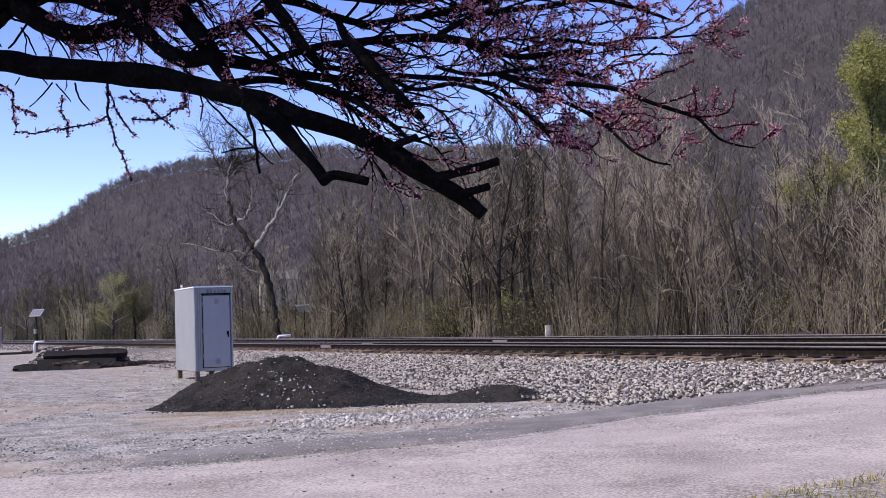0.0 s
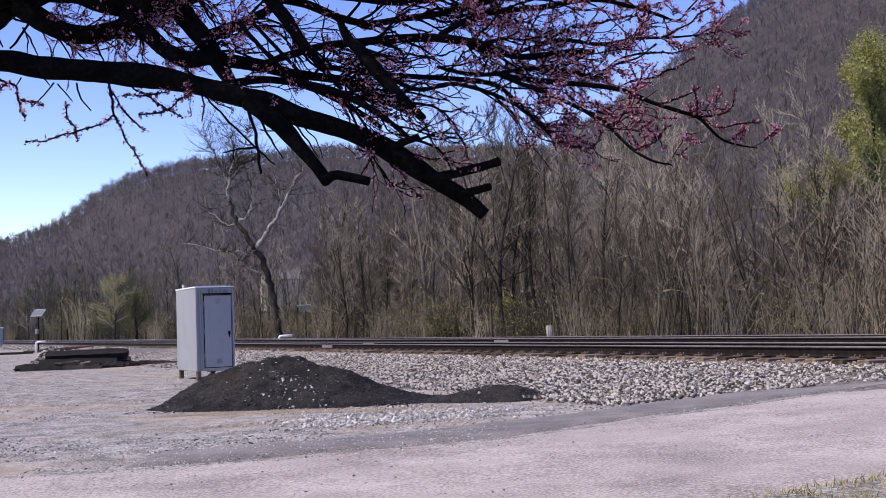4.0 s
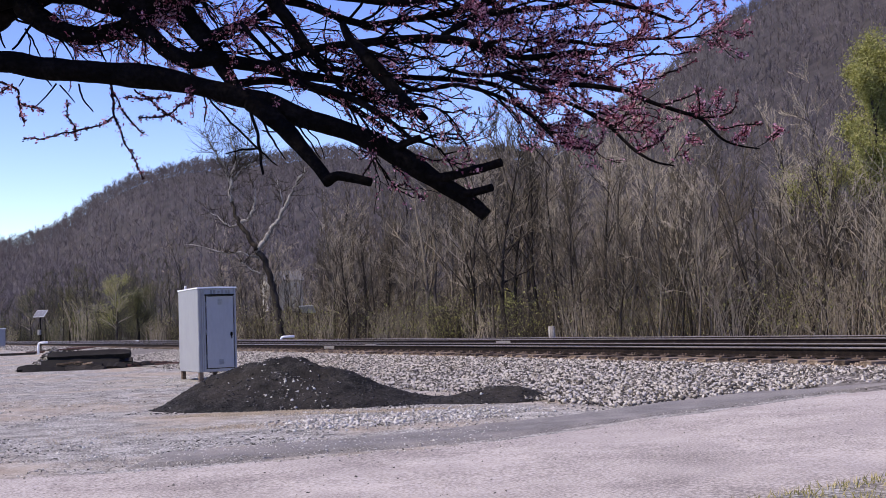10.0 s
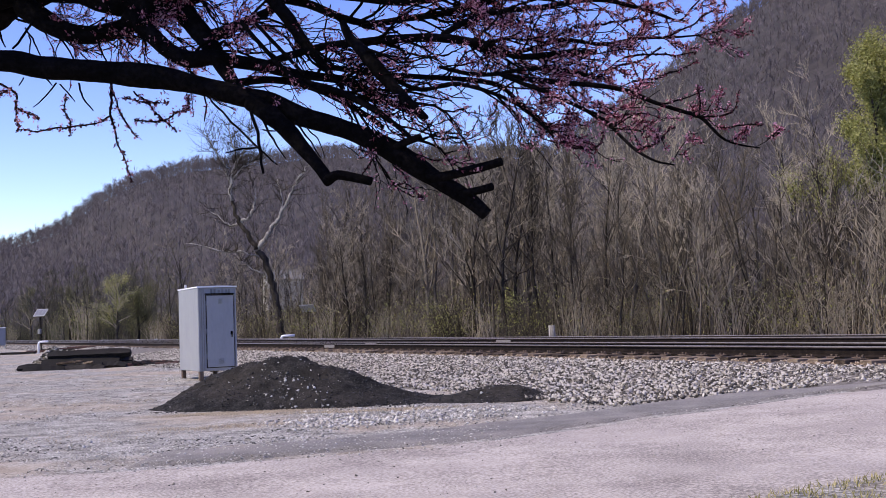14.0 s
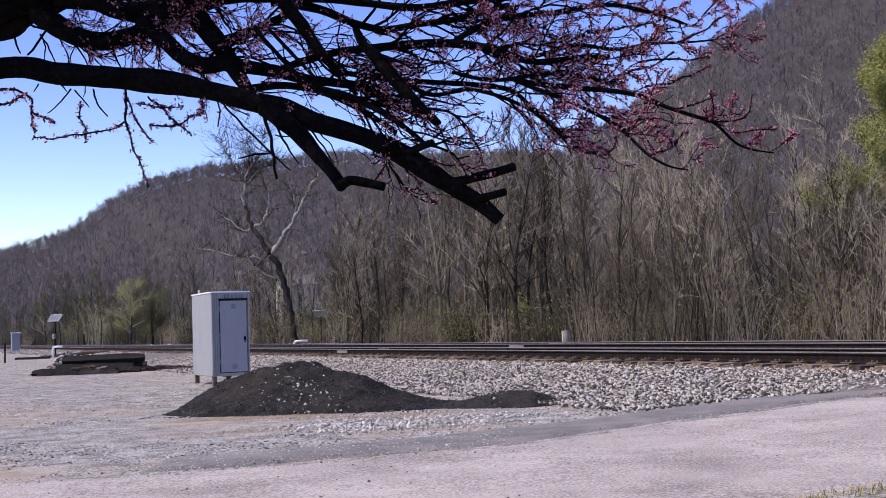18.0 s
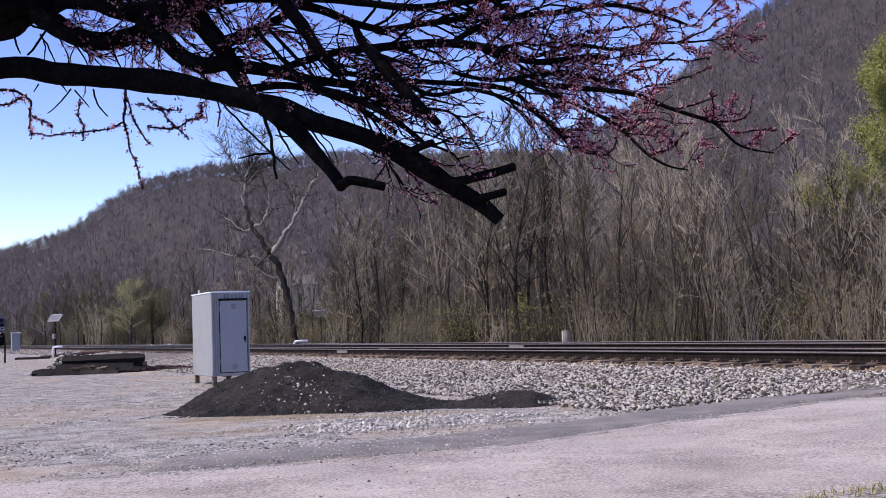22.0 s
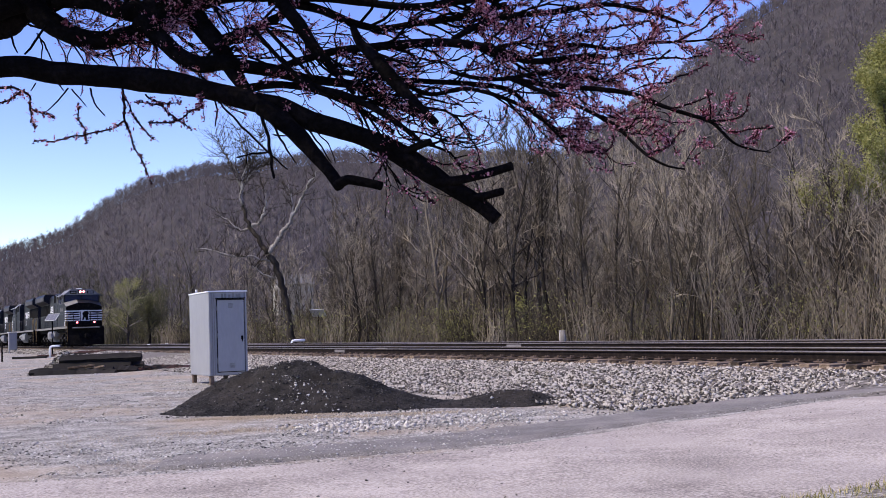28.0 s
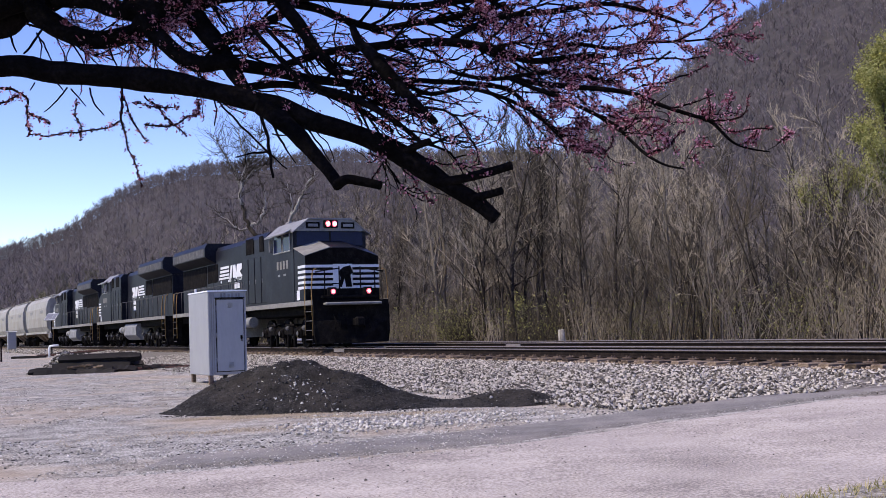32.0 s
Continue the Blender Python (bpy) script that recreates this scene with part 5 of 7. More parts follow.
        P("white_stripe", Shape().box((x0 - 0.018, 0, z), (0.016, 2.97, 0.095), 0.003), M_WHITE, "", nose)
        for y in (-1.488, 1.488):
            P("white_stripe", Shape().box((x0 + 0.36, y, z), (0.76, 0.014, 0.095), 0.003), M_WHITE, "", nose)
    P("emblem", Shape().prism([(0.42, 2.10), (0.18, 2.10), (0.10, 2.42), (0.16, 2.66), (-0.02, 2.80), (-0.30, 2.86), (-0.42, 2.62), (-0.30, 2.52), (-0.36, 2.10), (-0.12, 2.10), (-0.06, 2.40), (0.06, 2.10)], x0 - 0.046, x0 - 0.03, 0), M_LOCODARK, "plain dark emblem", nose)
    P("emblem_field", Shape().box((x0 - 0.028, 0, 2.48), (0.012, 0.78, 0.86), 0.004), M_WHITE, "plain white field behind the emblem", nose)
    # ditch lamps and headlight
    for y in (-0.71, 0.71):
        lamp = P("ditch_lamp", Shape().box((1.06, y, 1.92), (0.26, 0.30, 0.30), 0.03).box((1.08, y, 1.70), (0.06, 0.06, 0.25)), M_LOCODARK)
        if "lead" in label:
            P("lens", disc(Shape(), 0.915, y, 1.92, 0.048, 0.02, 0), M_DITCH, "glowing lamp", lamp)
            # the ditch lamp's glare, added as a glowing disc
            P("reflector", disc(Shape(), 0.925, y, 1.92, 0.095, 0.02, 0), M_LAMPGLARE, "glowing red disc added for the lamp's glare", lamp)
    for sy in (-1, 1):                                   # rails across the front walkway
        rail = Shape().tube([(1.02, sy * 0.42, 1.62), (1.02, sy * 0.42, 2.78)], 0.026, 6).tube([(1.02, sy * 1.0, 1.62), (1.02, sy * 1.0, 2.72)], 0.026, 6)
        rail.tube([(1.02, sy * 0.42, 2.72), (1.02, sy * 1.0, 2.66), (1.02, sy * 1.36, 2.6)], 0.024, 6).tube([(1.02, sy * 0.42, 2.2), (1.02, sy * 1.0, 2.18)], 0.02, 6)
        P("front_handrail", rail, M_LOCODARK)
    P("front_ledge", Shape().box((1.0, 0, 1.74), (0.12, 2.3, 0.10), 0.02), M_LOCODARK)
    # the cab
    prof = [(-1.5, 1.62), (1.5, 1.62), (1.5, 4.02), (0.86, 4.40), (-0.86, 4.40), (-1.5, 4.02)]
    cab = P("cab", Shape().prism(prof, 2.85, 6.1, 0), M_LOCO)
    P("cab_roof", Shape().prism([(-1.53, 4.01), (-0.87, 4.42), (0.87, 4.42), (1.53, 4.01), (1.53, 4.05), (0.88, 4.47), (-0.88, 4.47), (-1.53, 4.05)], 2.72, 6.15, 0), M_TANK, "grey cab roof", cab)
    P("windshield", Shape().prism([(-1.36, 3.60), (1.36, 3.60), (1.36, 4.00), (1.28, 4.06), (-1.28, 4.06), (-1.36, 4.00)], 2.825, 2.86, 0), M_GLASS, "dark windshield", cab)
    P("window_post", Shape().box((2.82, 0, 3.83), (0.03, 0.08, 0.46), 0.01), M_LOCO, "", cab)
    P("fascia", Shape().prism([(-1.45, 4.06), (1.45, 4.06), (0.90, 4.41), (-0.90, 4.41)], 2.76, 2.86, 0), M_TANK, "dusty grey panel above the windshield", cab)
    for y in (-0.72, 0.72):
        P("number_board", Shape().box((2.75, y, 4.24), (0.03, 0.56, 0.20), 0.01), M_LOCODARK, "", cab)
        P("plain_bar", Shape().box((2.73, y, 4.24), (0.012, 0.40, 0.09), 0.002), M_TANK, "", cab)
    head = P("headlight", Shape().box((2.72, 0, 4.28), (0.12, 0.58, 0.25), 0.03), M_LOCODARK, "", cab)
    if "lead" in label:
        for y in (-0.135, 0.135):
            P("lens", disc(Shape(), 2.64, y, 4.28, 0.06, 0.02, 0), M_LAMP, "glowing lamp", head)
            # the headlight's glare, added as a glowing disc
            P("reflector", disc(Shape(), 2.65, y, 4.28, 0.10, 0.02, 0), M_LAMPGLARE, "glowing red disc added for the lamp's glare", head)
    for sy in (-1, 1):
        y = sy * 1.505
        for a, b in ((3.15, 3.95), (4.10, 5.00)):
            w = P("cab_window", Shape().box(((a + b) / 2, y, 3.77), (b - a, 0.02, 0.62), 0.006), M_GLASS, "", cab)
            fr = Shape()
            for c, s in ((((a + b) / 2, y + sy * 0.012, 4.09), (b - a + 0.08, 0.03, 0.04)), (((a + b) / 2, y + sy * 0.012, 3.45), (b - a + 0.08, 0.03, 0.04)), ((a, y + sy * 0.012, 3.77), (0.04, 0.03, 0.64)), ((b, y + sy * 0.012, 3.77), (0.04, 0.03, 0.64))):
                fr.box(c, s, 0.006)
            P("window_frame", fr, M_TANK, "", cab)
        P("sun_visor", Shape().add([(3.0, y, 4.10), (5.15, y, 4.10), (5.15, y + sy * 0.30, 3.98), (3.0, y + sy * 0.30, 3.98), (3.0, y, 4.13), (5.15, y, 4.13), (5.15, y + sy * 0.30, 4.01), (3.0, y + sy * 0.30, 4.01)],
                                   [(0, 1, 2, 3), (4, 7, 6, 5), (0, 3, 7, 4), (1, 5, 6, 2), (2, 6, 7, 3), (0, 4, 5, 1)]), M_TANK, "", cab)
        P("mirror", Shape().box((5.12, y + sy * 0.10, 3.72), (0.05, 0.16, 0.42), 0.02), M_SILL, "", cab)
        for k in range(4):                               # the painted road number, as bars
            P("plain_bar", Shape().box((3.55 + 0.36 * k, y, 3.02), (0.20, 0.012, 0.30), 0.004), M_SILL, "", cab)
        for a, wd in ((3.85, 0.30), (4.5, 0.22)):
            P("plain_bar", Shape().box((a, y, 2.66), (wd, 0.012, 0.08), 0.002), M_TANK, "", cab)
        P("placard", Shape().box((2.45, sy * 1.49, 1.86), (0.30, 0.014, 0.34), 0.004), M_WHITE, "", nose)
        # auxiliary cab behind the crew's cab
        for a, b in ((6.45, 6.95), (7.75, 8.75)):
            P("louvre_window", Shape().box(((a + b) / 2, sy * 1.455, 3.92), (b - a, 0.03, 0.54), 0.008), M_LOCODARK)
        for a in (6.35, 7.2, 8.05, 8.9):
            P("door_panel", Shape().box((a, sy * 1.452, 2.62), (0.72, 0.03, 1.75), 0.012), M_LOCO)
            P("latch", Shape().box((a + 0.28, sy * 1.475, 2.6), (0.04, 0.03, 0.16), 0.004), M_TANK)
    P("equipment_hood", Shape().prism([(-1.44, 1.62), (1.44, 1.62), (1.44, 4.12), (1.25, 4.30), (-1.25, 4.30), (-1.44, 4.12)], 6.1, 9.3, 0), M_LOCO)
    P("engine_hood", Shape().prism([(-1.0, 1.62), (1.0, 1.62), (1.0, 4.16), (0.86, 4.34), (-0.86, 4.34), (-1.0, 4.16)], 9.3, 21.1, 0), M_LOCO)
    for sy in (-1, 1):
        for k in range(9):
            a = 9.75 + 1.22 * k
            P("engine_door", Shape().box((a, sy * 1.008, 2.35), (1.06, 0.03, 1.30), 0.012), M_LOCO)
        # the railway's name, as plain white shapes
        y = sy * 1.016
        for k in range(5):
            P("white_bar", Shape().prism([(12.75, 2.84 + 0.145 * k), (14.4 - 0.08 * k, 2.84 + 0.145 * k), (14.4 - 0.08 * k, 2.93 + 0.145 * k), (12.75, 2.93 + 0.145 * k)], y - 0.006, y + 0.006, 1), M_WHITE)
        P("white_shape", Shape().prism([(12.75, 2.84), (12.42, 2.84), (12.2, 3.5), (12.45, 3.5)], y - 0.007, y + 0.007, 1), M_WHITE)
        P("white_shape", Shape().prism([(12.12, 3.5), (11.75, 3.5), (11.62, 3.12), (11.5, 3.5), (10.78, 3.5), (10.78, 3.3), (11.1, 3.22), (10.74, 3.0), (10.8, 2.84), (11.5, 2.84), (11.6, 2.95), (11.72, 2.84), (12.0, 2.84), (12.15, 3.1)], y - 0.007, y + 0.007, 1), M_WHITE)
        for k in range(2):
            for j in range(2):
                P("plain_bar", Shape().box((11.3 + 0.42 * j, sy * 1.03, 2.30 + 0.34 * k), (0.34, 0.012, 0.26), 0.004), M_WHITE)
        # oversized dark grilles stand in for the shade under the radiator wing
        P("grille", Shape().box((15.45, sy * 1.012, 3.30), (1.7, 0.03, 0.78), 0.01), M_LOCODARK)
        P("grille", Shape().box((18.75, sy * 1.012, 3.25), (4.5, 0.03, 0.88), 0.01), M_LOCODARK)
        # handrails along the walkway
        xs = [9.5 + 1.46 * k for k in range(9)]
        for a in xs:
            P("stanchion", Shape().tube([(a, sy * 1.46, 1.6), (a, sy * 1.46, 2.68)], 0.018, 6), M_GRIME)
        P("handrail", Shape().tube([(xs[0], sy * 1.46, 2.68), (xs[-1], sy * 1.46, 2.68)], 0.018, 6), M_GRIME)
    # radiators, fans and roof gear
    P("radiator_wing", Shape().prism([(-1.0, 3.72), (1.0, 3.72), (1.54, 3.98), (1.54, 4.34), (1.40, 4.52), (-1.40, 4.52), (-1.54, 4.34), (-1.54, 3.98)], 14.9, 21.15, 0), M_LOCO, "flared radiator section")
    for sy in (-1, 1):
        P("radiator_screen", Shape().box((18.0, sy * 1.548, 4.16), (5.9, 0.02, 0.30), 0.006), M_GRIME)
    P("exhaust_stack", Shape().box((11.9, 0, 4.38), (0.9, 0.5, 0.26), 0.04), M_LOCODARK)
    P("roof_hatch", Shape().box((10.2, 0, 4.37), (1.4, 1.2, 0.12), 0.03), M_LOCO)
    P("air_filter_box", Shape().box((9.0, 0, 4.34), (1.1, 1.6, 0.16), 0.03), M_LOCODARK)
    P("antenna_dome", Shape().box((4.2, 0, 4.50), (0.5, 0.5, 0.12), 0.05), M_WHITE)
    horn = Shape().box((5.9, 0.4, 4.50), (0.2, 0.5, 0.06), 0.01)
    for k in range(3):
        horn.tube([(6.05, 0.22 + 0.18 * k, 4.55), (5.6, 0.22 + 0.18 * k, 4.56)], [0.025, 0.07], 8)
    P("horn", horn, M_TANK)
    # tank and trucks
    P("fuel_tank", Shape().prism([(-1.10, 0.42), (1.10, 0.42), (1.42, 0.70), (1.42, 1.18), (1.30, 1.36), (-1.30, 1.36), (-1.42, 1.18), (-1.42, 0.70)], 9.9, 13.5, 0), M_TANK, "grey fuel tank under the frame")
    for sy in (-1, 1):
        for k in range(2):
            P("air_tank", Shape().tube([(8.55 + 0.95 * k, sy * 1.25, 1.02), (9.35 + 0.95 * k, sy * 1.25, 1.02)], 0.21, 12), M_TANK)
    for xs in (LOCO_AXLES[:3], LOCO_AXLES[3:]):
        P("truck_frame", truck_frame(xs, 0.53, 1.02), M_LOCODARK)
        for a in xs:
            for sy in (-1, 1):
                P("axle_cap", disc(Shape(), a, sy * 1.22, 0.53, 0.09, 0.05, 1, 12), M_GRIME)
        for a in (xs[0] - 0.75, xs[1] + 1.0, xs[1] - 1.0):
            for sy in (-1, 1):
                P("brake_cylinder", Shape().tube([(a, sy * 1.13, 0.72), (a + 0.34, sy * 1.13, 0.72)], 0.09, 10), M_GRIME)
                P("sand_pipe", Shape().tube([(a, sy * 1.10, 0.95), (a + 0.05, sy * 1.05, 0.45), (a + 0.2, sy * 0.85, 0.12)], 0.018, 5), M_GRIME)
    for ob in lo.children_recursive:                     # a narrow body under a tall roof
        for v in ob.data.vertices:
            v.co.y *= 0.93
            v.co.z += 0.13 * max(0.0, v.co.z - 3.2)
    wheels = []
    for a in LOCO_AXLES:
        w = part("wheelset", LOCO_WHEELS, None, lo)
        w.matrix_basis = pose(a, 0, 0.53)
        wheels.append((w, a, 0.53))
    return lo, wheels


HOPPER_AXLES = (1.75, 3.5, 14.3, 16.05)


def build_hopper():
    ho = thing("hopper_car", "pale cream-grey covered hopper car with curved sides", "rail car", group="train")
    side = [(-1.30, 1.25), (-1.55, 1.75), (-1.60, 2.6), (-1.58, 3.4), (-1.42, 4.0), (-1.05, 4.38), (-0.5, 4.52), (0.5, 4.52), (1.05, 4.38), (1.42, 4.0), (1.58, 3.4), (1.60, 2.6), (1.55, 1.75), (1.30, 1.25)]
    part("body", Shape().prism(side, 1.35, 16.45, 0, False), M_HOPPER, ho)
    for x, f in ((1.35, 1), (16.45, -1)):
        slope = Shape().add([(x + f * 0.02, -1.4, 3.9), (x + f * 0.02, 1.4, 3.9), (x - f * 0.02, 1.45, 3.9), (x + f * 2.3, 1.2, 1.2), (x + f * 2.3, -1.2, 1.2), (x - f * 0.02, -1.45, 3.9)], [(0, 1, 3, 4), (1, 2, 3), (0, 4, 5)])
        part("end_sheet", slope, M_HOPPER, ho)
        part("end_sill", Shape().box((x - f * 0.55, 0, 1.2), (0.9, 2.7, 0.22), 0.02), M_HOPPER, ho)
        part("coupler", Shape().box((x - f * 1.1, 0, 0.86), (0.55, 0.28, 0.28), 0.03), M_RUST, ho)
        lad = Shape()
        for y in (0.85, 1.35):
            lad.tube([(x - f * 0.12, y, 1.2), (x - f * 0.12, y, 4.2)], 0.02, 5)
        for k in range(8):
            lad.tube([(x - f * 0.12, 0.85, 1.4 + 0.36 * k), (x - f * 0.12, 1.35, 1.4 + 0.36 * k)], 0.015, 5)
        part("ladder", lad, M_HOPPER, ho)
    for sy in (-1, 1):
        part("side_sill", Shape().box((8.9, sy * 1.50, 1.22), (15.6, 0.12, 0.20), 0.02), M_HOPPER, ho)
        for k in range(2):
            part("plain_bar", Shape().box((4.5 + 7.6 * k, sy * 1.605, 3.1), (1.6, 0.014, 0.26), 0.003), M_TANK, ho)
    roof = Shape()
    for k in range(30):
        roof.box((1.7 + 0.5 * k, 0, 4.60), (0.44, 0.62, 0.03), 0.004)
    part("roof_walk", roof, M_STEEL, ho)
    for k in range(5):
        part("hatch", Shape().box((3.0 + 2.9 * k, 0.65, 4.52), (1.9, 0.5, 0.10), 0.03), M_HOPPER, ho)
    for k in range(3):
        a = 5.7 + 3.2 * k
        part("outlet", Shape().add([(a - 1.4, -1.2, 1.25), (a + 1.4, -1.2, 1.25), (a + 1.4, 1.2, 1.25), (a - 1.4, 1.2, 1.25), (a - 0.35, -0.4, 0.42), (a + 0.35, -0.4, 0.42), (a + 0.35, 0.4, 0.42), (a - 0.35, 0.4, 0.42)],
                                   [(3, 2, 1, 0), (4, 5, 6, 7), (0, 1, 5, 4), (1, 2, 6, 5), (2, 3, 7, 6), (3, 0, 4, 7)]), M_RUST, ho)
    wheels = []
    for xs in (HOPPER_AXLES[:2], HOPPER_AXLES[2:]):
        part("truck_frame", truck_frame(xs, 0.46, 1.0), M_LOCODARK, ho)
        for a in xs:
            w = part("wheelset", HOPPER_WHEELS, None, ho)
            w.matrix_basis = pose(a, 0, 0.46)
            wheels.append((w, a, 0.46))
    return ho, wheels


LOCO_WHEELS = wheelset_mesh(0.53, M_LOCODARK)
HOPPER_WHEELS = wheelset_mesh(0.46, M_LOCODARK)
COUPLER_AT_END, SPEED = 35.38, 14.17      # the first coupler at 32 s, and metres a second
TRAIN = []                                 # thing, metres behind the first coupler, turned about, its wheels
for k, label in enumerate(("black lead diesel locomotive with white stripes and lit headlights", "black diesel locomotive running cab last behind the leader", "black diesel locomotive coupled ahead of the hopper cars")):
    ob, wheels = build_locomotive(label)
    TRAIN.append((ob, 22.3 * k, k > 0, 22.3, wheels))
first, wheels = build_hopper()
for k in range(5):
    ob = first if k == 0 else copy_thing(first, Matrix.Identity(4))
    ws = [(c, c.location.x, 0.46) for c in ob.children if c.name.startswith("wheelset")]
    TRAIN.append((ob, 66.9 + 17.8 * k, False, 17.8, ws))


# ------------------------------------------------------------------ things beside the tracks


def build_cabinet():
    w, dp, z0, z1 = 0.94, 1.84, 0.21, 2.20
    m = Matrix.Translation((-5.58, 26.96, 0.03)) @ Matrix.Rotation(PHI, 4, "Z")     # origin: the front corner next to the side wall
    cb = thing("instrument_cabinet", "tall pale grey metal railway instrument cabinet on short legs", "cabinet", m)
    body = Shape().box((w / 2, dp / 2, (z0 + z1) / 2), (w, dp, z1 - z0), 0.012)
    body = part("body", body, M_CABINET, cb)
    part("roof", Shape().prism([(-0.015, z1 + 0.002), (w + 0.015, z1 + 0.002), (w + 0.015, z1 + 0.03), (w / 2, z1 + 0.042), (-0.015, z1 + 0.03)], -0.04, dp + 0.02, 1), M_PLASTIC, cb, "bright metal roof sheet")
    for x in (0.065, 0.115, 0.165):
        part("rib", Shape().box((x, -0.004, (z0 + z1) / 2), (0.018, 0.014, z1 - z0 - 0.03), 0.003), M_CABINET, cb)
    for x in (0.09, 0.14):
        part("groove", Shape().box((x, -0.001, (z0 + z1) / 2), (0.016, 0.006, z1 - z0 - 0.05), 0.001), M_TANK, cb, "darker grey line between the ribs beside the door")
    for x in (0.02, w - 0.03):
        part("corner_post", Shape().box((x, -0.02, (z0 + z1) / 2), (0.035, 0.03, z1 - z0 - 0.02), 0.006), M_CABINET, cb)
    x0, x1, d0, d1 = 0.21, 0.86, 0.30, 2.01
    door = part("door", Shape().box(((x0 + x1) / 2, -0.022, (d0 + d1) / 2), (x1 - x0, 0.04, d1 - d0), 0.008), M_CABINET, cb, "closed grey door")
    part("door_gasket", Shape().box(((x0 + x1) / 2, -0.004, (d0 + d1) / 2), (x1 - x0 + 0.035, 0.012, d1 - d0 + 0.035), 0.002), M_LOCODARK, cb, "dark rubber seal")
    part("drip_edge", Shape().box(((x0 + x1) / 2 - 0.01, -0.045, d1 + 0.035), (x1 - x0 + 0.06, 0.09, 0.025), 0.006), M_LOCODARK, cb, "dark drip edge above the door")
    for z in (d0 + 0.14, d1 - 0.14):
        v = Shape()
        for k in range(5):
            v.box((x0 + 0.33, -0.047, z - 0.05 + 0.025 * k), (0.12, 0.012, 0.014), 0.002)
        part("vent", v, M_TANK, door)
    part("handle", Shape().box((x1 - 0.06, -0.055, 1.10), (0.05, 0.04, 0.09), 0.01).tube([(x1 - 0.06, -0.07, 1.10), (x1 - 0.06, -0.08, 1.0)], 0.012, 6), M_LOCODARK, door, "dark lock and handle")
    for z in (0.5, 1.1, 1.75):
        part("hinge", Shape().tube([(x0 - 0.01, -0.03, z), (x0 - 0.01, -0.03, z + 0.12)], 0.014, 6), M_TANK, door)
    for k, x in enumerate((0.34, 0.42, 0.52, 0.61, 0.70, 0.77)):
        part("stain", Shape().box((x, -0.0035, 2.11 - 0.012 * (k % 3)), (0.05, 0.007, 0.10 + 0.03 * (k % 2)), 0.002), M_TANK, body, "dark run of dirt under the eave")
    for x, y in ((0.05, 0.08), (w - 0.09, 0.08), (0.05, dp - 0.1), (w - 0.09, dp - 0.1)):
        part("leg", Shape().box((x + 0.02, y, 0.09), (0.10, 0.12, 0.34), 0.012), M_RUST, cb, "rusty brown stub leg")
    part("vent_pipe", Shape().tube([(0.06, dp - 0.5, z1), (0.06, dp - 0.5, z1 + 0.12)], 0.03, 8), M_STEEL, cb)
    part("conduit", Shape().tube([(w - 0.1, 0.25, z0), (w - 0.1, 0.25, -0.1)], 0.04, 8), M_STEEL, cb)


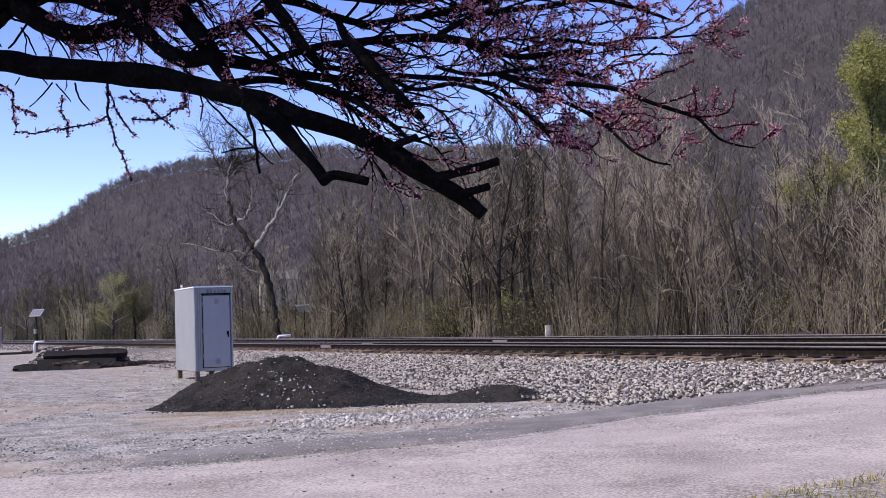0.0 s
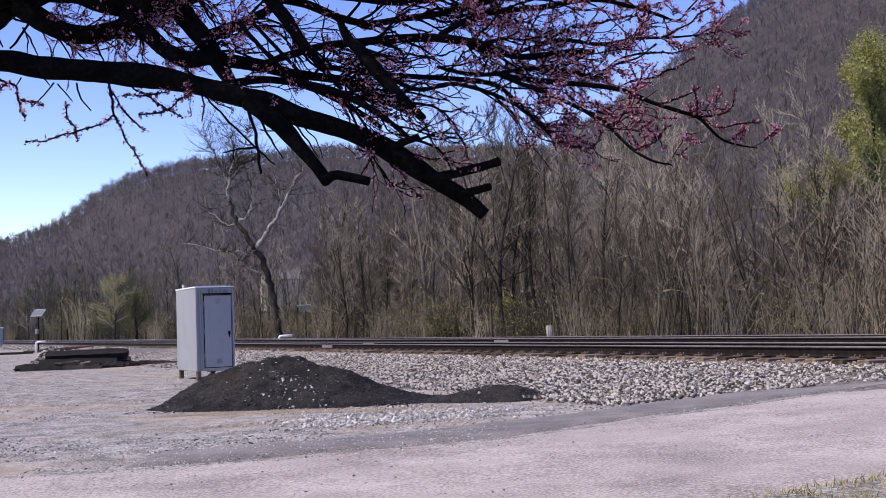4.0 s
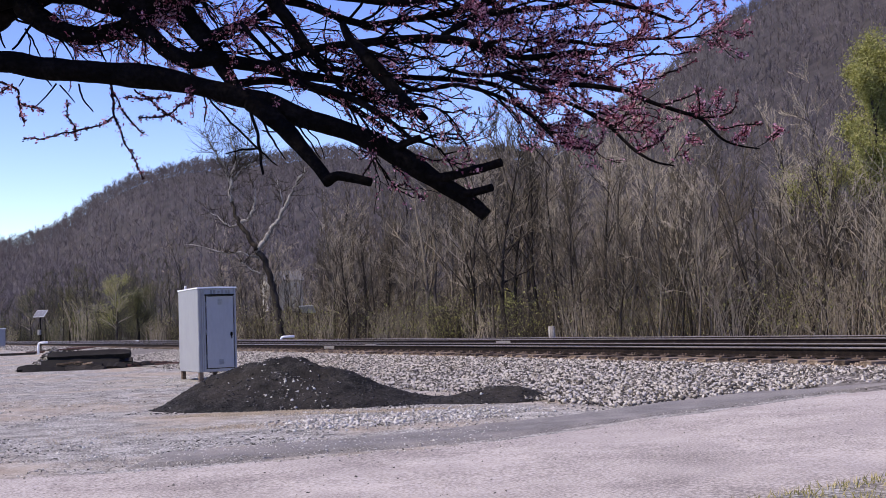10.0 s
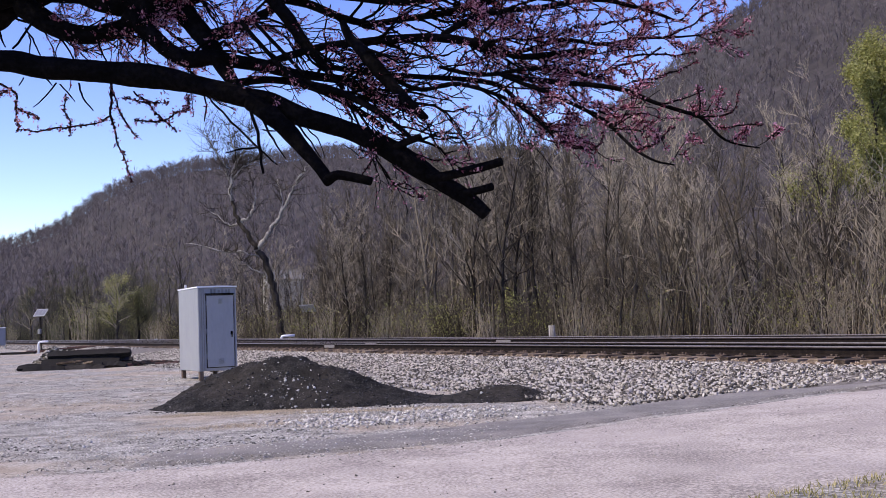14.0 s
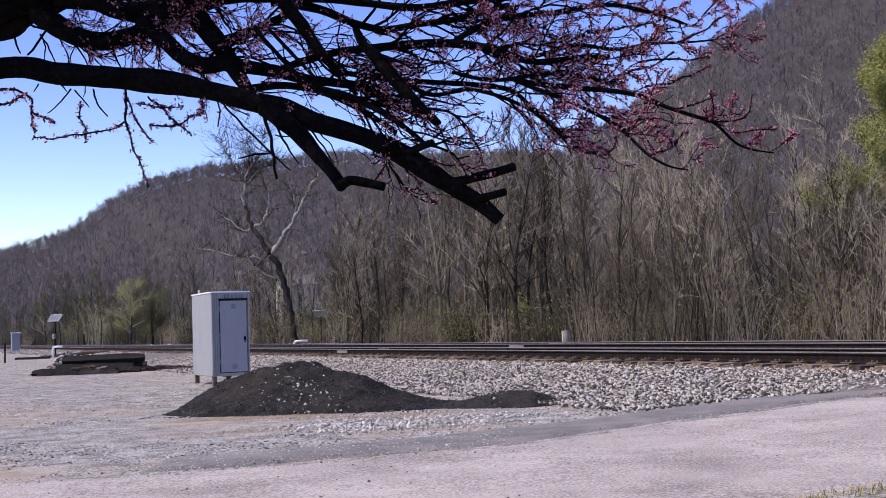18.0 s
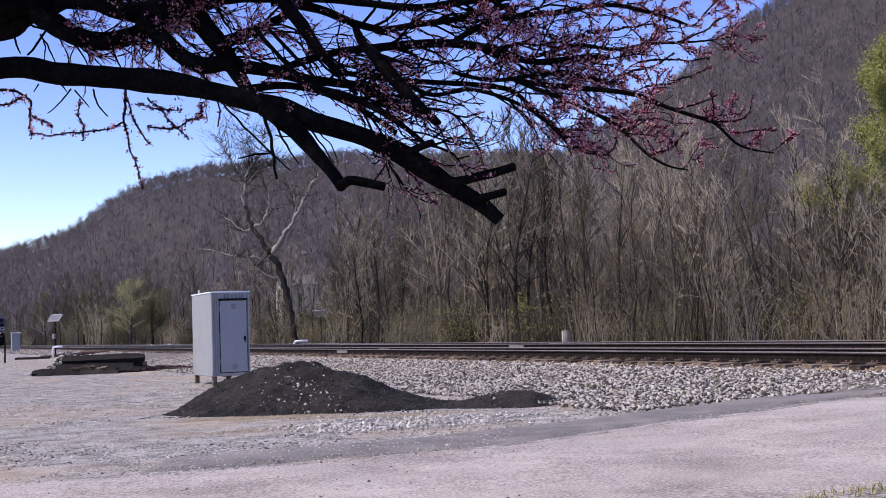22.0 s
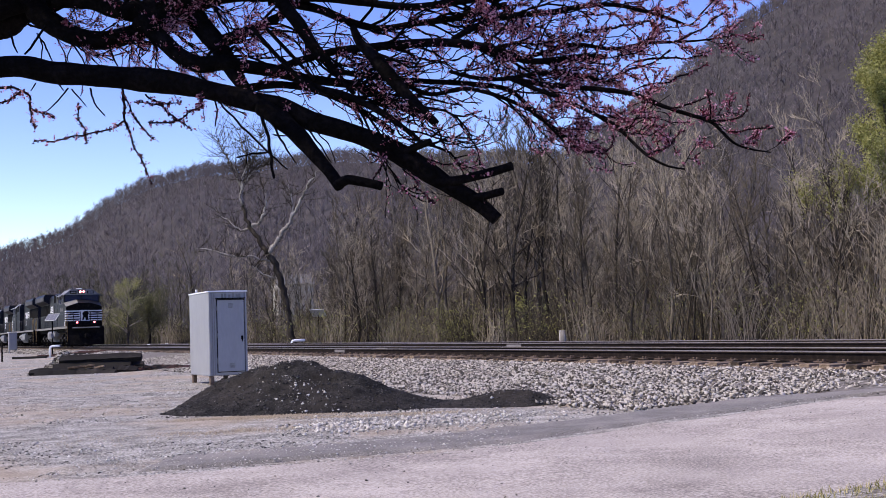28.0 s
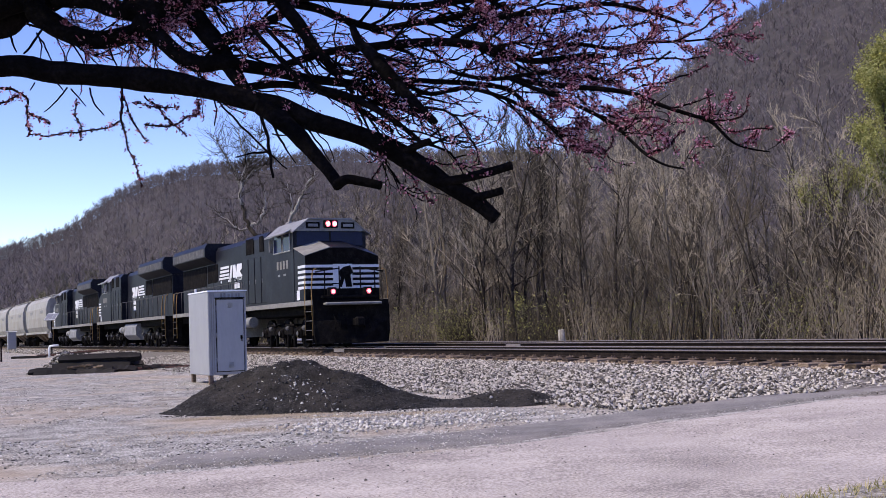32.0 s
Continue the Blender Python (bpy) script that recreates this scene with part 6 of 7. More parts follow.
def build_piles():
    def heap(name, a, b, half, crest, label, seed, lumps):
        """A long heap from a to b; crest: heights along it as (share of length, height)."""
        a, b = Vector(a), Vector(b)
        along = (b - a)
        length = along.length
        along.normalize()
        out = Vector((-along.y, along.x))

        def height(u, v):
            h = curve_y(crest, u)
            wide = half * (0.35 + 0.65 * math.sqrt(max(0.0, h / max(c[1] for c in crest))))
            r = abs(v) / wide
            fall = max(0.0, 1 - r) if r > 0.25 else 1 - r * r * 3
            x = a + along * (u * length) + out * v
            k = 0.045 * noise.noise((x.x * 1.9, x.y * 1.9, seed)) + 0.04 * noise.noise((x.x * 6, x.y * 6, seed)) + 0.02 * noise.noise((x.x * 17, x.y * 17, seed))
            return x, h * fall * (1 + 1.3 * k) + 0.25 * k * min(1, h * 3) * (1 if fall > 0 else 0)
        grid = []
        for j in range(61):
            v = half * 1.15 * (j / 30 - 1)
            row = []
            for i in range(121):
                u = i / 120
                x, h = height(u, v)
                edge = h <= 0.004 or i in (0, 120) or j in (0, 60)
                row.append((x.x, x.y, ground_at(x.x, x.y) + rough(x.x, x.y) + (-0.05 if edge else h)))
            grid.append(row)
        hp = thing(name, label, "pile", Matrix.Translation((a.x, a.y, 0)), "heaps of black millings")
        move = Vector((a.x, a.y, 0))
        part("mound", Shape().sheet([[Vector(p) - move for p in row] for row in grid]), M_COAL, hp)
        rng, rnd = np.random.default_rng(seed), random.Random(seed)
        for nm, count, lo, hi, material in (("lump_scatter", lumps, 0.006, 0.026, M_COALBIT), ("pale_grit", lumps // 20 if lumps > 2000 else 12, 0.009, 0.036, M_FLECK)):
            cs, sz = [], []
            while len(cs) < count:
                u, v = rnd.uniform(0.02, 0.98), rnd.uniform(-1, 1) * half * 1.1
                if nm == "pale_grit" and rnd.random() < 0.8:                # a spill of pale stone down the face
                    k = rnd.random()
                    u, v = rnd.gauss(0.40 + 0.24 * k, 0.07), -(0.05 + 0.95 * k) * half + rnd.gauss(0, 0.12)
                x, h = height(min(1, max(0, u)), v)
                if h <= 0.0 and rnd.random() < 0.75:
                    continue
                cs.append((x.x - a.x, x.y - a.y, ground_at(x.x, x.y) + rough(x.x, x.y) + max(h, 0)))
                sz.append(lo + (hi - lo) * rnd.random() ** 2.2)
            vv, ff = stones(rng, np.array(cs), np.array(sz), 0.8)
            bulk(nm, vv, ff, material, "", "", "stuff", hp)
    heap("black_heap", (-4.45, 18.55), (0.15, 17.25), 1.3, ((0, 0), (0.06, 0.16), (0.13, 0.34), (0.19, 0.49), (0.28, 0.60), (0.36, 0.68), (0.445, 0.76), (0.5, 0.72), (0.6, 0.58), (0.7, 0.43), (0.79, 0.26), (0.885, 0.11), (0.95, 0.05), (1, 0)),
         "heap of black road millings flecked with pale stones", 3, 5200)
    heap("low_black_heap", (-0.15, 17.15), (1.75, 16.75), 0.62, ((0, 0.03), (0.1, 0.05), (0.2, 0.08), (0.38, 0.16), (0.55, 0.21), (0.73, 0.19), (0.84, 0.13), (0.93, 0.05), (1, 0)),
         "low heap of black road millings on gravel", 6, 900)


def build_timbers():
    rnd = random.Random(9)
    # stacked old timbers by the yard
    def beam(length, r, worn, sides=4):
        """A weathered timber with split, uneven ends."""
        n = 9
        pts = [(length * (i / n - 0.5), worn * rnd.uniform(-1, 1), worn * rnd.uniform(-1, 1)) for i in range(n + 1)]
        radii = [r * rnd.uniform(1 - 2.2 * worn, 1 + 1.2 * worn) for i in range(n + 1)]
        radii[0] *= 0.8
        radii[-1] *= 0.72
        return Shape().tube(pts, radii, sides, smooth=False)
    stack = ((-12.13, 40.1, 0.50, -0.5, 2.9), (-12.35, 40.5, 0.47, 0.5, 2.7), (-12.4, 40.0, 0.24, 0, 2.75), (-12.2, 40.55, 0.23, 1, 2.9), (-12.3, 40.3, 0.0, -1, 2.8), (-12.2, 40.9, 0.0, 1, 2.8),
             (-12.95, 39.45, 0.13, 1.5, 2.9), (-12.3, 39.2, 0.05, -3, 2.0), (-13.4, 39.1, 0.05, 4, 1.4), (-11.3, 39.6, 0.10, -7, 1.3))
    for k, (x, y, z, yaw, length) in enumerate(stack):
        t = whole("old_timber", beam(length, 0.185 if k < 6 else 0.15, 0.012 if k < 6 else 0.035), M_OLDTIE, "black creosoted old railway timber stacked on gravel", "timber", "", "stacked timbers", pose(x, y, z + ground_at(x, y) - 0.03, 45 + rnd.uniform(-6, 6), rnd.uniform(-1.2, 1.2), yaw * 1.6))
    # rubble beside the stack
    rng = np.random.default_rng(5)
    c = np.array([(-13.75, 40.7, 0.0)]) + rng.normal(0, 1, (1300, 3)) * np.array([(0.42, 0.40, 0.0)])
    c[:, 2] = 0.02 + rng.random(1300) ** 0.4 * 0.80 * np.exp(-0.9 * (((c[:, 0] + 13.6) / 0.6) ** 2 + ((c[:, 1] - 40.7) / 0.7) ** 2))
    vv, ff = stones(rng, c, rng.uniform(0.025, 0.07, 1300))
    bulk("rubble", vv, ff, M_STONE, "small heap of pale grey rubble against the timbers", "rubble", "stuff")
    for x, y, z, yaw, length in ((-12.55, 39.25, 0.27, 9, 0.9), (-12.1, 39.3, 0.22, -12, 0.7)):
        whole("split_plank", beam(length, 0.05, 0.02, 5), M_TIE, "weathered brown plank split from an old timber", "plank", "", "scattered scrap", pose(x, y, z, 10, -5, yaw))
    # broken pieces of wood and rusty scrap on the ground
    for k in range(15):
        x, y = -10.6 + 0.115 * k + rnd.uniform(-0.12, 0.12), 40.2 - 0.07 * k + rnd.uniform(-0.6, 0.6)
        whole("scrap_wood", beam(rnd.uniform(0.6, 1.3), rnd.uniform(0.028, 0.065), 0.045, 5), M_SCRAP if k % 3 == 0 else M_OLDTIE,
              "splintered dark scrap of timber on gravel", "scrap", "", "scattered scrap", pose(x, y, ground_at(x, y) + 0.07, rnd.uniform(-20, 20), rnd.uniform(-6, 6), rnd.uniform(-30, 40)))
    for k in range(6):
        x, y = -26.8 + 0.75 * k + rnd.uniform(-0.3, 0.3), 74 + rnd.uniform(-1.5, 1.5)
        whole("scrap_wood", Shape().prism([(-0.13, -0.06), (0.12, -0.06), (0.12, 0.07), (-0.10, 0.08)], -rnd.uniform(0.8, 1.3), rnd.uniform(0.8, 1.3), 0), M_SCRAP if k % 2 else M_OLDTIE,
              "rust-brown old timber lying on gravel", "scrap", "", "scattered scrap", pose(x, y, ground_at(x, y) + 0.08, rnd.uniform(-10, 10), 0, rnd.uniform(-15, 15)))


def build_trackside():
    # solar panels on poles
    def solar(m, tall, label):
        t = thing("solar_panel", label, "solar panel", m, "trackside solar panels")
        part("pole", Shape().tube([(0, 0, -0.2), (0, 0, tall)], 0.045, 8), M_LOCODARK, t)
        fr = part("panel", Shape().box((0, 0, 0), (1.15, 0.6, 0.05), 0.01, pose(0, 0, tall + 0.12, 52, 0, 0)), M_STEEL, t)
        for k in (-1, 0, 1):
            part("cell_sheet", Shape().box((0.36 * k, 0, 0.028), (0.33, 0.52, 0.012), 0.002, pose(0, 0, tall + 0.12, 52, 0, 0)), M_PANEL, fr)
        part("control_box", Shape().box((0, -0.12, 0.55 * tall), (0.24, 0.16, 0.34), 0.02), M_TANK, t)
    solar(Matrix.Translation((-26.9, 78, 0.1)) @ Matrix.Rotation(radians(-33), 4, "Z"), 2.55, "tilted solar panel on a thin pole by the track")
    solar(Matrix.Translation((-8.3, 75.5, -0.5)) @ Matrix.Rotation(radians(150), 4, "Z"), 2.75, "tilted solar panel on a pole at the wood's edge")
    # bent white vent pipes
    for x, y, z, turn, h, arm in ((-25.0, 72, 0.1, 0, 0.72, 0.6), (-8.3, 62, 0.35, 12, 0.36, 0.72)):
        sh = Shape().tube([(0, 0, -0.15), (0, 0, h * 0.8), (0.05, 0, h * 0.95), (0.14, 0, h), (arm, 0, h)], 0.07, 10)
        whole("vent_pipe", sh, M_PLASTIC, "bent white plastic pipe rising from the gravel", "pipe", "", "white pipes", pose(x, y, z, 0, 0, turn))
    # small signal case down the line
    cs = thing("signal_case", "small pale grey signal case on legs by the track", "cabinet", pose(-39.9, 105, 0.12, 0, 0, 26))
    part("body", Shape().box((0, 0, 1.1), (0.75, 0.6, 1.6), 0.02), M_CABINET, cs)
    part("door", Shape().box((0, -0.31, 1.1), (0.62, 0.03, 1.45), 0.01), M_CABINET, cs)
    part("roof", Shape().box((0, 0, 1.93), (0.86, 0.7, 0.05), 0.015), M_PLASTIC, cs)
    for sx in (-0.3, 0.3):
        part("leg", Shape().box((sx, 0, 0.12), (0.08, 0.08, 0.5), 0.01), M_STEEL, cs)
    post = thing("marker_post", "thin dark post at the edge of the yard", "post", pose(-25.9, 66.5, 0.0))
    part("shaft", Shape().tube([(0, 0, -0.2), (0, 0, 1.2)], 0.05, 8), M_LOCODARK, post)
    for s, p, h in ((34.8, -7.5, 0.75),):
        q = place(s, p, ground_p(p))
        whole("pale_stump", Shape().tube([(0, 0, -0.3), (0.02, 0, h * 0.6), (0, 0, h + 0.15)], [0.16, 0.13, 0.11], 9), M_PALE, "pale grey broken stump beyond the tracks", "stump", m=Matrix.Translation(q))
    for x, y in ((-22.9, 88), (-21.6, 88.4)):
        whole("marker_block", Shape().box((0, 0, 0.15), (0.22, 0.22, 0.35), 0.03), M_PLASTIC, "small white block on the far track's bank", "block", "", "white blocks", pose(x, y, 0.3))


def build_house():
    h = thing("house", "pale-sided house half hidden behind the trees", "house", pose(-38.4, 290, 8.8, 0, 0, 20))
    part("wall", Shape().prism([(-4, -3.5), (4, -3.5), (4, 4.4), (0, 6.6), (-4, 4.4)], -4.5, 4.5, 0), M_SIDING, h)
    part("roof", Shape().prism([(-4.5, 4.05), (0, 6.6), (4.5, 4.05), (4.5, 4.25), (0, 6.85), (-4.5, 4.25)], -4.9, 4.9, 0), M_ROOF, h)
    for x in (-2.6, 2.8):
        for z in (3.0,):
            w = part("window", Shape().box((x, -4.03, z), (1.0, 0.08, 1.3), 0.01), M_PLASTIC, h)
            part("pane", Shape().box((x, -4.08, z), (0.84, 0.02, 1.14)), M_GLASS, w)


def build_sycamore():
    """The pale-limbed tree that stands alone before the wood."""
    t = thing("sycamore", "tall leaning sycamore with pale upper limbs at the wood's edge", "tree", pose(-11.1, 84, -0.5))
    base = Vector((-11.1, 84, -0.5))
    rnd = random.Random(77)

    def line(pts, radii):
        q = [Vector(p) - base for p in pts]
        out, rad = [], []
        for i in range(len(q) - 1):
            for j in range(4):
                f = j / 4
                out.append(q[i].lerp(q[i + 1], f) + Vector((rnd.uniform(-1, 1), rnd.uniform(-1, 1), rnd.uniform(-1, 1))) * 0.10)
                rad.append(radii[i] + (radii[i + 1] - radii[i]) * f)
        out.append(q[-1])
        rad.append(radii[-1])
        return out, rad
    o, r = line([(-11.1, 84, -0.8), (-11.28, 84, 1.0), (-11.52, 84, 3.0), (-11.85, 84, 4.7), (-12.32, 84, 6.2), (-12.9, 84, 7.15)], [0.40, 0.29, 0.26, 0.24, 0.23, 0.21])
    part("trunk", Shape().tube(o, r, 10), M_DARKBARK, t)
    o, r = line([(-12.9, 84, 7.0), (-13.45, 84.1, 8.0), (-14.1, 84.2, 9.0), (-14.42, 84.2, 9.75), (-14.7, 84.3, 10.9)], [0.20, 0.18, 0.155, 0.14, 0.125])
    part("limb", Shape().tube(o, r, 8), M_DARKBARK, t)
    limbs = ([(-14.7, 84.3, 10.8), (-14.8, 84.4, 11.9), (-14.6, 84.5, 13.0), (-14.3, 84.6, 13.9), (-14.65, 84.8, 15.2), (-14.95, 85, 16.6)], [0.15, 0.13, 0.10, 0.08, 0.05, 0.02]), \
            ([(-12.9, 84, 7.0), (-12.3, 83.9, 7.55), (-11.67, 83.7, 8.55), (-11.05, 83.5, 9.3), (-10.5, 83.3, 10.3), (-9.9, 83.2, 11.4), (-9.3, 83, 12.4), (-8.6, 83, 13.3)], [0.20, 0.19, 0.17, 0.15, 0.12, 0.09, 0.06, 0.02]), \
            ([(-12.8, 84, 6.55), (-14.1, 83.8, 6.85), (-15.35, 83.6, 6.9), (-16.7, 83.5, 7.35), (-18.1, 83.4, 7.6)], [0.08, 0.07, 0.06, 0.04, 0.02]), \
            ([(-14.25, 84.2, 9.05), (-13.5, 84.0, 9.3), (-13.0, 83.8, 10.0), (-12.8, 83.7, 11.0), (-13.0, 83.7, 12.0)], [0.12, 0.10, 0.09, 0.06, 0.02]), \
            ([(-14.1, 84.2, 9.0), (-14.9, 84.4, 8.9), (-15.6, 84.6, 9.5), (-16.6, 84.8, 10.3)], [0.10, 0.09, 0.06, 0.02]), \
            ([(-14.75, 84.4, 12.4), (-13.9, 84.6, 13.25), (-12.55, 84.8, 13.9)], [0.09, 0.06, 0.02]), \
            ([(-14.75, 84.4, 11.9), (-15.2, 84.6, 13.25), (-15.9, 84.8, 14.65), (-16.9, 85, 16.1)], [0.10, 0.08, 0.05, 0.02]), \
            ([(-14.5, 84.5, 13.5), (-13.65, 84.7, 14.7), (-13.25, 85, 16.2)], [0.07, 0.05, 0.02]), \
            ([(-10.9, 83.5, 9.6), (-10.95, 83.7, 10.8), (-11.2, 84, 12.2)], [0.08, 0.06, 0.02]), \
            ([(-12.4, 84, 5.3), (-13.35, 84, 5.6), (-14.1, 84, 6.2)], [0.07, 0.05, 0.02])
    twigs = Shape()
    for k, (pts, radii) in enumerate(limbs):
        o, r = line(pts, radii)
        part("limb", Shape().tube(o, r, 7), M_PALE, t, "pale flaking limb")
        for j in range(50 if k in (0, 5, 6, 7) else 22):
            i = rnd.randrange(2, len(o))
            d = Vector((rnd.uniform(-1, 1), rnd.uniform(-1, 1), rnd.uniform(-0.2, 1.2))).normalized()
            q = [o[i]]
            length = rnd.uniform(0.8, 2.4) if k not in (0, 5, 6, 7) else rnd.uniform(1.0, 3.2)
            for m in range(4):
                d = (d + Vector((rnd.uniform(-1, 1), rnd.uniform(-1, 1), rnd.uniform(-0.5, 0.9))) * 0.3).normalized()
                q.append(q[-1] + d * length / 4)
            twigs.tube(q, [0.030, 0.022, 0.016, 0.010, 0.005], 4, caps=False)
            for m in range(3):
                e = q[1 + m]
                d2 = (d + Vector((rnd.uniform(-1, 1), rnd.uniform(-1, 1), rnd.uniform(-0.5, 1))) * 0.8).normalized()
                twigs.tube([e, e + d2 * length * 0.25, e + d2 * length * 0.45 + Vector((0, 0, 0.1))], [0.012, 0.009, 0.004], 3, caps=False)
    part("crown", twigs, M_BARK, t)


def build_willows():
    """Trees in their first yellow-green leaf."""
    def willow(x, y, z, height, spread, seed, count, low=0.35, leaf=M_YELLOWLEAF):
        rnd, rng = random.Random(seed), np.random.default_rng(seed)
        t = thing("budding_tree", "tree hazed with fresh yellow-green leaves among bare woods", "tree", pose(x, y, z), "budding trees")
        tr, cr = Shape(), Shape()
        grow(rnd, tr, cr, (0, 0, -0.3), height, 0.2, spread=spread, boughs=16, low=0.3)
        part("trunk", tr, M_BARK, t)
        part("crown", cr, M_TWIG, t)
        tips = [v for v in cr.v[::3] if v[2] > height * low]
        v, f = leaf_cloud(rng, np.array(tips), (0.22, 0.22, 0.26), count, 0.066)
        bulk("leaves", v, f, leaf, "haze of small yellow-green leaves", "", "stuff", t)
    willow(20.7, 52, -0.3, 12.9, 0.30, 5, 36000, 0.52)
    willow(25.0, 57, -0.3, 14, 0.34, 6, 9000, 0.5)
    willow(19.4, 53, -0.3, 8.2, 0.26, 7, 1300, 0.7)
    for k, (x, y, hh) in enumerate(((-35.5, 127, 7.5), (-29.5, 114, 5.2), (-60, 188, 8.5), (-33, 133, 6.5), (4.2, 62, 3.0), (-80, 226, 10), (-26, 118, 4.5))):
        # most of these take the leaf that has shade in its colour
        willow(x, y, -0.5, hh, 0.4, 20 + k, 5000 if hh > 5 else 700, leaf=M_YELLOWLEAF if k in (0, 4) else M_SHADEOLIVELEAF)


build_cabinet()
build_piles()
build_timbers()
build_trackside()
build_house()
build_sycamore()
build_willows()

# ------------------------------------------------------------------ ballast, gravel and grass


def scatter():
    rng = np.random.default_rng(21)

    def cover(n, s_rng, p_fun):
        s = rng.uniform(*s_rng, n)
        p = p_fun(n)
        x = N.x * (OFF - p) + D.x * s
        y = N.y * (OFF - p) + D.y * s
        z = np.interp(p, [a for a, _ in LEVEL], [b for _, b in LEVEL])
        return np.stack([x, y, z], 1), p
    def keep_off_road(c):
        lim = np.interp(c[:, 0], [a for a, _ in EDGE_FAR], [b for _, b in EDGE_FAR])
        return c[:, 1] > lim + 0.05 + 0.25 * rng.random(len(c))
    # the near bank
    c, p = cover(66000, (8, 54), lambda n: 1.5 + 4.6 * rng.random(n) ** 1.25)
    c = c[keep_off_road(c)]
    c[:, 2] += 0.03
    vv, ff = stones(rng, c, rng.uniform(0.018, 0.046, len(c)), 0.85)
    bulk("ballast_stones", vv, ff, M_STONE, "angular pale crushed stone", "", "stuff", BED)
    c, p = cover(8000, (8, 45), lambda n: 0.85 + 0.85 * rng.random(n))
    c[:, 2] += 0.02
    vv, ff = stones(rng, c, rng.uniform(0.022, 0.045, len(c)))
    bulk("rusty_ballast", vv, ff, M_RUSTSTONE, "rust-stained crushed stone by the rails", "", "stuff", BED)
    c, p = cover(5000, (62, 130), lambda n: 1.25 + 2.6 * rng.random(n))
    c[:, 2] += 0.03
    vv, ff = stones(rng, c, rng.uniform(0.04, 0.075, len(c)))
    bulk("distant_ballast", vv, ff, M_STONE, "angular pale crushed stone", "", "stuff", BED)
    # the nearest stones of the bank, one by one
    shapes = []
    for k in range(8):
        vv, ff = stones(rng, np.zeros((1, 3)), np.array([0.036]))
        me = bpy.data.meshes.new("stone")
        me.from_pydata(vv.tolist(), [], ff.tolist())
        me.materials.append(M_STONE_ONE)
        shapes.append(me)
    rnd = random.Random(31)
    for k in range(300):
        s, p = rnd.uniform(11.5, 24), rnd.uniform(1.9, 4.4)
        q = place(s, p, ground_p(p) + 0.05)
        if q.y < curve_y(EDGE_FAR, q.x) + 0.1:
            q = place(s, 2.2, ground_p(2.2) + 0.05)
        o = part("stone", rnd.choice(shapes), None, BED)
        o.matrix_basis = Matrix.Translation(q) @ Matrix.Rotation(rnd.uniform(0, 6.28), 4, "Z")
    # loose stone spilled below the bank
    c, p = cover(14000, (8, 60), lambda n: 4.0 + 5.5 * rng.random(n) ** 1.6)
    dens = np.array([noise.noise((a * 0.55, b * 0.55, 3)) for a, b in c[:, :2]])
    c = c[keep_off_road(c) & (dens > -0.10 + 0.05 * (p - 4))]
    c[:, 2] += 0.012
    vv, ff = stones(rng, c, 0.010 + 0.024 * rng.random(len(c)) ** 2)
    bulk("spilled_stone", vv, ff, M_CHIP, "pale loose stone spilled over the yard", "stone", "stuff")
    u = rng.random(900)
    w = rng.normal(0, 1, 900)
    xy = np.stack([-1.7 + 2.2 * u + 0.3 * w, 14.0 + 1.0 * u + 0.42 * rng.normal(0, 1, 900)], 1)
    c = np.stack([xy[:, 0], xy[:, 1], [ground_at(a, b) + rough(a, b) + 0.012 for a, b in xy]], 1)
    c = c[keep_off_road(c)]
    vv, ff = stones(rng, c, 0.012 + 0.026 * rng.random(len(c)))
    bulk("coarse_stone", vv, ff, M_CHIP, "bright coarse stone spilled beside the road", "stone", "stuff")
    # gravel dragged over the end of the asphalt strip
    x = -3.6 + 4.4 * rng.random(1500) ** 1.4
    lo = np.interp(x, [a for a, _ in EDGE_NEW], [b for _, b in EDGE_NEW])
    y = lo - 0.6 + 2.2 * rng.random(1500)
    c = np.stack([x, y, [ground_at(a, b) + rough(a, b) + 0.036 for a, b in zip(x, y)]], 1)
    vv, ff = stones(rng, c, 0.004 + 0.013 * rng.random(len(c)) ** 2.5)
    bulk("dragged_gravel", vv, ff, M_CHIP, "loose gravel dragged over the asphalt", "stone", "stuff")
    # gravel over the yard: bright chips, and darker stone trodden among them
    for name, n, lo, hi, power, material, label in (("yard_stones", 24000, 0.007, 0.026, 2.6, M_CHIP, "small pale stones strewn over the yard"),
                                                    ("dark_gravel", 17000, 0.006, 0.024, 2.2, M_DARKCHIP, "darker grey gravel trodden into the yard")):
        y = 9 + 33 * rng.random(n) ** 1.6
        x = -0.42 * y + 0.62 * y * rng.random(n)
        p = OFF - (x * N.x + y * N.y)
        z = np.interp(p, [a for a, _ in LEVEL], [b for _, b in LEVEL])
        c = np.stack([x, y, z + 0.003], 1)
        dens = np.array([noise.noise((a * 0.4, b * 0.3, 9)) + 0.5 * noise.noise((a * 1.7, b * 1.2, 2)) for a, b in c[:, :2]])
        c = c[keep_off_road(c) & (p > 4) & (dens > (-0.25 if material is M_CHIP else -0.05))]
        c[:, 2] += np.array([rough(a, b) for a, b in c[:, :2]])
        vv, ff = stones(rng, c, lo + (hi - lo) * rng.random(len(c)) ** power, 0.6)
        bulk(name, vv, ff, material, label, "stone", "stuff")
    # grit on the road's edge
    n = 2600
    x = -7 + 15 * rng.random(n)
    y = np.interp(x, [a for a, _ in EDGE_NEW], [b for _, b in EDGE_NEW]) - 3.8 * rng.random(n) ** 2.2
    p = OFF - (x * N.x + y * N.y)
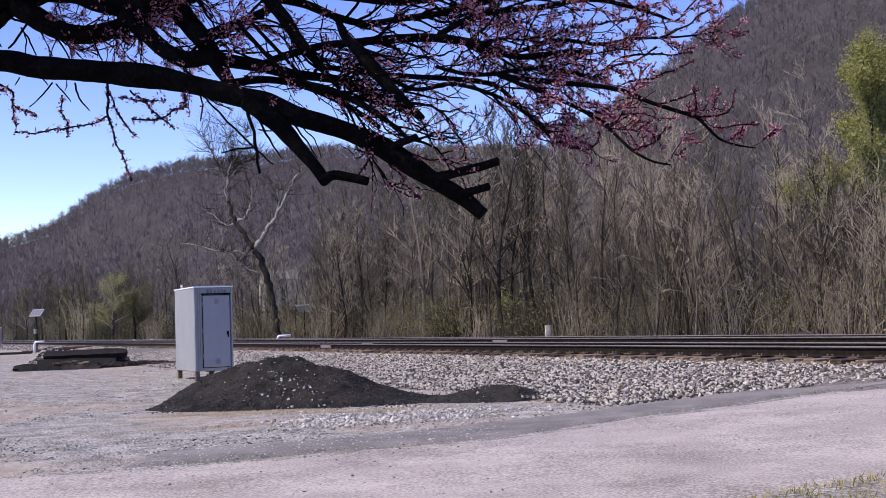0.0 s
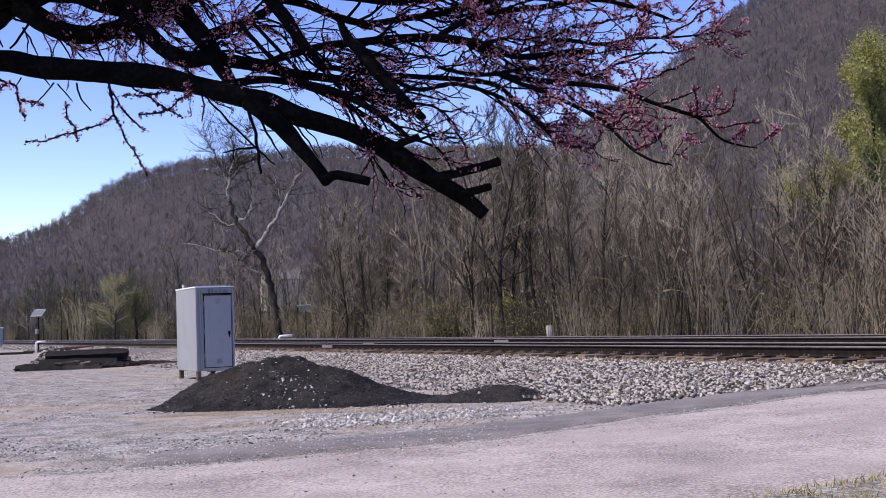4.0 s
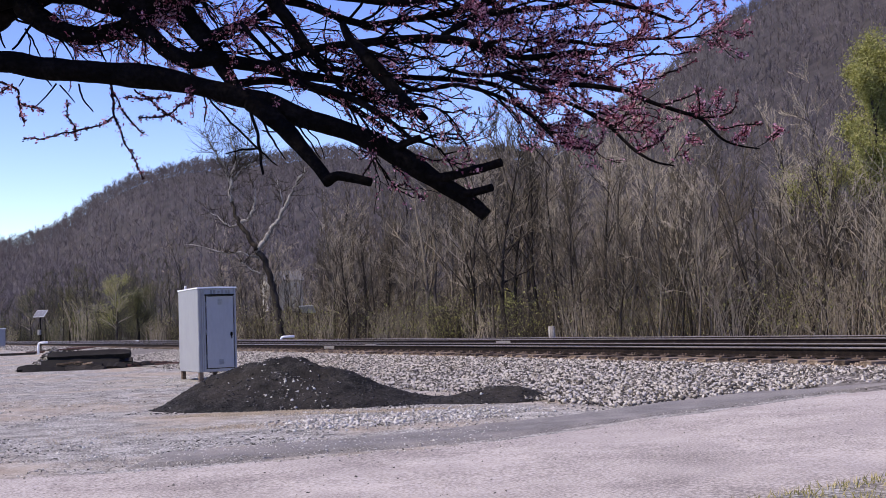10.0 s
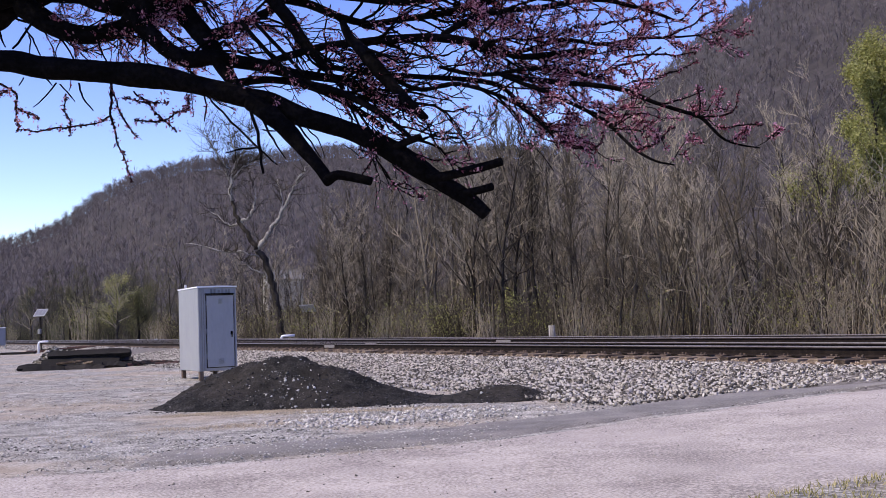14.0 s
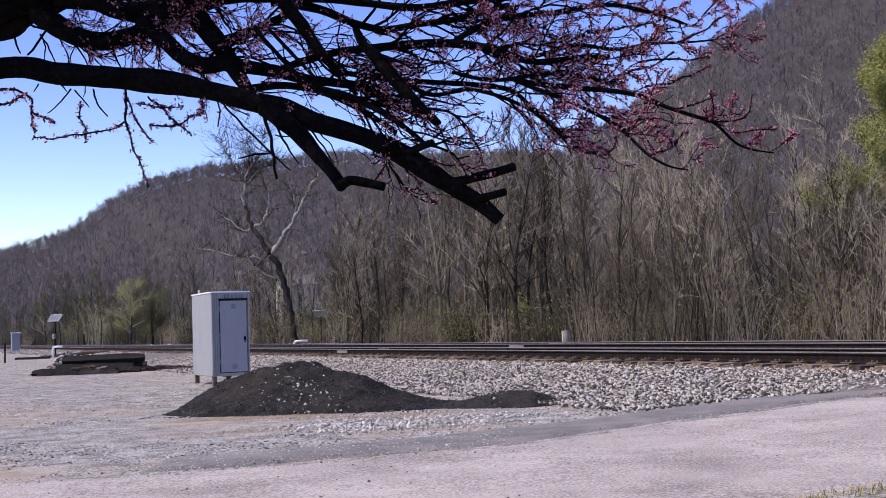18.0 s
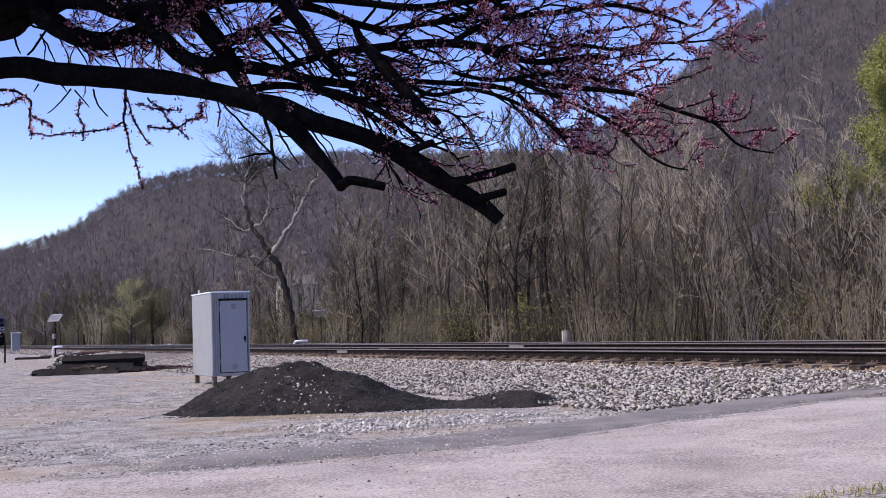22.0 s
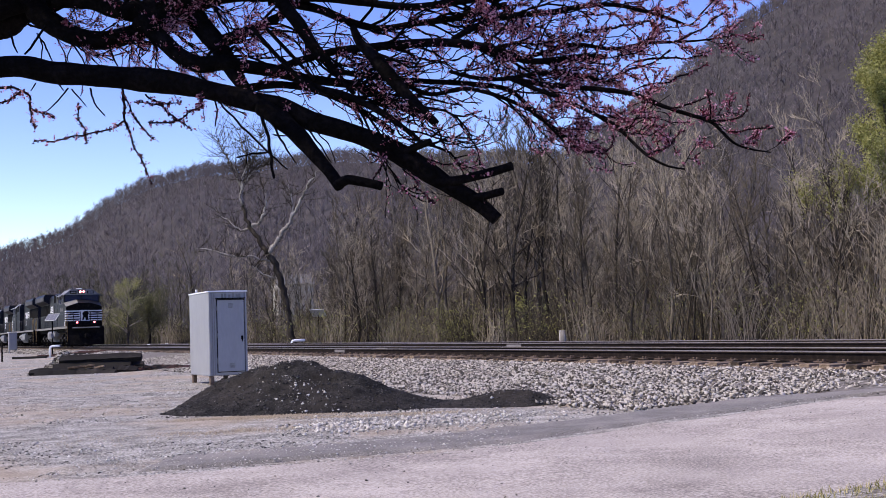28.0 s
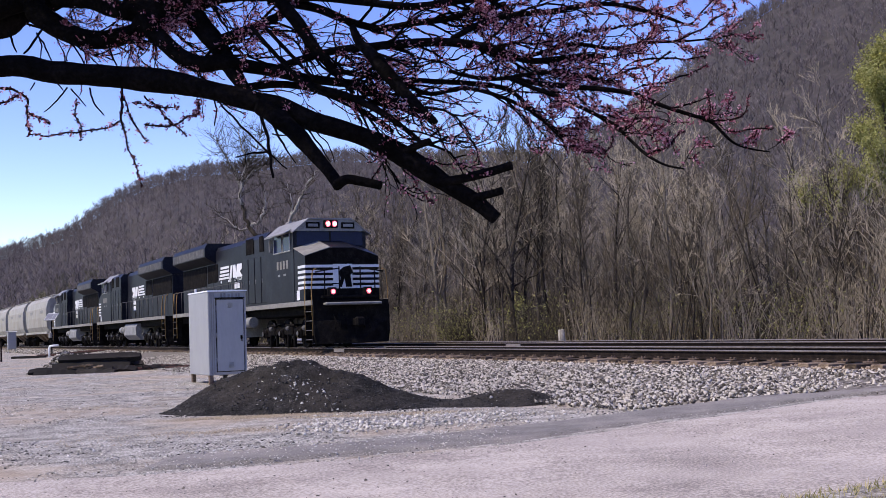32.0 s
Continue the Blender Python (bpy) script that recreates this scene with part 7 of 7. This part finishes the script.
    z = np.interp(p, [a for a, _ in LEVEL], [b for _, b in LEVEL]) + np.array([rough(a, b) for a, b in zip(x, y)])
    vv, ff = stones(rng, np.stack([x, y, z + 0.032], 1), 0.003 + 0.010 * rng.random(n) ** 3)
    bulk("road_grit", vv, ff, M_STONE, "loose grit on the road", "stone", "stuff")
    # dry grass tufts between road and track
    def blades(centres, height, width, material, name, label):
        n = len(centres)
        a = rng.uniform(0, 2 * np.pi, n)
        lean = rng.normal(0, 0.5, (n, 2)) * height[:, None]
        side = np.stack([np.cos(a), np.sin(a), 0 * a], 1) * width
        tip = centres + np.stack([lean[:, 0], lean[:, 1], height], 1)
        deep = np.stack([-np.sin(a), np.cos(a), 0 * a], 1) * width * 0.6
        v = np.stack([centres - side, centres + side, centres + deep, tip], 1).reshape(-1, 3)
        f = (np.arange(n)[:, None, None] * 4 + np.array([(0, 1, 3), (1, 2, 3), (2, 0, 3)])[None]).reshape(-1, 3)
        bulk(name, v, f, material, label, "grass", "stuff")
    n = 9000
    y = 13 + 22 * rng.random(n)
    x = -0.36 * y + 0.42 * y * rng.random(n)
    dens = np.array([noise.noise((a * 0.35, b * 0.6, 14)) for a, b in zip(x, y)])
    p = OFF - (x * N.x + y * N.y)
    c = np.stack([x, y, np.interp(p, [a for a, _ in LEVEL], [b for _, b in LEVEL]) + np.array([rough(a, b) for a, b in zip(x, y)])], 1)
    c = c[(dens > 0.12) & keep_off_road(c) & (p > 4.5)]
    ex = []
    for cx, cy, rx, ry, k in ((-2.7, 16.45, 1.1, 0.22, 7000), (-0.9, 15.9, 1.4, 0.22, 2500), (-5.6, 20.0, 2.2, 0.9, 900), (-2.7, 14.2, 1.3, 0.35, 800)):
        e = rng.normal(0, 0.5, (k, 2)) * (rx, ry) + (cx, cy)
        ex.append(np.stack([e[:, 0], e[:, 1], [ground_at(a, b) + rough(a, b) for a, b in e]], 1))
    c = np.concatenate([c, *ex])
    blades(c, rng.uniform(0.006, 0.030, len(c)), 0.008, M_STRAW, "dead_grass", "thin dead straw-coloured grass on gravel")
    n = 9000
    x = -2 + 9 * rng.random(n)
    y = np.interp(x, [a for a, _ in EDGE_NEAR], [b for _, b in EDGE_NEAR]) + 0.25 - 3.2 * rng.random(n) ** 1.3
    p = OFF - (x * N.x + y * N.y)
    c = np.stack([x, y, np.interp(p, [a for a, _ in LEVEL], [b for _, b in LEVEL]) + np.array([rough(a, b) for a, b in zip(x, y)])], 1)
    blades(c, rng.uniform(0.02, 0.07, n), 0.006, M_GRASS, "verge_grass", "short yellow-green grass beside the road")


scatter()


WIND = ((0, 0.1), (1, 0.45), (2, 0.5), (3, 0.9), (3.5, 0.9), (5.5, 0.95), (6.2, 0.45), (7, 0.7), (7.6, 0.8), (8.2, 0.75), (9, 0.5), (10, 0.55), (11, 0.3), (12, 0.25), (13, 0.2), (14, -0.1),
        (14.5, 0), (16.5, 0), (17.5, 0.05), (18.5, 0.05), (20, 0), (21, -0.15), (22, -0.25), (23, -0.25), (24, -0.2), (25, 0.05), (25.5, 0.05), (27.5, 0.45), (28.3, 0.35), (29, 0.3), (30, 0.05), (31, 0), (32, -0.1))


def motions():
    for spray, at_tree, swing in SPRAYS:
        walk(spray, [(t, Matrix.Translation(at_tree) @ Matrix.Rotation(radians(-swing * w), 4, "Y")) for t, w in WIND])
    for ob, behind, turned, length, wheels in TRAIN:
        def at(t):
            s = COUPLER_AT_END + SPEED * (32 - t) + behind
            return RAILWAY @ (pose(s + length, 0, RAIL_Z, 0, 0, 180) if turned else pose(s, 0, RAIL_Z))
        walk(ob, [(t, at(t)) for t in (0, 8, 16, 24, 32)])
        for w, a, r in wheels:
            sign = 1 if turned else -1
            walk(w, [(0.05 * k, pose(a, 0, r, 0, sign * math.degrees(SPEED * 0.05 * k / r), 0)) for k in range(641)])


motions()
